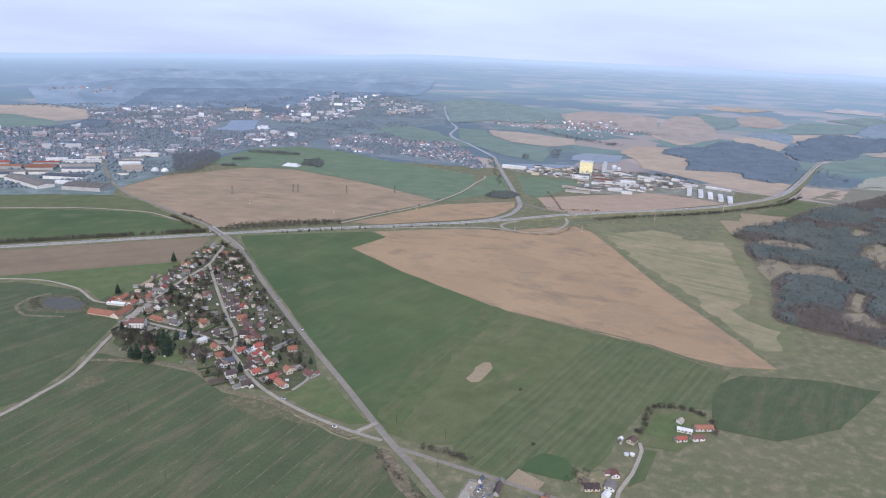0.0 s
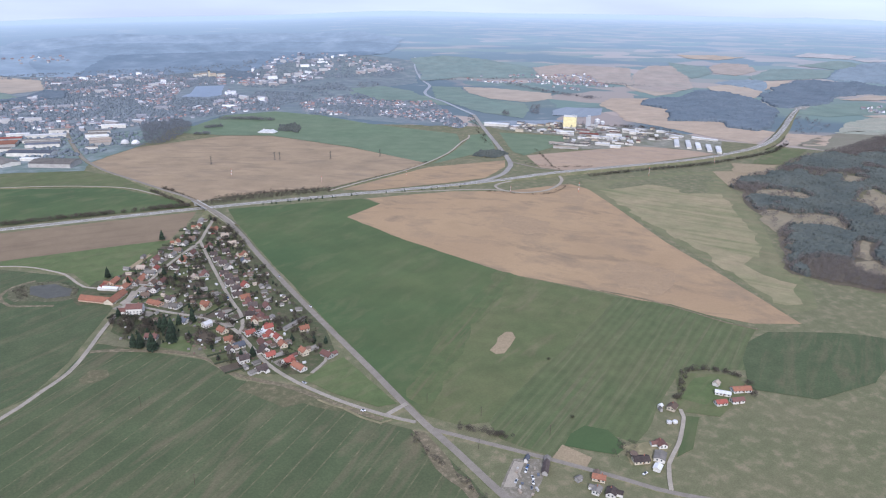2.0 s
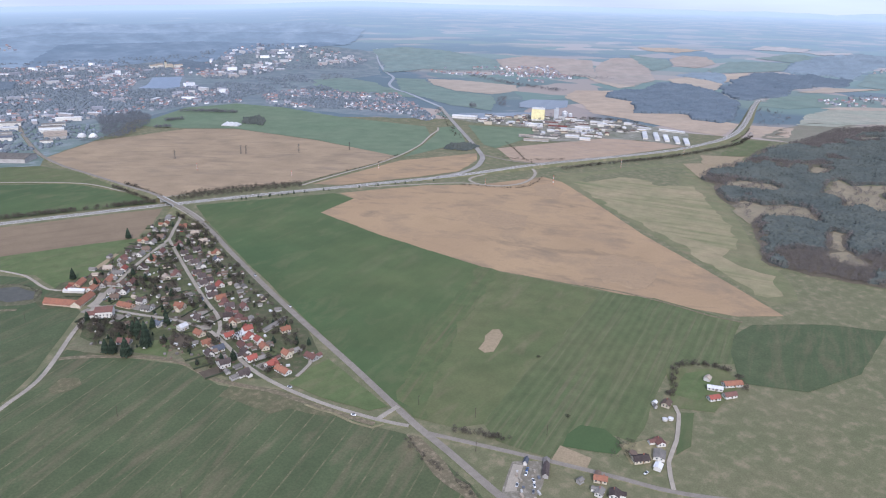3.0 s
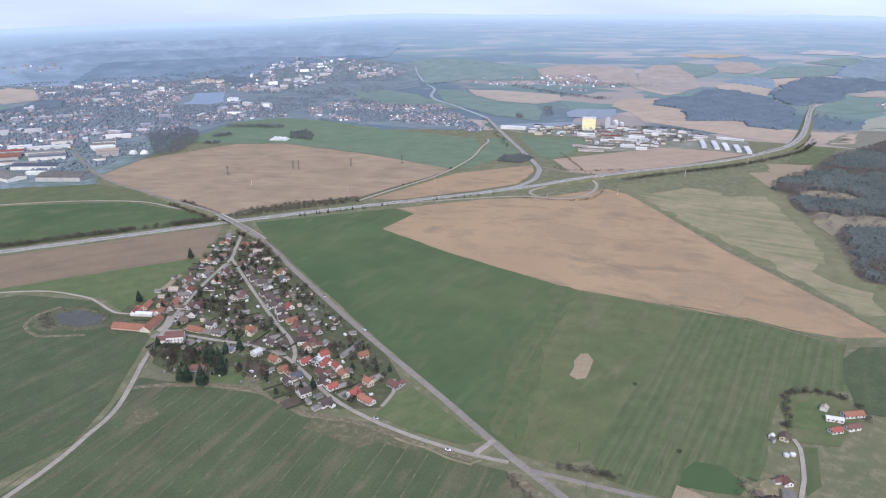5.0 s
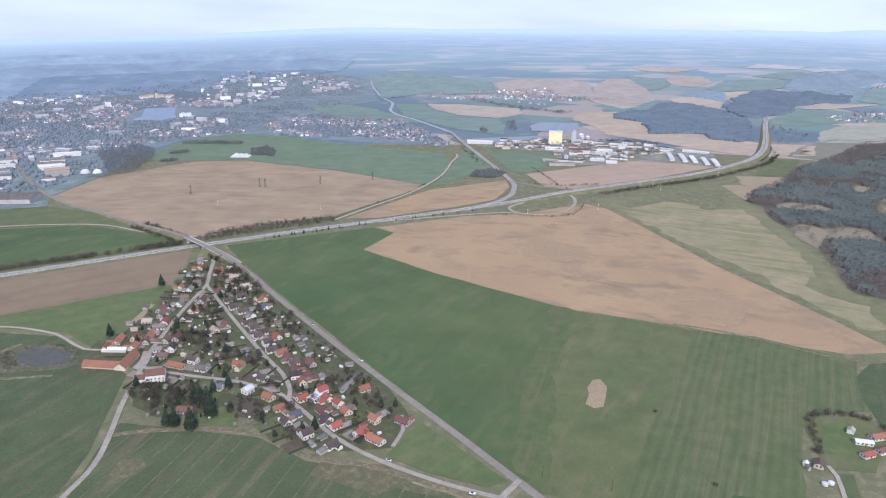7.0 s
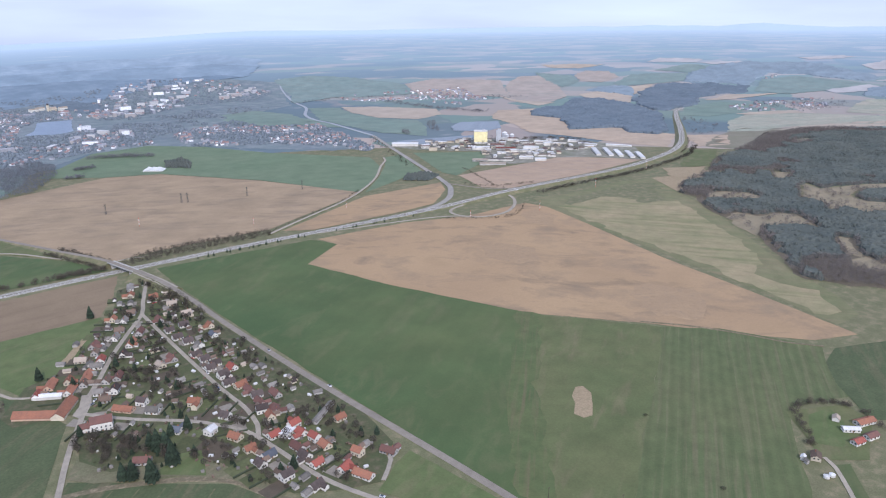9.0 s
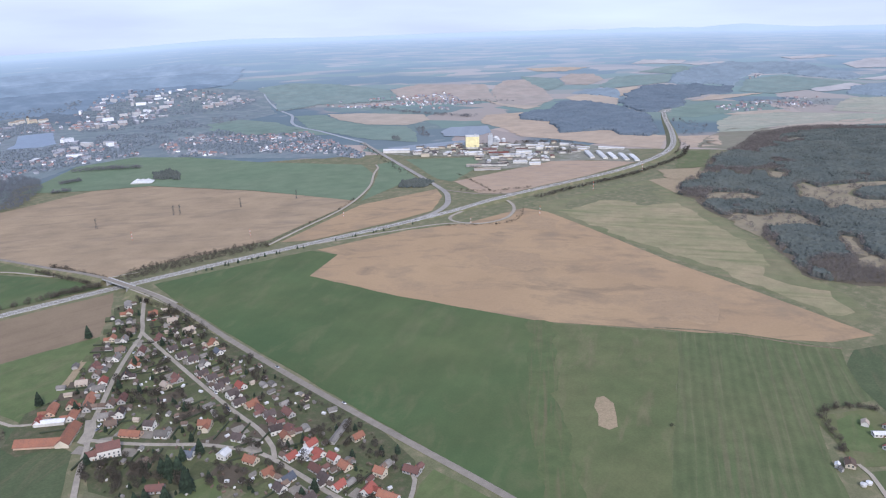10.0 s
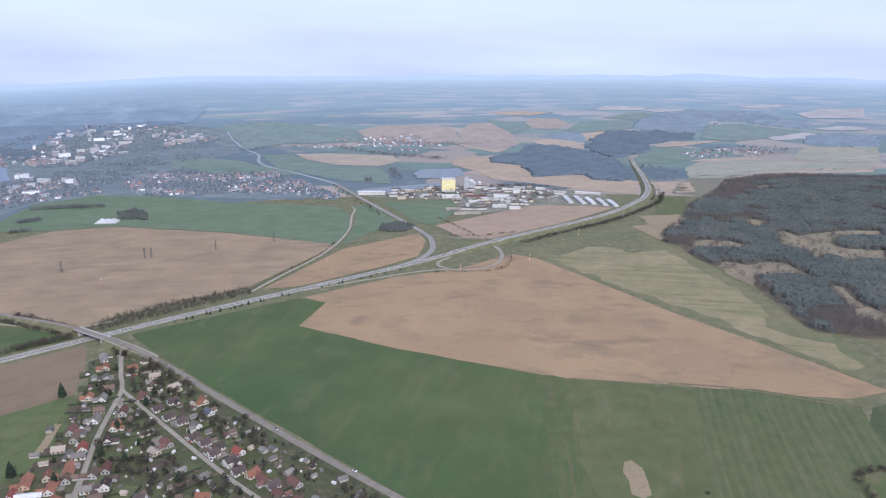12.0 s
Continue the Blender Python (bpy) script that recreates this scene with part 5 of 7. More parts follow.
def house(x, y, turn, long, wide, eaves, rise, wall, roof, label, name="house", chimney=True, windows=True, group="village houses", category="house"):
    """A house with gables: walls, a tiled saddle roof with overhang, chimney, windows and a door. turn: degrees of the ridge."""
    ob = new(name)
    ob.matrix_basis = Matrix.Translation((x, y, land(x, y) + 0.3)) @ Matrix.Rotation(radians(turn), 4, "Z")
    tagged(ob, label, category, group)
    h = wide / 2
    under(ob, "wall", extruded([(-h, -0.8), (h, -0.8), (h, eaves), (0, eaves + rise), (-h, eaves)], long / 2, "wall", WALLS[wall]))
    o, k = 0.5, rise / h
    r = under(ob, "roof", extruded([(-h - o, eaves - k * o), (0, eaves + rise), (h + o, eaves - k * o), (h + o, eaves - k * o + 0.28), (0, eaves + rise + 0.3), (-h - o, eaves - k * o + 0.28)], long / 2 + 0.5, "roof", ROOFS[roof]))
    if chimney:
        under(r, "chimney", box_mesh("chimney", 0.7, 0.6, 1.9, M_BRICK), (long * 0.22, h * 0.2, eaves + rise * 0.75))
    if windows:
        pane = box_mesh("window", 1.2, 0.12, 1.4, M_GLASS)
        n = max(2, int(long / 3.2))
        floors = [1.0] if eaves < 5 else [1.0, 3.9]
        for z in floors:
            for i in range(n):
                u = (i + 0.5) / n * long - long / 2
                under(ob, "window", pane, (u, -h - 0.02, z))
                under(ob, "window", pane, (u, h + 0.02, z))
        for side in (-1, 1):
            for v in (-h * 0.4, h * 0.4):
                under(ob, "window", pane, (side * (long / 2 + 0.02), v, floors[-1] + 0.3), math.pi / 2)
        if category == "house" and name == "house":
            k2 = round(x * 7 + y * 3) % 4
            if k2 < 3:      # a lower wing across the back
                w2, l2 = round(wide * 0.32, 1), round(wide * 0.42, 1)
                side = -1 if k2 == 1 else 1
                at = (long * (0.24 if k2 else -0.2), side * (h + l2 * 0.6), 0)
                e2, r2 = eaves * 0.9, rise * 0.6
                under(ob, "side_wing", extruded([(-w2, -0.8), (w2, -0.8), (w2, e2), (0, e2 + r2), (-w2, e2)], l2, "side_wing", WALLS[wall]), at, math.pi / 2)
                under(ob, "side_roof", extruded([(-w2 - 0.4, e2 - 0.3), (0, e2 + r2), (w2 + 0.4, e2 - 0.3), (w2 + 0.4, e2), (0, e2 + r2 + 0.3), (-w2 - 0.4, e2)], l2 + 0.3, "side_roof", ROOFS[roof if k2 else "brown"]), at, math.pi / 2)
        under(ob, "door", box_mesh("door", 1.1, 0.14, 2.1, M_DOOR), (long * 0.06, -h - 0.03, 0.0))
    return ob


STREETS = [smooth_line(p, 6) for p in ([(158, 1160), (127, 1085), (97, 1043), (66, 998), (42, 958), (20, 922), (-10, 858)], [(127, 1085), (125, 1032), (123, 973), (121, 890), (122, 816), (110, 770)], [(10, 903), (50, 855), (76, 830), (106, 782), (113, 737), (119, 690), (134, 645)])]


def street_turn(x, y):
    """The direction, in degrees, of the nearest village street."""
    best = (1e9, 0.0)
    for line in STREETS:
        for a, b in zip(line, line[1:]):
            d = math.hypot(a.x - x, a.y - y)
            if d < best[0]:
                best = (d, math.degrees(math.atan2(b.y - a.y, b.x - a.x)))
    return best[1]


KINDS = {
    "r": ("red", "white", "red-tiled house with pale plaster walls"), "o": ("orange", "cream", "orange-tiled house with cream walls"),
    "O": ("orange", "white", "long orange-tiled house in the village"), "R": ("maroon", "grey", "dark red-roofed house with grey walls"),
    "b": ("brown", "grey", "weathered brown-roofed village house"), "B": ("orange", "pink", "long low orange-brown roofed barn"),
    "g": ("grey", "grey", "low outbuilding with a grey sheet roof"), "G": ("grey", "white", "long farm building with a grey roof"),
    "d": ("dark", "white", "dark-roofed house with white gables"), "u": ("blue", "white", "white house with a blue-grey roof"),
    "w": ("grey", "white", "bright white house with a grey roof"), "t": ("tan", "cream", "house with a weathered tan roof"),
}
HOUSES = {
    "north street": "145,1175,G 136,1147,o 155,1123,o 164,1089,t 96,1087,o 104,1075,w 107,1034,R 90,1012,O 75,991,d 92,1052,b 82,1037,w 109,950,R 95,944,t 56,991,r 59,1031,R 55,1014,b 39,1005,t 43,992,g 48,982,w 42,970,g 34,967,B 27,953,b 45,946,b 56,947,R 33,927,w 33,911,b 45,922,d 98,902,g 3,972,B 18,968,o 14,949,O -11,959,r 128,1125,g 64,1019,g 46,1048,g 22,1011,g 117,1130,g 118,1092,b",
    "south lane": "40,884,B 56,884,d 58,864,w 91,852,o 107,882,g 61,821,u 102,815,d",
    "middle street": "165,1050,t 171,1000,o 164,976,u 150,1021,d 129,1015,d 132,994,d 137,977,d 141,958,w 129,942,d 133,927,d 128,905,d 135,1052,R 137,912,d 132,883,d 146,893,r 129,866,d 136,855,o 138,841,R 139,829,d 153,820,R 159,837,g 135,815,R 130,802,d 163,881,g 170,877,g",
    "fork street": "25,796,R 139,795,R 131,789,o 151,789,g 94,779,o 95,756,o 102,738,u 92,732,d 119,761,r 139,763,r 138,749,r 174,747,o 142,735,r 143,721,o 125,733,R 123,719,d 124,704,r 134,702,g 157,695,o 138,685,r 168,701,g 177,681,R 144,669,O 184,798,g 150,724,g 99,705,d 110,681,d 101,679,g 109,696,g",
}
rng = random.Random(17)
TAKEN = []
for street, text in HOUSES.items():
    for item in text.split():
        px, py, k = item.split(",")
        x, y = float(px), float(py)
        near = min((q for line in STREETS for q in line), key=lambda q: math.hypot(q.x - x, q.y - y))
        gap = max(0.1, math.hypot(near.x - x, near.y - y))
        if gap < 8.5:      # a front yard between house and street
            x, y = near.x + (x - near.x) * 8.5 / gap, near.y + (y - near.y) * 8.5 / gap
        roof, wall, label = KINDS[k]
        long = {"O": 16, "B": 18, "G": 20, "g": 7.5, "R": 13}.get(k, rng.choice((9.0, 10.0, 11.0)))
        wide = {"g": 5.5, "G": 8, "B": 8.5}.get(k, rng.choice((7.2, 8.0)))
        eaves = 2.3 if k in "gGB" else rng.choice((2.7, 3.0, 3.0, 4.6)) if k in "rdow" else 2.8
        rise = 1.6 if k in "gG" else rng.choice((3.0, 3.5))
        turn = street_turn(x, y) + (90 if k == "d" and street == "middle street" else 0 if k in "OGBR" or rng.random() < 0.55 else 90) + rng.uniform(-5, 5)
        house(x, y, turn, long, wide, eaves, rise, wall, roof, label, name="outbuilding" if k == "g" else "house", chimney=k not in "gG", windows=k != "g", category="shed" if k == "g" else "house", group="outbuildings" if k == "g" else "village houses")
        TAKEN.append((x, y, long * 0.6))

# larger village buildings
house(82, 800, 25, 9, 8, 4.6, 2.2, "white", "white", "bright white house with a white roof by the lane", name="white_house", chimney=False, group="", category="house")
TAKEN += [(82, 800, 7), (17, 868, 11), (5, 871, 6), (1, 918, 14), (-20, 922, 18), (-4, 951, 12)]
house(-20, 922, -38, 38, 11, 2.4, 4.0, "pink", "orange", "long orange-tiled farm wing with white gable", name="farm_wing", windows=False, chimney=False, group="", category="barn")
house(1, 918, 54, 32, 11, 2.8, 4.2, "cream", "orange", "orange-tiled farm wing across the yard", name="farm_wing", windows=False, chimney=False, group="", category="barn")
house(-4, 951, -33, 24, 7, 3, 1.2, "white", "white", "white flat-roofed shed in the farmyard", name="farm_shed", windows=False, chimney=False, group="", category="shed")
house(17, 868, -18, 17, 13, 8.2, 3.6, "white", "maroon", "tall white manor house with a dark red roof", name="manor_house", group="", category="house")
house(5, 871, -18, 9, 8, 5.0, 2.6, "white", "maroon", "white side wing of the manor with a red roof", name="manor_wing", group="", category="house")
house(129, 757, 28, 12, 8, 3.4, 0.5, "white", "white", "flat white link building between red roofs", name="shop_hall", windows=True, chimney=False, group="", category="building")
house(168, 764, 32, 34, 5, 2.6, 1.1, "grey", "grey", "long narrow grey shed roof", name="long_shed", windows=False, chimney=False, group="", category="shed")
for x, y, turn, long, wide, roof, wall, name, label in (
    (424, 454, 25, 12, 9, "brown", "cream", "cottage", "cream garden cottage with a tan roof"), (415, 460, 15, 5, 4, "white", "white", "garden_hut", "small white garden hut"),
    (412, 456, 70, 4, 3, "grey", "grey", "garden_hut", "small grey garden hut"), (374, 416, 70, 11, 9, "maroon", "white", "house", "white house with a dark red roof"),
    (361, 404, 40, 15, 11, "grey", "white", "hall", "pale grey metal-roofed hall"), (344, 408, -20, 17, 10, "dark", "cream", "house", "wide dark-roofed house on the lane"),
    (349, 394, 30, 9, 7, "white", "white", "shed", "white flat-roofed shed by the lane"), (493, 466, 20, 8, 7, "tan", "white", "shed", "pale shed beside the farmhouse"),
    (485, 451, -45, 18, 7, "white", "white", "farmhouse_wing", "white-roofed wing of the farmhouse"), (506, 448, -20, 24, 10, "orange", "white", "farmhouse", "long farmhouse with an orange tiled roof"),
    (470, 440, -15, 14, 8, "red", "white", "barn", "small barn with a red roof"), (487, 436, -15, 16, 8, "maroon", "white", "barn", "barn with a dark red roof"),
    (284, 411, 10, 6, 5, "grey", "grey", "shed", "small grey shed by the lane"), (299, 405, -45, 13, 8, "orange", "cream", "house", "orange-roofed cream house by the lane"),
    (296, 387, 40, 11, 9, "dark", "white", "house", "white-gabled house with a dark roof"), (288, 394, 30, 10, 7, "grey", "white", "house", "grey-roofed house with white walls"),
    (269, 433, 48, 20, 5.5, "dark", "grey", "depot_shed", "long dark shed in the yard"), (262, 449, 40, 8, 3.6, "blue", "white", "site_shed", "blue-roofed site shed in the yard"), (276, 441, 48, 9, 5, "grey", "grey", "depot_shed", "small grey shed beside the dark one"),
):
    long, wide = round(long * 0.76, 1), round(wide * 0.8, 1)
    house(x, y, turn, long, wide, 2.8, 2.0 if roof not in ("white", "grey") else 1.2, wall, roof, label, name=name, chimney=name in ("house", "farmhouse", "cottage"), windows="shed" not in name and "hut" not in name, group="", category="shed" if "shed" in name or "hut" in name else "house")

# small houses and sheds that fill the plots along the streets
def clear_plot(x, y, size):
    return all(math.hypot(x - a, y - b) > c + size for a, b, c in TAKEN) and all(math.hypot(q.x - x, q.y - y) > 9.0 for line in STREETS for q in line)


for line, sides in zip(STREETS, ((-31, -24, 25), (22, 29, 37), (22, -22, 30))):
    for q, ahead in zip(line[2::2], line[3::2]):
        t = (ahead - q).to_2d().normalized()
        for off in sides:
            x, y = q.x - t.y * off + rng.uniform(-3, 3), q.y + t.x * off + rng.uniform(-3, 3)
            if y < 680 or x > 182 or x < -2 or (x < 62 and y < 860) or not clear_plot(x, y, 3.4) or rng.random() < 0.62:
                continue
            roof, wall, label = KINDS[rng.choice("ggbdRt")]
            long, wide = round(rng.uniform(4, 7)), round(rng.uniform(3.4, 4.6))
            house(x, y, math.degrees(math.atan2(t.y, t.x)) + rng.choice((0, 90)) + rng.uniform(-6, 6), long, wide, 2.3, 1.4, wall, roof, "small outbuilding behind the village houses", name="outbuilding", chimney=False, windows=False, group="outbuildings", category="shed")
            TAKEN.append((x, y, long * 0.6))

# plots behind the houses: lawns, dug beds, gravel drives, and the hedges between them
M_BED = material("dug_bed", [(0.095, 0.076, 0.054), (0.074, 0.060, 0.043)], scales=(8, 2, 0.5))
M_LAWN = material("garden_lawn", [(0.074, 0.086, 0.038), (0.092, 0.096, 0.045)], scales=(12, 3, 0.6), per_object=0.25)
M_DRIVE = material("gravel_drive", [(0.225, 0.198, 0.160), (0.18, 0.16, 0.13)], scales=(8, 2, 0.5))
M_HEDGE = material("clipped_hedge", [(0.040, 0.052, 0.030), (0.055, 0.062, 0.038)], scales=(4, 1, 0.3))
for line in STREETS:
    for q, ahead in zip(line[1::3], line[2::3]):
        t = (ahead - q).to_2d().normalized()
        s = Vector((t.y, -t.x))
        for side in (-1, 1):
            near, deep, half = rng.uniform(6, 10), rng.uniform(26, 46), 7.5
            for a, z, m, text in ((near, near + 11, rng.choice((M_DRIVE, M_LAWN, M_LAWN)), "front yard of a village house"), (near + 12, deep, rng.choice((M_LAWN, M_BED, M_LAWN, M_LAWN)), "back garden plot of a village house")):
                c = [q.to_2d() + t * u + s * side * w for u, w in ((-half, a), (half, a), (half, z), (-half, z))]
                if all(-12 < p.x < 186 and 672 < p.y < 1165 and p.x < 194 - (p.y - 700) * 0.02 for p in c):
                    field("garden_plot", [(p.x, p.y) for p in c], m, lift=0.40 + rng.uniform(0.01, 0.05), ragged=0.5, label=text)
            end = q.to_2d() + t * half + s * side * (near + deep) / 2
            if rng.random() < 0.6 and -8 < end.x < 184 and 680 < end.y < 1150:
                o = new("garden_hedge", box_mesh("garden_hedge", round(deep - near), 1.1, 1.6, M_HEDGE))
                o.matrix_basis = Matrix.Translation((end.x, end.y, land(end.x, end.y) + 0.2)) @ Matrix.Rotation(math.atan2(s.y, s.x), 4, "Z")
                tagged(o, "clipped dark hedge between two gardens", "hedge", "garden hedges")

VILLAGE = [(-10, 985), (30, 1000), (62, 1050), (105, 1110), (130, 1175), (165, 1178), (180, 1080), (182, 960), (186, 850), (188, 740), (182, 700), (160, 665), (120, 668), (88, 690), (66, 735), (-5, 805), (-2, 862), (14, 905)]
for x, y in sprinkle(VILLAGE, 7.2, rng, 0.8):
    if any(math.hypot(x - a, y - b) < c + 2.5 for a, b, c in TAKEN) or any(math.hypot(q.x - x, q.y - y) < 5 for line in STREETS for q in line):
        continue
    u = rng.random()
    clump = noise.noise((x / 34, y / 34, 5.0)) + 0.5 * noise.noise((x / 11, y / 11, 2.0))
    if clump < -0.12:      # open lawn
        continue
    if u < 0.52:
        tree("bare", x, y, rng.uniform(3.5, 7.5), rng.uniform(0.8, 1.1), "leafless grey-brown garden tree", rng.uniform(0, 6))
    elif u < 0.85:
        tree("bush", x, y, rng.uniform(1.8, 3.6), rng.uniform(0.6, 0.8), "low budding green-brown garden bush", rng.uniform(0, 6))
    elif u < 0.93:
        tree("conifer", x, y, rng.uniform(2.2, 4.2), rng.uniform(0.8, 1.1), "small dark garden spruce", rng.uniform(0, 6))
    elif u < 0.99:
        house(x, y, street_turn(x, y) + rng.choice((0, 90)), 4.5, 3.2, 2.1, 1.0, rng.choice(("grey", "cream", "white")), rng.choice(("grey", "brown", "dark")), "small garden shed behind the houses", name="garden_shed", chimney=False, windows=False, group="garden sheds", category="shed")
# odds and ends in the yards: parked trailers, greenhouses, stacks and tanks
CLUTTER = [("greenhouse", "small pale garden greenhouse", ROOFS["white"], (3.6, 2.4, 2.0)), ("woodshed", "low weathered brown woodshed in a yard", ROOFS["brown"], (3.0, 1.4, 1.3)), ("water_tank", "pale plastic tank in a yard", WALLS["white"], (1.6, 1.4, 1.5)), ("garden_hut", "tiny grey garden hut", ROOFS["grey"], (2.6, 2.4, 2.1))]
for x, y in sprinkle(VILLAGE, 12.0, rng, 0.9):
    if rng.random() < 0.35 or any(math.hypot(x - a, y - b) < c + 1.0 for a, b, c in TAKEN) or any(math.hypot(q.x - x, q.y - y) < 4 for line in STREETS for q in line):
        continue
    name, text, mat, (sx, sy, sz) = rng.choice(CLUTTER + CLUTTER[1::2] * 2)
    o = new(name, extruded([(-sy / 2, 0), (sy / 2, 0), (sy / 2, sz * 0.8), (0, sz), (-sy / 2, sz * 0.8)], sx / 2, name, mat))
    o.matrix_basis = Matrix.Translation((x, y, land(x, y) + 0.3)) @ Matrix.Rotation(rng.uniform(0, 3.1), 4, "Z")
    tagged(o, text, "yard clutter", "yard clutter")
for x, y in sprinkle([(-14, 843), (-7, 860), (5, 855), (23, 838), (34, 814), (27, 805), (0, 823)], 8.0, rng, 0.7):
    tree("bare", x, y, rng.uniform(5.5, 8.5), rng.uniform(0.95, 1.25), "leafless tree of the manor park thicket", rng.uniform(0, 6))
for k, (x, y) in enumerate(((250, 444), (247, 441), (246, 435), (243, 427), (239, 424), (236, 420), (257, 434), (260, 430), (249, 416), (243, 413), (262, 438))):
    o = new("material_stack", box_mesh("material_stack", 2.0 + k % 3, 1.6 + 0.4 * (k % 2), 0.9 + 0.3 * (k % 3), (M_CONCRETE, ROOFS["tan"], M_LANE, ROOFS["blue"])[k % 4]))
    o.matrix_basis = Matrix.Translation((x, y, land(x, y) + 0.35)) @ Matrix.Rotation(0.8 + 0.3 * (k % 3), 4, "Z")
    tagged(o, "low stack of building material in the yard", "material stack", "material stacks")
for x, y in ((376, 577), (333, 482)):
    tree("bush", x, y, 4.5, 0.5, "lone dark bush in the meadow", x)

# ------------------------------------------------ the works east of the trunk road
def hall(x, y, turn, long, wide, high, wall, roof, label, name="warehouse", group="industrial halls"):
    return house(x, y, turn, long, wide, high, max(0.8, wide * 0.07), wall, roof, label, name=name, chimney=False, windows=False, group=group, category="building")


M_YELLOW = material("yellow_cladding", [(0.74, 0.66, 0.36), (0.68, 0.60, 0.33)], scales=(15, 5, 1), rough=0.6)
M_SILO = material("grey_silo", [(0.40, 0.41, 0.42), (0.34, 0.35, 0.36)], scales=(12, 4, 1), rough=0.5)


def feed_mill(x, y):
    ob = new("feed_mill")
    ob.matrix_basis = Matrix.Translation((x, y, land(x, y))) @ Matrix.Rotation(radians(-42), 4, "Z")
    tagged(ob, "tall windowless yellow feed mill with a paler base", "building")
    under(ob, "tower", box_mesh("tower", 36, 26, 33, M_YELLOW))
    under(ob, "plinth", box_mesh("plinth", 36.6, 26.6, 5, WALLS["white"]))
    under(ob, "parapet", box_mesh("parapet", 36.8, 26.8, 1.0, WALLS["white"]), (0, 0, 33))
    under(ob, "vent_house", box_mesh("vent_house", 6, 5, 3.5, M_SILO), (8, 3, 34))
    return ob


def silo(x, y, radius, high, label):
    ob = new("silo")
    ob.matrix_basis = Matrix.Translation((x, y, land(x, y)))
    tagged(ob, label, "silo", "silos")
    bm = bmesh.new()
    bmesh.ops.create_cone(bm, cap_ends=True, segments=18, radius1=radius, radius2=radius, depth=high, matrix=Matrix.Translation((0, 0, high / 2)))
    part("shell", bm, M_SILO, ob)
    bm = bmesh.new()
    bmesh.ops.create_cone(bm, cap_ends=True, segments=18, radius1=radius * 1.04, radius2=radius * 0.15, depth=radius * 0.5, matrix=Matrix.Translation((0, 0, high + radius * 0.25)))
    part("cap", bm, ROOFS["white"], ob)


feed_mill(1256, 1690)


def grain_elevator(x, y):
    ob = new("grain_elevator")
    ob.matrix_basis = Matrix.Translation((x, y, land(x, y))) @ Matrix.Rotation(radians(-42), 4, "Z")
    tagged(ob, "tall grey concrete grain elevator beside the mill", "building")
    under(ob, "tower", box_mesh("tower", 13, 11, 31, M_SILO))
    under(ob, "head_house", box_mesh("head_house", 8, 7, 5, M_SILO), (1, 0, 31))
    under(ob, "annex", box_mesh("annex", 16, 11, 12, M_CONCRETE), (15, 0, 0))
    return ob


grain_elevator(1304, 1668)
for x, y, r, h in ((1340, 1672, 6, 16), (1353, 1664, 6, 16), (1374, 1712, 8, 14)):
    silo(x, y, r, h, "tall grey round grain silo")
for (ax, ay), (bx, by) in (((1389, 1412), (1312, 1332)), ((1405, 1389), (1324, 1303)), ((1402, 1353), (1337, 1284)), ((1408, 1324), (1340, 1253)), ((1410, 1294), (1347, 1230)), ((1424, 1492), (1442, 1432)), ((1449, 1425), (1487, 1352))):
    hall((ax + bx) / 2, (ay + by) / 2, math.degrees(math.atan2(by - ay, bx - ax)), math.dist((ax, ay), (bx, by)) * 0.8, 11, 4.5, "white", "white", "long low white-roofed poultry shed", "poultry_shed", "poultry sheds")
WORKS = "1080,1800,-42,70,24,7,white 1145,1670,20,26,14,5,white 1183,1615,-30,46,18,6,white 1221,1561,-40,50,18,6,red 1223,1512,-40,60,16,6,white 1272,1520,-40,40,16,6,white 1258,1478,10,26,14,5,white 1162,1435,-50,34,12,5,white 1170,1397,-40,26,14,5,white 1095,1465,-45,70,14,5,grey 1061,1490,-45,36,12,5,tan 1050,1437,-40,60,12,4,tan 1377,1579,-60,34,14,5,white 1417,1573,-55,30,14,5,white 1400,1530,-50,34,14,5,grey 1448,1522,-60,30,14,5,white 1136,1714,15,30,16,5,grey 1185,1456,-40,30,12,5,grey 1330,1590,-35,36,16,6,grey 1345,1620,-40,40,14,5,white 1310,1560,-40,30,14,5,maroon 1290,1590,20,26,14,6,brown 1240,1610,-40,36,20,7,maroon 1110,1750,10,26,14,5,white 1255,1640,-40,30,16,6,grey 1440,1475,-60,36,12,5,dark 1340,1440,-50,34,12,5,grey"
for item in WORKS.split():
    x, y, turn, long, wide, high, roof = item.split(",")
    hall(float(x), float(y), float(turn), float(long), float(wide), float(high), "white" if roof in ("white", "grey") else "grey", roof, "low industrial hall with a %s roof" % roof)
field("field", [(1040, 1820), (1120, 1880), (1200, 1790), (1330, 1730), (1480, 1560), (1500, 1360), (1345, 1225), (1300, 1330), (1220, 1400), (1140, 1390), (1040, 1430), (1160, 1590), (1060, 1720)], material("works_yard", [(0.200, 0.186, 0.150), (0.135, 0.142, 0.095), (0.265, 0.245, 0.205)], scales=(50, 14, 2)), lift=0.3, label="paved and grassy yards of the works", drape=True)

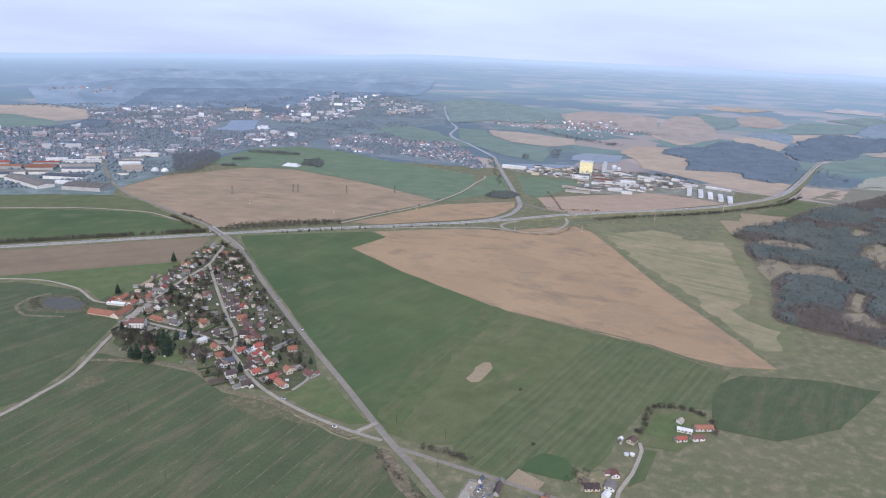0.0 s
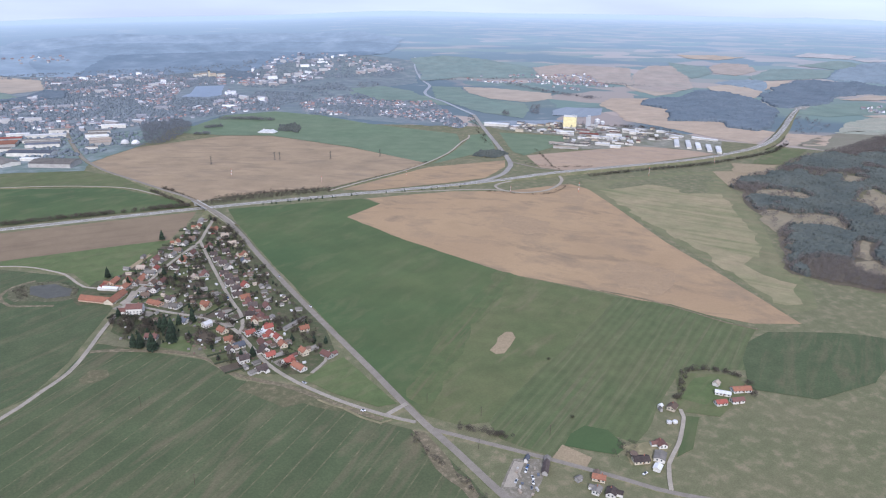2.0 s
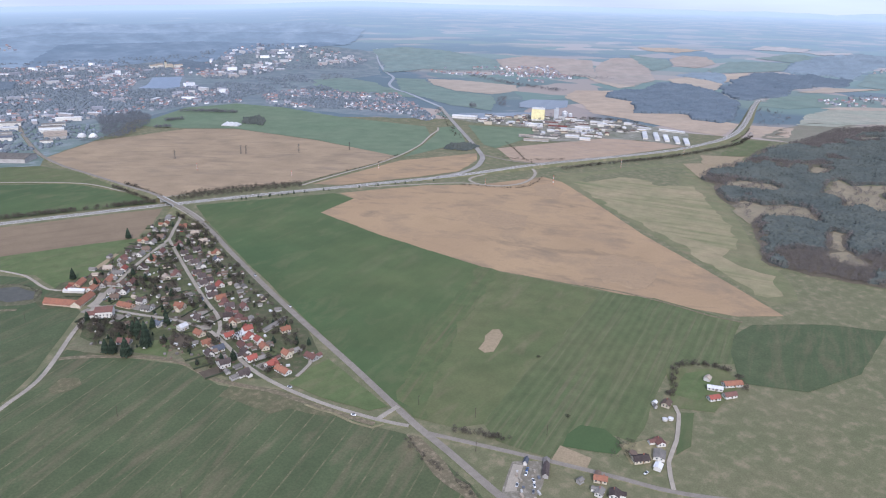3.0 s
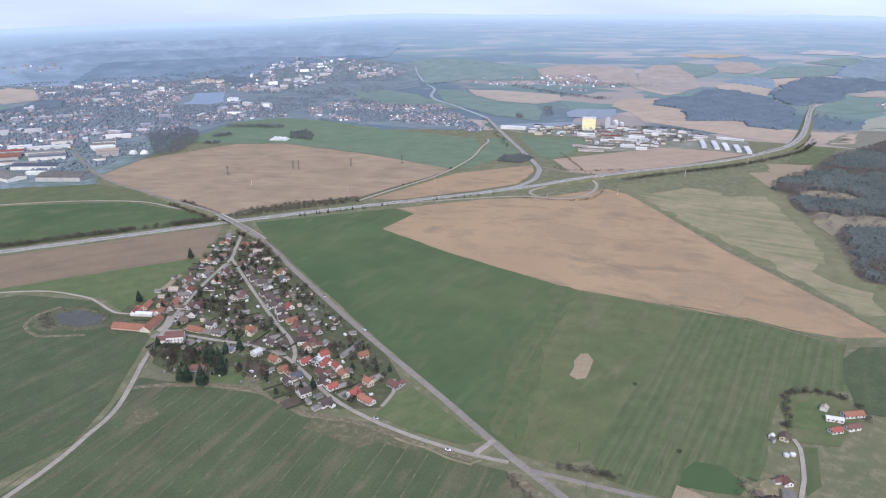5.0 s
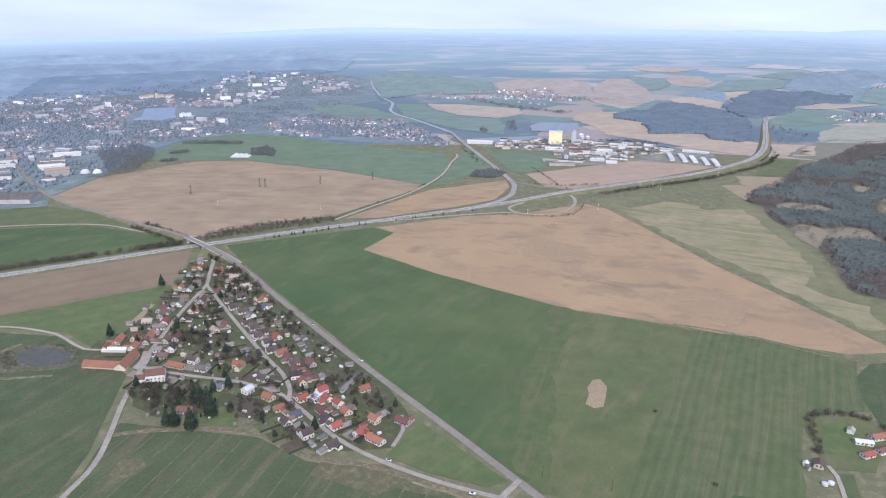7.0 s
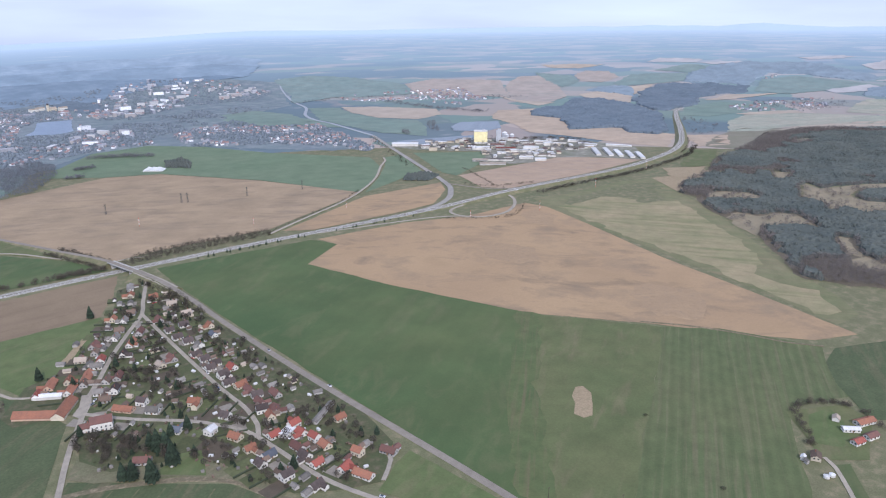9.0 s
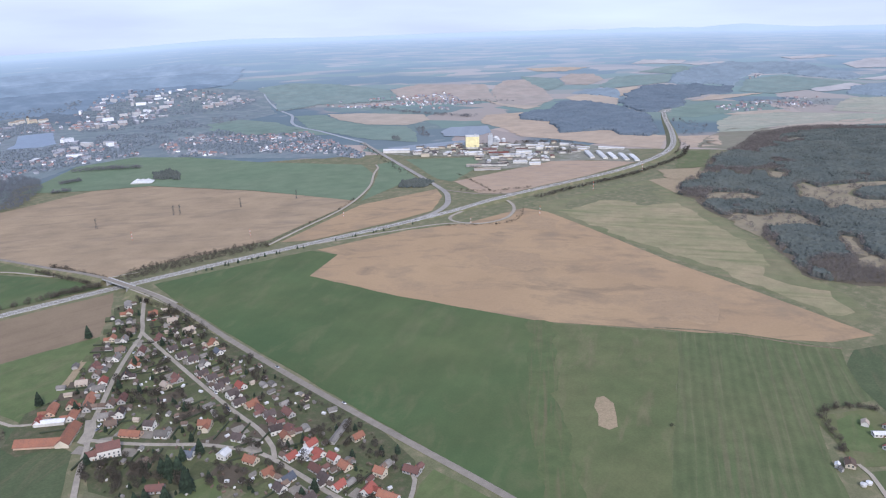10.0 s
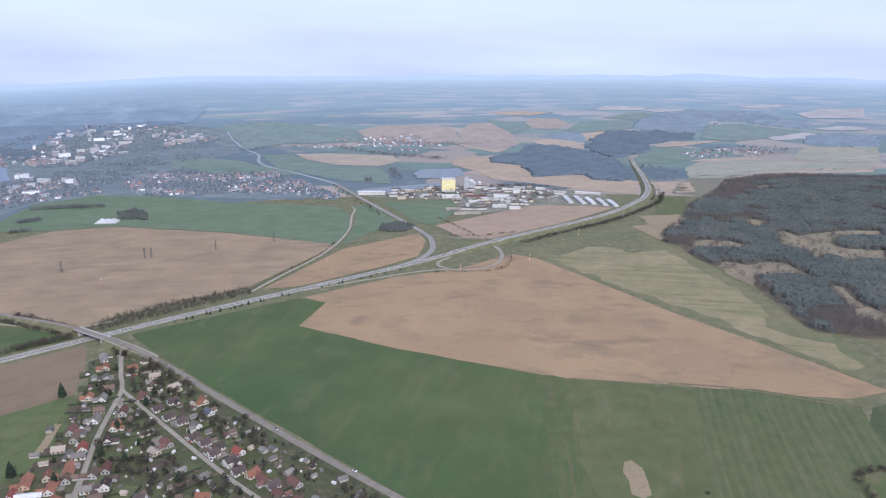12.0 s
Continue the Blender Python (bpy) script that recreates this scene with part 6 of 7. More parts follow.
WORKYARD = [(1060, 1720), (1110, 1830), (1200, 1780), (1330, 1720), (1470, 1560), (1480, 1440), (1330, 1420), (1160, 1400), (1070, 1440), (1160, 1590)]
KEPT = [tuple(float(v) for v in item.split(",")[:2]) for item in WORKS.split()] + [(1256, 1690), (1304, 1672), (1440, 1460), (1468, 1390)]
for x, y in sprinkle(WORKYARD, 26, rng, 0.5):
    if rng.random() < 0.3 or any(math.hypot(x - p, y - q) < 27 for p, q in KEPT):
        continue
    roof = rng.choice(("white", "white", "grey", "brown", "dark", "tan", "maroon"))
    hall(x, y, rng.choice((-42, 48)) + rng.uniform(-6, 6), round(rng.uniform(11, 24)), round(rng.uniform(8, 13)), rng.choice((4, 5, 7)), rng.choice(("white", "grey", "cream")), roof, "small works building with a %s roof" % roof, "workshop", "works buildings")

M_SOLAR = material("solar_glass", [(0.145, 0.170, 0.190), (0.168, 0.192, 0.212)], scales=(60, 10, 2), rough=0.25, gloss=0.5)


def solar_rows(poly, turn, gap):
    """Rows of tilted panels on low frames inside a plan polygon."""
    c, s = math.cos(radians(turn)), math.sin(radians(turn))
    cx, cy = sum(p[0] for p in poly) / len(poly), sum(p[1] for p in poly) / len(poly)
    for k in range(-14, 15):
        pts = [u for u in range(-160, 161, 6) if inside(cx + u * c - k * gap * s, cy + u * s + k * gap * c, poly)]
        if len(pts) < 3:
            continue
        a, b = min(pts), max(pts)
        x, y = cx + (a + b) / 2 * c - k * gap * s, cy + (a + b) / 2 * s + k * gap * c
        ob = new("solar_panel_row")
        ob.matrix_basis = Matrix.Translation((x, y, land(x, y) + 0.2)) @ Matrix.Rotation(radians(turn), 4, "Z")
        tagged(ob, "long row of blue-grey solar panels", "solar panel", "solar rows")
        under(ob, "panel", extruded([(-3.6, 1.0), (3.6, 2.6), (3.6, 2.75), (-3.6, 1.15)], (b - a) / 2, "panel", M_SOLAR))
        under(ob, "frame", extruded([(-0.1, 0), (0.1, 0), (0.1, 1.7), (-0.1, 1.7)], (b - a) / 2 - 1, "frame", M_SILO))


solar_rows([(1415, 1990), (1506, 2046), (1617, 1973), (1524, 1866), (1425, 1839), (1359, 1918)], -42, 9.0)
solar_rows([(1101, 1865), (1343, 1801), (1290, 1745), (1061, 1800)], -42, 9.0)

# ------------------------------------------------ the town
hall(-46, 1694, -28, 84, 50, 9, "grey", "grey", "wide grey factory hall at the edge of town")
for item in "-161,1777,-59,140,38,8,grey -150,1988,-8,64,26,7,orange -152,1960,-8,60,20,7,orange -89,1828,-25,92,34,8,blue -67,1925,-8,72,22,8,blue -67,1952,-8,74,20,8,grey 50,1990,-3,52,20,8,white 54,1940,-4,48,30,8,tan 52,1908,-4,46,24,7,tan 50,2030,-5,50,20,8,grey 60,2075,-5,52,16,7,grey -60,2060,-8,90,18,7,white -140,2040,-8,60,20,7,red -30,2120,-5,46,20,9,grey -205,1905,-10,60,24,8,grey -225,1990,-8,70,24,8,orange -240,1880,-10,70,30,8,blue 100,2150,-10,60,14,9,white -150,1900,-8,40,18,7,grey -70,1990,-8,80,14,7,grey -110,1870,-20,50,14,6,tan -250,2050,-8,60,24,8,red -120,2090,-6,50,16,8,white 30,1860,-5,26,12,5,grey -90,1765,-28,40,14,5,white -260,1950,-8,50,20,7,grey".split():
    x, y, turn, long, wide, high, roof = item.split(",")
    hall(float(x), float(y), float(turn), float(long), float(wide), float(high), "white" if roof in ("white", "blue", "grey") else "grey", roof, "factory hall with a %s roof by the town" % roof)


def dome_tank(x, y):
    ob = new("dome_tank")
    ob.matrix_basis = Matrix.Translation((x, y, land(x, y)))
    tagged(ob, "round white gas dome beside the factories", "tank", "gas domes")
    bm = bmesh.new()
    bmesh.ops.create_uvsphere(bm, u_segments=18, v_segments=10, radius=10)
    bmesh.ops.delete(bm, geom=[v for v in bm.verts if v.co.z < -0.1], context="VERTS")
    part("dome", bm, ROOFS["white"], ob)
    bm = bmesh.new()
    bmesh.ops.create_cone(bm, cap_ends=True, segments=18, radius1=10.3, radius2=10.3, depth=3, matrix=Matrix.Translation((0, 0, 0.5)))
    part("ring_wall", bm, M_CONCRETE, ob)


def garden_tank(x, y):
    ob = new("garden_tank")
    ob.matrix_basis = Matrix.Translation((x, y, land(x, y) + 0.4))
    tagged(ob, "round white tank on the farm meadow", "tank", "garden tanks")
    bm = bmesh.new()
    bmesh.ops.create_cone(bm, cap_ends=True, segments=16, radius1=2.3, radius2=2.3, depth=1.8, matrix=Matrix.Translation((0, 0, 0.9)))
    part("shell", bm, WALLS["white"], ob)
    bm = bmesh.new()
    bmesh.ops.create_cone(bm, cap_ends=True, segments=16, radius1=2.4, radius2=0.3, depth=0.7, matrix=Matrix.Translation((0, 0, 2.15)))
    part("lid", bm, ROOFS["white"], ob)


garden_tank(404.5, 438)
garden_tank(409.5, 436)


def power_pole(x, y):
    ob = new("power_pole")
    ob.matrix_basis = Matrix.Translation((x, y, land(x, y)))
    tagged(ob, "slim wooden power pole with one cross arm", "pole", "power poles")
    bm = bmesh.new()
    bmesh.ops.create_cone(bm, cap_ends=True, segments=8, radius1=0.2, radius2=0.13, depth=10, matrix=Matrix.Translation((0, 0, 5)))
    part("shaft", bm, M_BARK, ob)
    under(ob, "cross_arm", box_mesh("cross_arm", 2.2, 0.16, 0.16, M_BARK), (0, 0, 9.3))


for x, y in ((-57, 892), (22, 535), (-1, 665), (262, 520), (300, 470), (236, 480), (229, 560)):
    power_pole(x, y)
dome_tank(104, 1900)
dome_tank(126, 1886)


def marquee(x, y):
    """A white stretched tent: a wavy roof with three peaks over short side walls."""
    ob = new("festival_tent")
    ob.matrix_basis = Matrix.Translation((x, y, land(x, y) + 0.4)) @ Matrix.Rotation(radians(-38), 4, "Z") @ Matrix.Diagonal((0.82, 0.82, 0.82, 1))
    tagged(ob, "large white peaked tent in the field", "tent")
    bm, nx, ny = bmesh.new(), 16, 10
    grid = []
    for i in range(nx + 1):
        row = []
        for j in range(ny + 1):
            u, v = 56 * (i / nx - 0.5), 34 * (j / ny - 0.5)
            h = 3.0 + sum(a * math.exp(-math.hypot(u - p, v - q) / 8.0) for p, q, a in ((-14, 4, 8), (2, -3, 9), (16, 5, 8)))
            shrink = 1 - 0.1 * abs(math.sin(i * 1.2)) * (j in (0, ny))
            row.append(bm.verts.new((u, v * shrink, h if 0 < i < nx and 0 < j < ny else 2.4)))
        grid.append(row)
    for a, b in zip(grid, grid[1:]):
        for j in range(ny):
            bm.faces.new((a[j], b[j], b[j + 1], a[j + 1]))
    bmesh.ops.solidify(bm, geom=bm.faces[:], thickness=0.1)
    part("canopy", bm, material("white_fabric", [(0.80, 0.80, 0.79), (0.72, 0.72, 0.71)], scales=(12, 3, 0.5), grit=0.05), ob)
    under(ob, "wall", box_mesh("wall", 53, 29, 2.5, WALLS["white"]))


marquee(452, 1926)

# Town walls and roofs muted towards blue-grey: distance haze put into the colours.
M_TOWNWALL = palette("hazed_town_walls", [(0.34, 0.345, 0.36), (0.27, 0.275, 0.29), (0.72, 0.72, 0.73), (0.32, 0.30, 0.29), (0.24, 0.25, 0.28), (0.42, 0.41, 0.40)])
M_TOWNROOF = palette("hazed_town_roofs", [(0.235, 0.165, 0.155), (0.185, 0.152, 0.155), (0.165, 0.170, 0.19), (0.255, 0.165, 0.145), (0.25, 0.255, 0.275), (0.19, 0.155, 0.155), (0.20, 0.21, 0.235)])
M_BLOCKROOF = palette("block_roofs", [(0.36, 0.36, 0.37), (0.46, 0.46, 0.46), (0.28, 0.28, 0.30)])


def town(name, poly, spacing, sizes, flat, seed, label, keep=1.0, shun=()):
    """A quarter of the town: many separate houses in one mass of walls and one of roofs."""
    r = random.Random(seed)
    wv, wf, rv, rf = [], [], [], []
    for x, y in sprinkle(poly, spacing, r, 0.35):
        if r.random() > keep or noise.noise((x / 150, y / 150, 3.3)) < -0.14 or any(inside(x, y, s) for s in shun):
            continue
        L, W, H = r.uniform(*sizes[0]) / 2, r.uniform(*sizes[1]) / 2, r.uniform(*sizes[2])
        a = 0.6 * noise.noise((x / 240, y / 240, seed)) * 3 + (math.pi / 2 if r.random() < 0.4 else 0)
        c, s, z = math.cos(a), math.sin(a), land(x, y)

        def at(u, v, w):
            return (x + u * c - v * s, y + u * s + v * c, z + w)

        n, rise = len(wv), 0.0 if flat else W * r.uniform(0.6, 0.9)
        wv += [at(-L, -W, -2), at(L, -W, -2), at(L, W, -2), at(-L, W, -2), at(-L, -W, H), at(L, -W, H), at(L, W, H), at(-L, W, H), at(-L, 0, H + rise), at(L, 0, H + rise)]
        wf += [(n, n + 1, n + 5, n + 4), (n + 2, n + 3, n + 7, n + 6), (n + 1, n + 2, n + 6, n + 9, n + 5), (n + 3, n, n + 4, n + 8, n + 7)]
        n, e = len(rv), 0.5
        if flat:
            rv += [at(-L, -W, H), at(L, -W, H), at(L, W, H), at(-L, W, H), at(-L, -W, H + 0.8), at(L, -W, H + 0.8), at(L, W, H + 0.8), at(-L, W, H + 0.8)]
            rf += [(n + 4, n + 5, n + 6, n + 7), (n, n + 1, n + 5, n + 4), (n + 1, n + 2, n + 6, n + 5), (n + 2, n + 3, n + 7, n + 6), (n + 3, n, n + 4, n + 7)]
        else:
            rv += [at(-L - e, -W - e, H - 0.3), at(L + e, -W - e, H - 0.3), at(L + e, 0, H + rise + 0.3), at(-L - e, 0, H + rise + 0.3), at(L + e, W + e, H - 0.3), at(-L - e, W + e, H - 0.3)]
            rf += [(n, n + 1, n + 2, n + 3), (n + 3, n + 2, n + 4, n + 5)]
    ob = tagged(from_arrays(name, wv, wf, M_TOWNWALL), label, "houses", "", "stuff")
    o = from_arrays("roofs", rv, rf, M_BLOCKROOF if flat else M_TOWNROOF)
    o.parent = ob
    return ob


LAKE = [(340, 2760), (400, 2980), (480, 3130), (610, 3130), (560, 2900), (530, 2750), (461, 2720)]
TOWNLAND = [(-460, 2060), (230, 2080), (420, 2290), (660, 2230), (760, 2060), (890, 1880), (1000, 1830), (1080, 2130), (1060, 2300), (960, 2550), (1090, 2790), (1400, 2960), (1500, 3200), (1840, 3260), (1330, 3800), (900, 3850), (600, 3640), (-460, 3640)]
# Ground of the outskirts is blued, with haze painted into it.
field("field", TOWNLAND, material("hazed_outskirts", [(0.142, 0.174, 0.174), (0.126, 0.152, 0.164), (0.184, 0.194, 0.194)], scales=(120, 45, 5), spread=0.35, grit=0.08), lift=0.1, ragged=8, label="wooded gardens and meadows round the town", drape=True)
TOWN = [(-420, 2080), (-150, 2080), (20, 2100), (120, 2130), (240, 2220), (420, 2300), (600, 2330), (660, 2560), (540, 2740), (600, 3120), (660, 3380), (450, 3600), (-450, 3500)]
ESTATE = [(697, 2437), (650, 2215), (723, 2161), (836, 2091), (930, 1955), (955, 1800), (1002, 1831), (1094, 2130), (1150, 2340), (997, 2447), (893, 2570), (773, 2560)]
FLATS = [(766, 3464), (960, 3760), (1180, 3800), (1417, 3690), (1500, 3300), (1339, 3206), (1065, 3238), (752, 2990), (660, 3010)]
# Streets and gardens carry the same blue haze in their base colour.
field("field", TOWN, material("hazed_town_ground", [(0.165, 0.188, 0.196), (0.146, 0.174, 0.174), (0.192, 0.200, 0.210)], scales=(90, 24, 5), grit=0.1), lift=0.3, ragged=6, label="streets and gardens of the town", drape=True)
field("field", ESTATE, MATS["hazed_town_ground"], lift=0.32, ragged=6, label="streets and gardens of the estate", drape=True)
UPLAND = [(-460, 2900), (-288, 2848), (-204, 2863), (-131, 2880), (10, 2950), (20, 3060), (-50, 3130), (-60, 3520), (-460, 3620)]
field("field", [(-460, 3600), (-221, 3630), (-69, 3497), (-55, 3150), (-165, 3060), (-328, 3320), (-460, 3330)], M_HAZED_SOIL, lift=1.0, ragged=6, label="brown field above the town", drape=True)
field("field", [(-460, 3310), (-326, 3300), (-164, 3040), (-131, 2900), (-204, 2863), (-460, 2850)], M_HAZED_GREEN, lift=1.1, ragged=6, label="green slope above the town", drape=True)
canopy("far_wood", "wood along the town's upper edge, blued by haze", [(-213, 2882), (-131, 2900), (-55, 3113), (16, 3039), (2, 2836), (-125, 2800), (-195, 2790)], 9.0, 9, M_HAZED_WOOD, 51, 12.0)
town("town_houses", TOWN, 19, ((6, 12), (5.5, 8), (3.5, 6)), False, 61, "close-packed town houses with red and grey roofs", 0.38, (LAKE, UPLAND))
town("town_blocks", TOWN, 70, ((16, 42), (9, 14), (6, 13)), True, 62, "pale flat-roofed town blocks", 0.35, (LAKE, UPLAND))
town("estate_houses", ESTATE, 17, ((7, 11), (6, 8.5), (3.5, 5.5)), False, 63, "red-roofed houses of a suburban estate", 0.46)
town("flats", FLATS, 48, ((22, 46), (10, 12), (7, 15)), True, 64, "pale slab blocks of flats on the hill", 0.55)
town("hill_houses", FLATS, 34, ((9, 15), (8, 11), (4, 7)), False, 65, "small houses among the flats", 0.38)
town("hamlet_houses", [(1656, 3008), (1775, 3058), (2022, 2955), (2250, 2852), (2153, 2575), (1892, 2438), (1847, 2742), (1689, 2853)], 25, ((9, 14), (8, 10), (4, 6)), False, 66, "pale houses of the middle hamlet", 0.75)
town("hamlet_houses", [(2498, 1648), (2646, 1650), (2825, 1619), (3019, 1565), (3066, 1470), (2888, 1340), (2688, 1347), (2600, 1413), (2503, 1494), (2434, 1567)], 26, ((9, 14), (8, 10), (4, 6)), False, 67, "red-roofed houses of the far hamlet", 0.45)
town("hamlet_houses", [(3220, 1885), (3347, 1866), (3363, 1792), (3263, 1825)], 28, ((9, 14), (8, 10), (4, 6)), False, 70, "pale houses strung along the far slope", 0.5)
town("hamlet_houses", [(-260, 4000), (-40, 4050), (120, 3980), (60, 3860), (-200, 3880)], 34, ((9, 14), (8, 10), (4, 6)), False, 68, "scattered houses on the far hillside", 0.4)
town("hamlet_houses", [(604, 3347), (640, 3080), (735, 3051), (830, 3336), (654, 3466)], 26, ((8, 20), (7, 12), (4, 9)), False, 69, "houses between the lake and the flats", 0.5)
# Trees among the houses, lightened and blued by haze put into the colour.
for poly, seed, gap, bite in ((TOWN, 71, 13, -0.35), (ESTATE, 72, 13, -0.3), (FLATS, 73, 18, -0.2), ([(560, 2400), (800, 2560), (1010, 2470), (1000, 2700), (1060, 3000), (1000, 3150), (760, 2990), (600, 2760)], 74, 15, 0.0), ([(-450, 3500), (450, 3600), (760, 3460), (900, 3760), (600, 3700), (-450, 3640)], 75, 17, -0.1), ([(-460, 1690), (-150, 1690), (100, 1840), (190, 1960), (230, 2080), (-460, 2080)], 76, 16, -0.05)):
    places = [p for p in sprinkle(poly, gap, rng, 0.8) if not inside(*p, LAKE) and not inside(*p, UPLAND) and (noise.noise((p[0] / 150, p[1] / 150, 3.3)) < -0.10 or noise.noise((p[0] / 90, p[1] / 90, seed)) > bite + 0.15)]
    stand("town_trees", "leafless trees between the town houses", places, CLUMPS, material("hazed_town_twigs", [(0.124, 0.148, 0.168), (0.142, 0.164, 0.182)], scales=(40, 9, 4), island=0.18), (6, 11), (0.5, 0.8), seed, soft_look=True)


def church(x, y):
    ob = house(x, y, 20, 30, 13, 11, 6, "cream", "tan", "cream church with a tan roof above the lake", name="church", chimney=False, windows=True, group="", category="church")
    under(ob, "tower", box_mesh("tower", 7, 7, 26, WALLS["cream"]), (-18, 0, 0))
    bm = bmesh.new()
    bmesh.ops.create_cone(bm, cap_ends=True, segments=4, radius1=5.4, radius2=0.2, depth=9, matrix=Matrix.Translation((-18, 0, 30.5)) @ Matrix.Rotation(math.pi / 4, 4, "Z"))
    part("spire", bm, ROOFS["dark"], ob)


church(612, 3440)
for x, y in ((575, 3470), (548, 3450), (650, 3440)):
    house(x, y, 15, 34, 13, 11, 4, "white", "tan", "large pale castle wing with a tan roof", name="castle_wing", chimney=False, windows=True, group="", category="building")

# ------------------------------------------------ bridge, masts, cars
def overpass():
    ob = new("overpass")
    ob.matrix_basis = Matrix.Translation((160, 1246, 0)) @ Matrix.Rotation(math.atan2(-80, 18), 4, "Z")
    tagged(ob, "concrete overpass carrying the country road over the motorway", "bridge")
    under(ob, "deck", box_mesh("deck", 60, 9.4, 0.9, M_CONCRETE), (0, 0, 6.6))
    under(ob, "carriageway", box_mesh("carriageway", 61, 7.0, 0.12, M_ASPHALT), (0, 0, 7.5))
    for v in (-4.8, 4.8):
        under(ob, "parapet", box_mesh("parapet", 60, 0.3, 1.0, M_CONCRETE), (0, v, 7.5))
    for u in (-22, 22):
        under(ob, "pier", box_mesh("pier", 1.2, 8, 6.6, M_CONCRETE), (u, 0, 0))


overpass()
M_STEEL = material("galvanised_steel", [(0.12, 0.115, 0.105), (0.09, 0.085, 0.08)], scales=(5, 1, 0.2), rough=0.6, metal=0.3)
M_RED = material("signal_red", [(0.50, 0.13, 0.08)], rough=0.5)


def beam(bm, a, b, r):
    a, b = Vector(a), Vector(b)
    m = Matrix.Translation((a + b) / 2) @ (b - a).to_track_quat("Z", "Y").to_matrix().to_4x4()
    bmesh.ops.create_cone(bm, cap_ends=True, segments=4, radius1=r, radius2=r, depth=(b - a).length, matrix=m)


def pylon(x, y, high, turn):
    """A lattice power pylon: two braced legs and cross arms."""
    ob = new("pylon")
    ob.matrix_basis = Matrix.Translation((x, y, land(x, y))) @ Matrix.Rotation(turn, 4, "Z")
    tagged(ob, "dark steel lattice power pylon in the field", "pylon", "power pylons")
    for sx in (-1, 1):
        bm = bmesh.new()
        for sy in (-1, 1):
            beam(bm, (sx * 1.2, sy * 0.9, 0), (sx * 0.5, sy * 0.3, high), 0.16)
        for k in range(6):
            z0, z1 = high * k / 6, high * (k + 1) / 6
            beam(bm, (sx * (1.2 - 0.7 * k / 6), -0.7, z0), (sx * (1.08 - 0.7 * k / 6), 0.7, z1), 0.09)
        part("leg", bm, M_STEEL, ob)
    for z, w in ((high, 2.6), (high * 0.84, 3.2)):
        bm = bmesh.new()
        beam(bm, (-w, 0, z), (w, 0, z), 0.25)
        part("cross_arm", bm, M_STEEL, ob)


for x, y in ((240, 1578), (372, 1572), (382, 1568), (486, 1537), (595, 1517)):
    pylon(x, y, 18, 0.3)


def marker_mast(x, y, high):
    ob = new("marker_mast")
    ob.matrix_basis = Matrix.Translation((x, y, land(x, y)))
    tagged(ob, "slim mast banded in red and white", "mast", "marker masts")
    for k in range(5):
        bm = bmesh.new()
        bmesh.ops.create_cone(bm, cap_ends=True, segments=8, radius1=0.32, radius2=0.28, depth=high / 5, matrix=Matrix.Translation((0, 0, high * (k + 0.5) / 5)))
        part("band", bm, M_MARK if k % 2 else M_RED, ob)


for x, y, h in ((255, 1457, 15), (397, 1336, 12), (569, 1322, 12), (810, 1082, 18), (1026, 1127, 18), (1250, 1159, 16), (690, 1130, 12)):
    marker_mast(x, y, h)


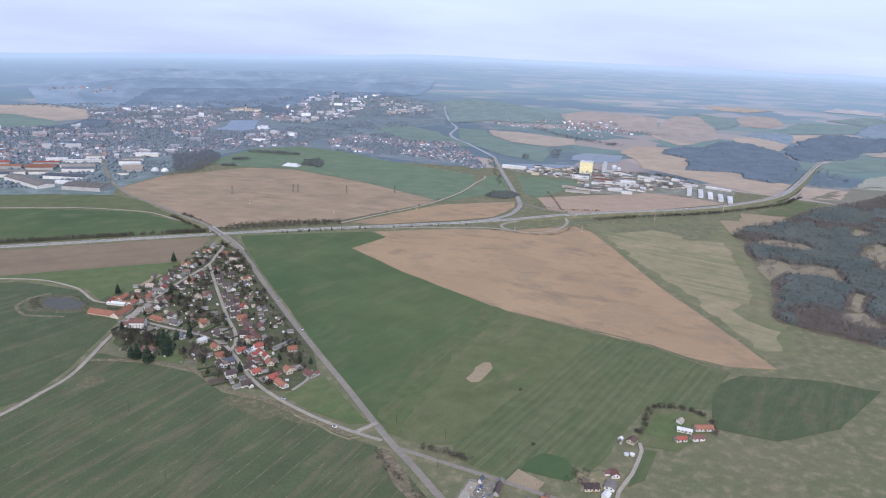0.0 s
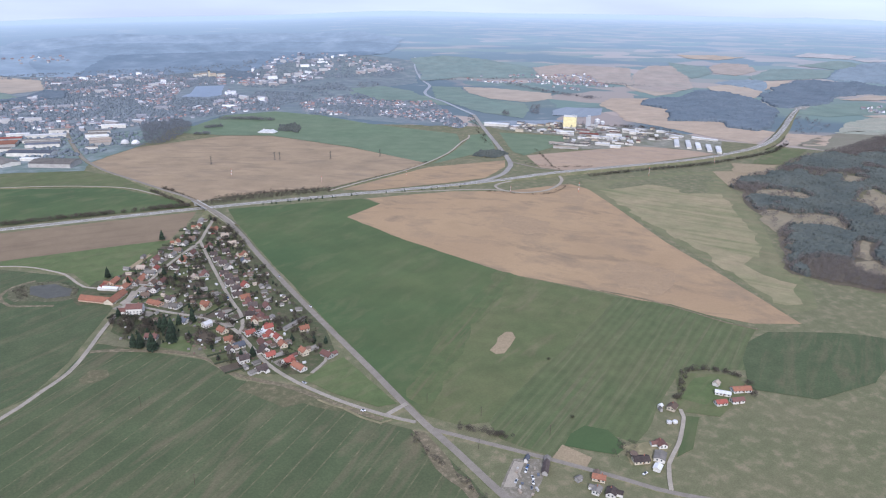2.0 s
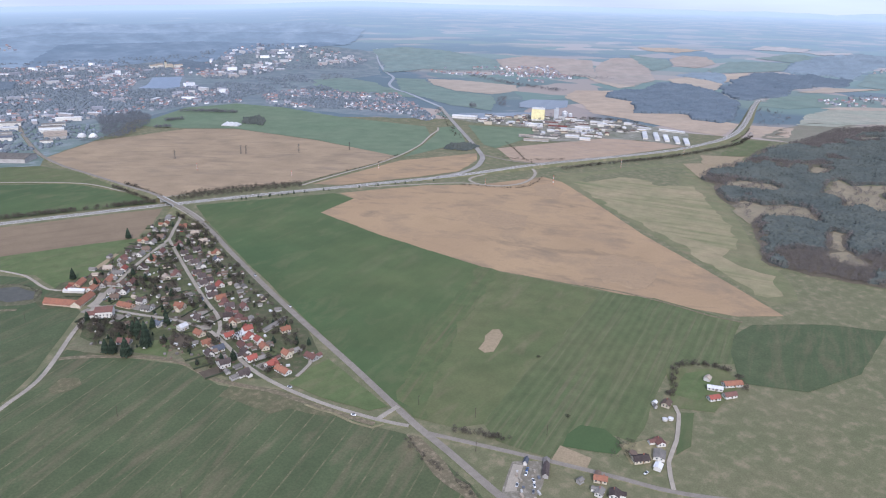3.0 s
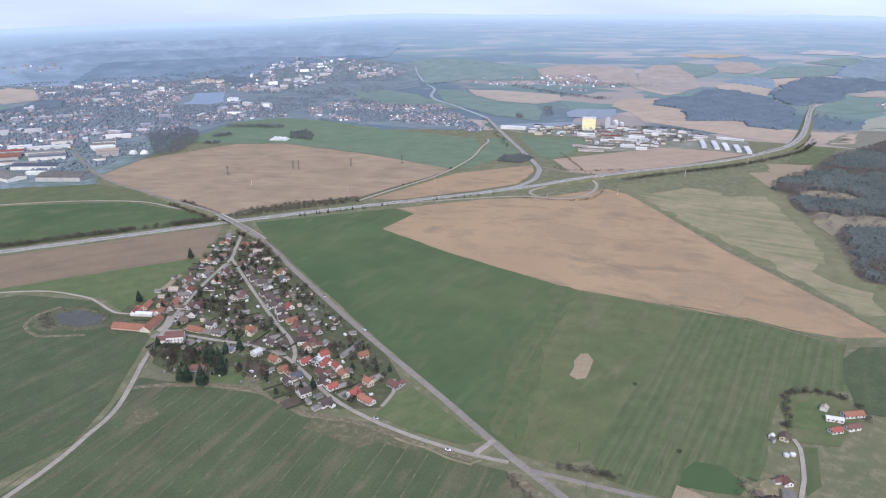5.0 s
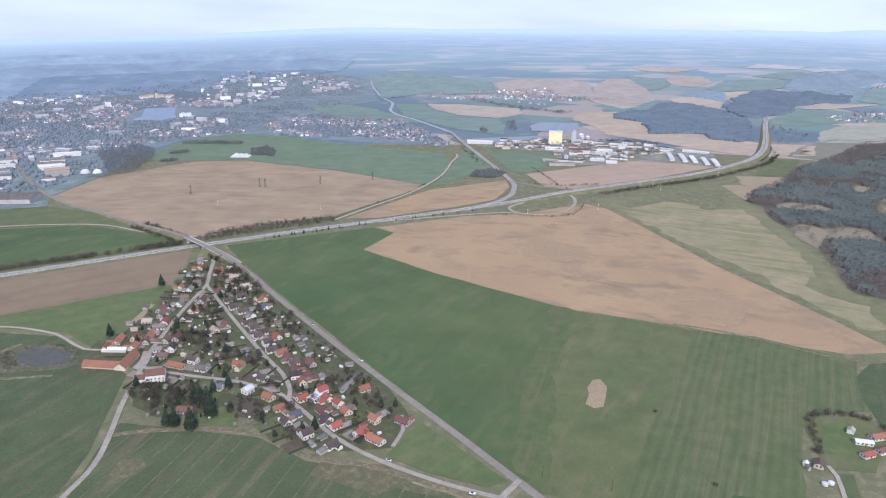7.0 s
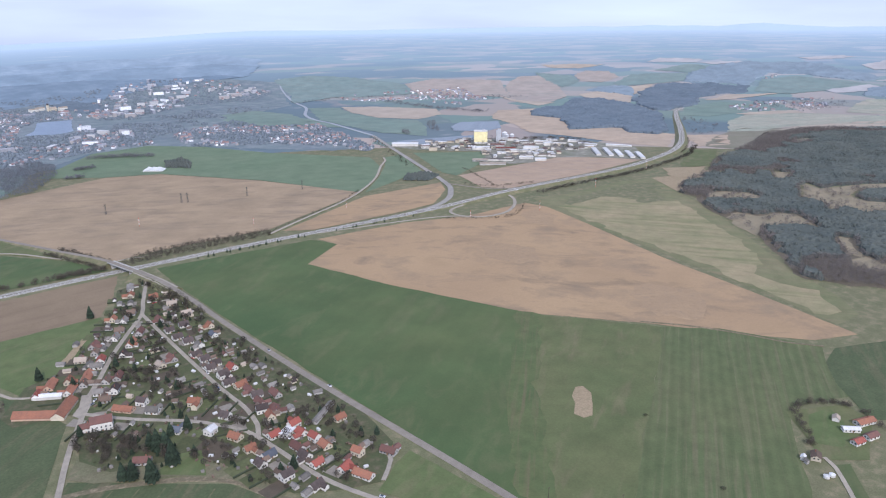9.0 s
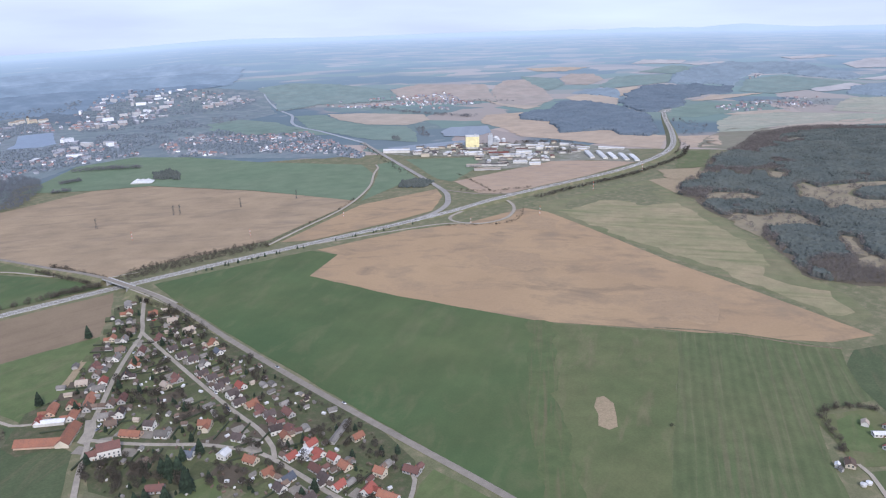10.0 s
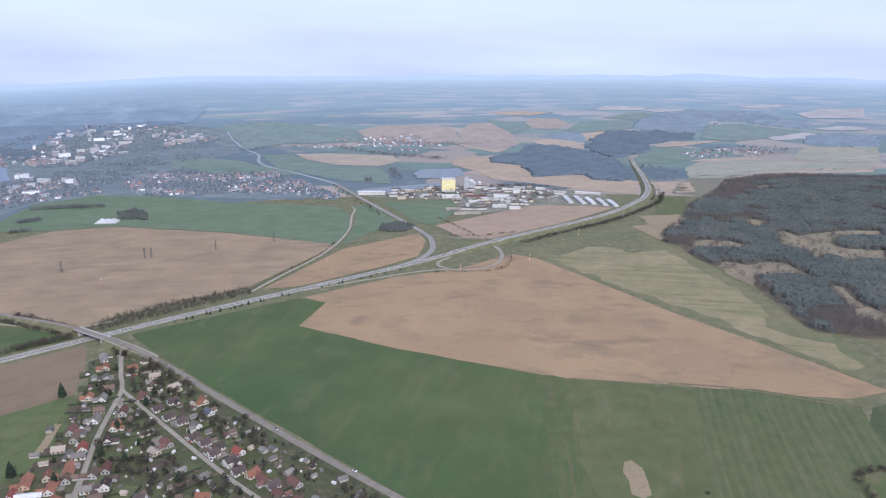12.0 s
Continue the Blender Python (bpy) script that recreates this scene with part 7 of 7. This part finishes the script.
def car(x, y, turn, paint, label, long=4.4, high=1.5, lift=0.55):
    ob = new("car" if long < 7 else "truck")
    ob.matrix_basis = Matrix.Translation((x, y, land(x, y) + lift)) @ Matrix.Rotation(radians(turn), 4, "Z")
    tagged(ob, label, "car" if long < 7 else "truck", "parked and passing cars")
    h = long / 2
    body = material("paint_" + paint, [{"white": (0.75, 0.75, 0.75), "red": (0.4, 0.04, 0.03), "blue": (0.05, 0.12, 0.3), "grey": (0.2, 0.2, 0.21), "silver": (0.5, 0.51, 0.52)}[paint]], rough=0.3, gloss=0.5)
    w = 0.9 if long < 7 else 1.25
    key = extruded([(-w, 0.35), (w, 0.35), (w, high * 0.62), (w * 0.95, high * 0.66), (-w * 0.95, high * 0.66), (-w, high * 0.62)], h, "body", body)
    under(ob, "body", key)
    cab = (extruded([(-w * 0.92, high * 0.66), (w * 0.92, high * 0.66), (w * 0.75, high), (-w * 0.75, high)], h * (0.52 if long < 7 else 0.96), "cabin", M_GLASS if long < 7 else body))
    under(ob, "cabin", cab, (-h * 0.08, 0, 0))
    for sx in (-0.6, 0.62):
        for sy in (-1, 1):
            bm = bmesh.new()
            bmesh.ops.create_cone(bm, cap_ends=True, segments=12, radius1=0.34, radius2=0.34, depth=0.22, matrix=Matrix.Translation((sx * h, sy * w * 0.95, 0.34)) @ Matrix.Rotation(math.pi / 2, 4, "X"))
            part("wheel", bm, ROOFS["dark"], ob)


for x, y, turn, paint, label in ((199, 801, -88, "white", "white car on the country road"), (192, 905, -88, "silver", "silver car on the country road"), (878, 1200, 0, "white", "white car on the motorway"), (172, 572, -40, "white", "white van on the village lane"), (640, 1213, 0, "grey", "grey car on the motorway"), (96, 755, 40, "blue", "blue car parked by a house"), (119, 868, 88, "blue", "blue car parked on the street"), (118, 862, 80, "white", "white car parked on the street"), (45, 952, 50, "silver", "silver car parked on the village square"), (26, 918, 45, "white", "white car parked on the village square"), (22, 912, 30, "grey", "grey car parked on the village square"), (101, 1040, 55, "white", "white car parked by a garden"), (150, 1108, 10, "red", "red car in a drive"), (140, 640, -60, "silver", "silver car on the lane"), (176, 690, 60, "grey", "grey car in the last drive"), (128, 750, 30, "white", "white van in the shop yard"), (132, 748, 20, "red", "red car in the shop yard"), (118, 720, 80, "white", "white car parked on the lane"), (126, 940, 90, "red", "red car parked on the street"), (124, 900, 85, "white", "white car parked on the street"), (258, 442, 40, "blue", "blue van parked in the yard"), (254, 438, 40, "white", "white van parked in the yard"), (254, 429, 70, "white", "white trailer parked in the yard"), (251, 424, 60, "white", "white car parked in the yard"), (246, 419, 50, "grey", "grey car parked in the yard"), (240, 431, 40, "silver", "silver trailer parked in the yard"), (336, 394, 10, "white", "white car parked by the hall"), (1180, 1197, 0, "white", "white car on the motorway")):
    car(x, y, turn, paint, label, lift=4.8 if 800 < x < 1190 and y > 1150 else 0.95 if y > 1150 else 0.55)
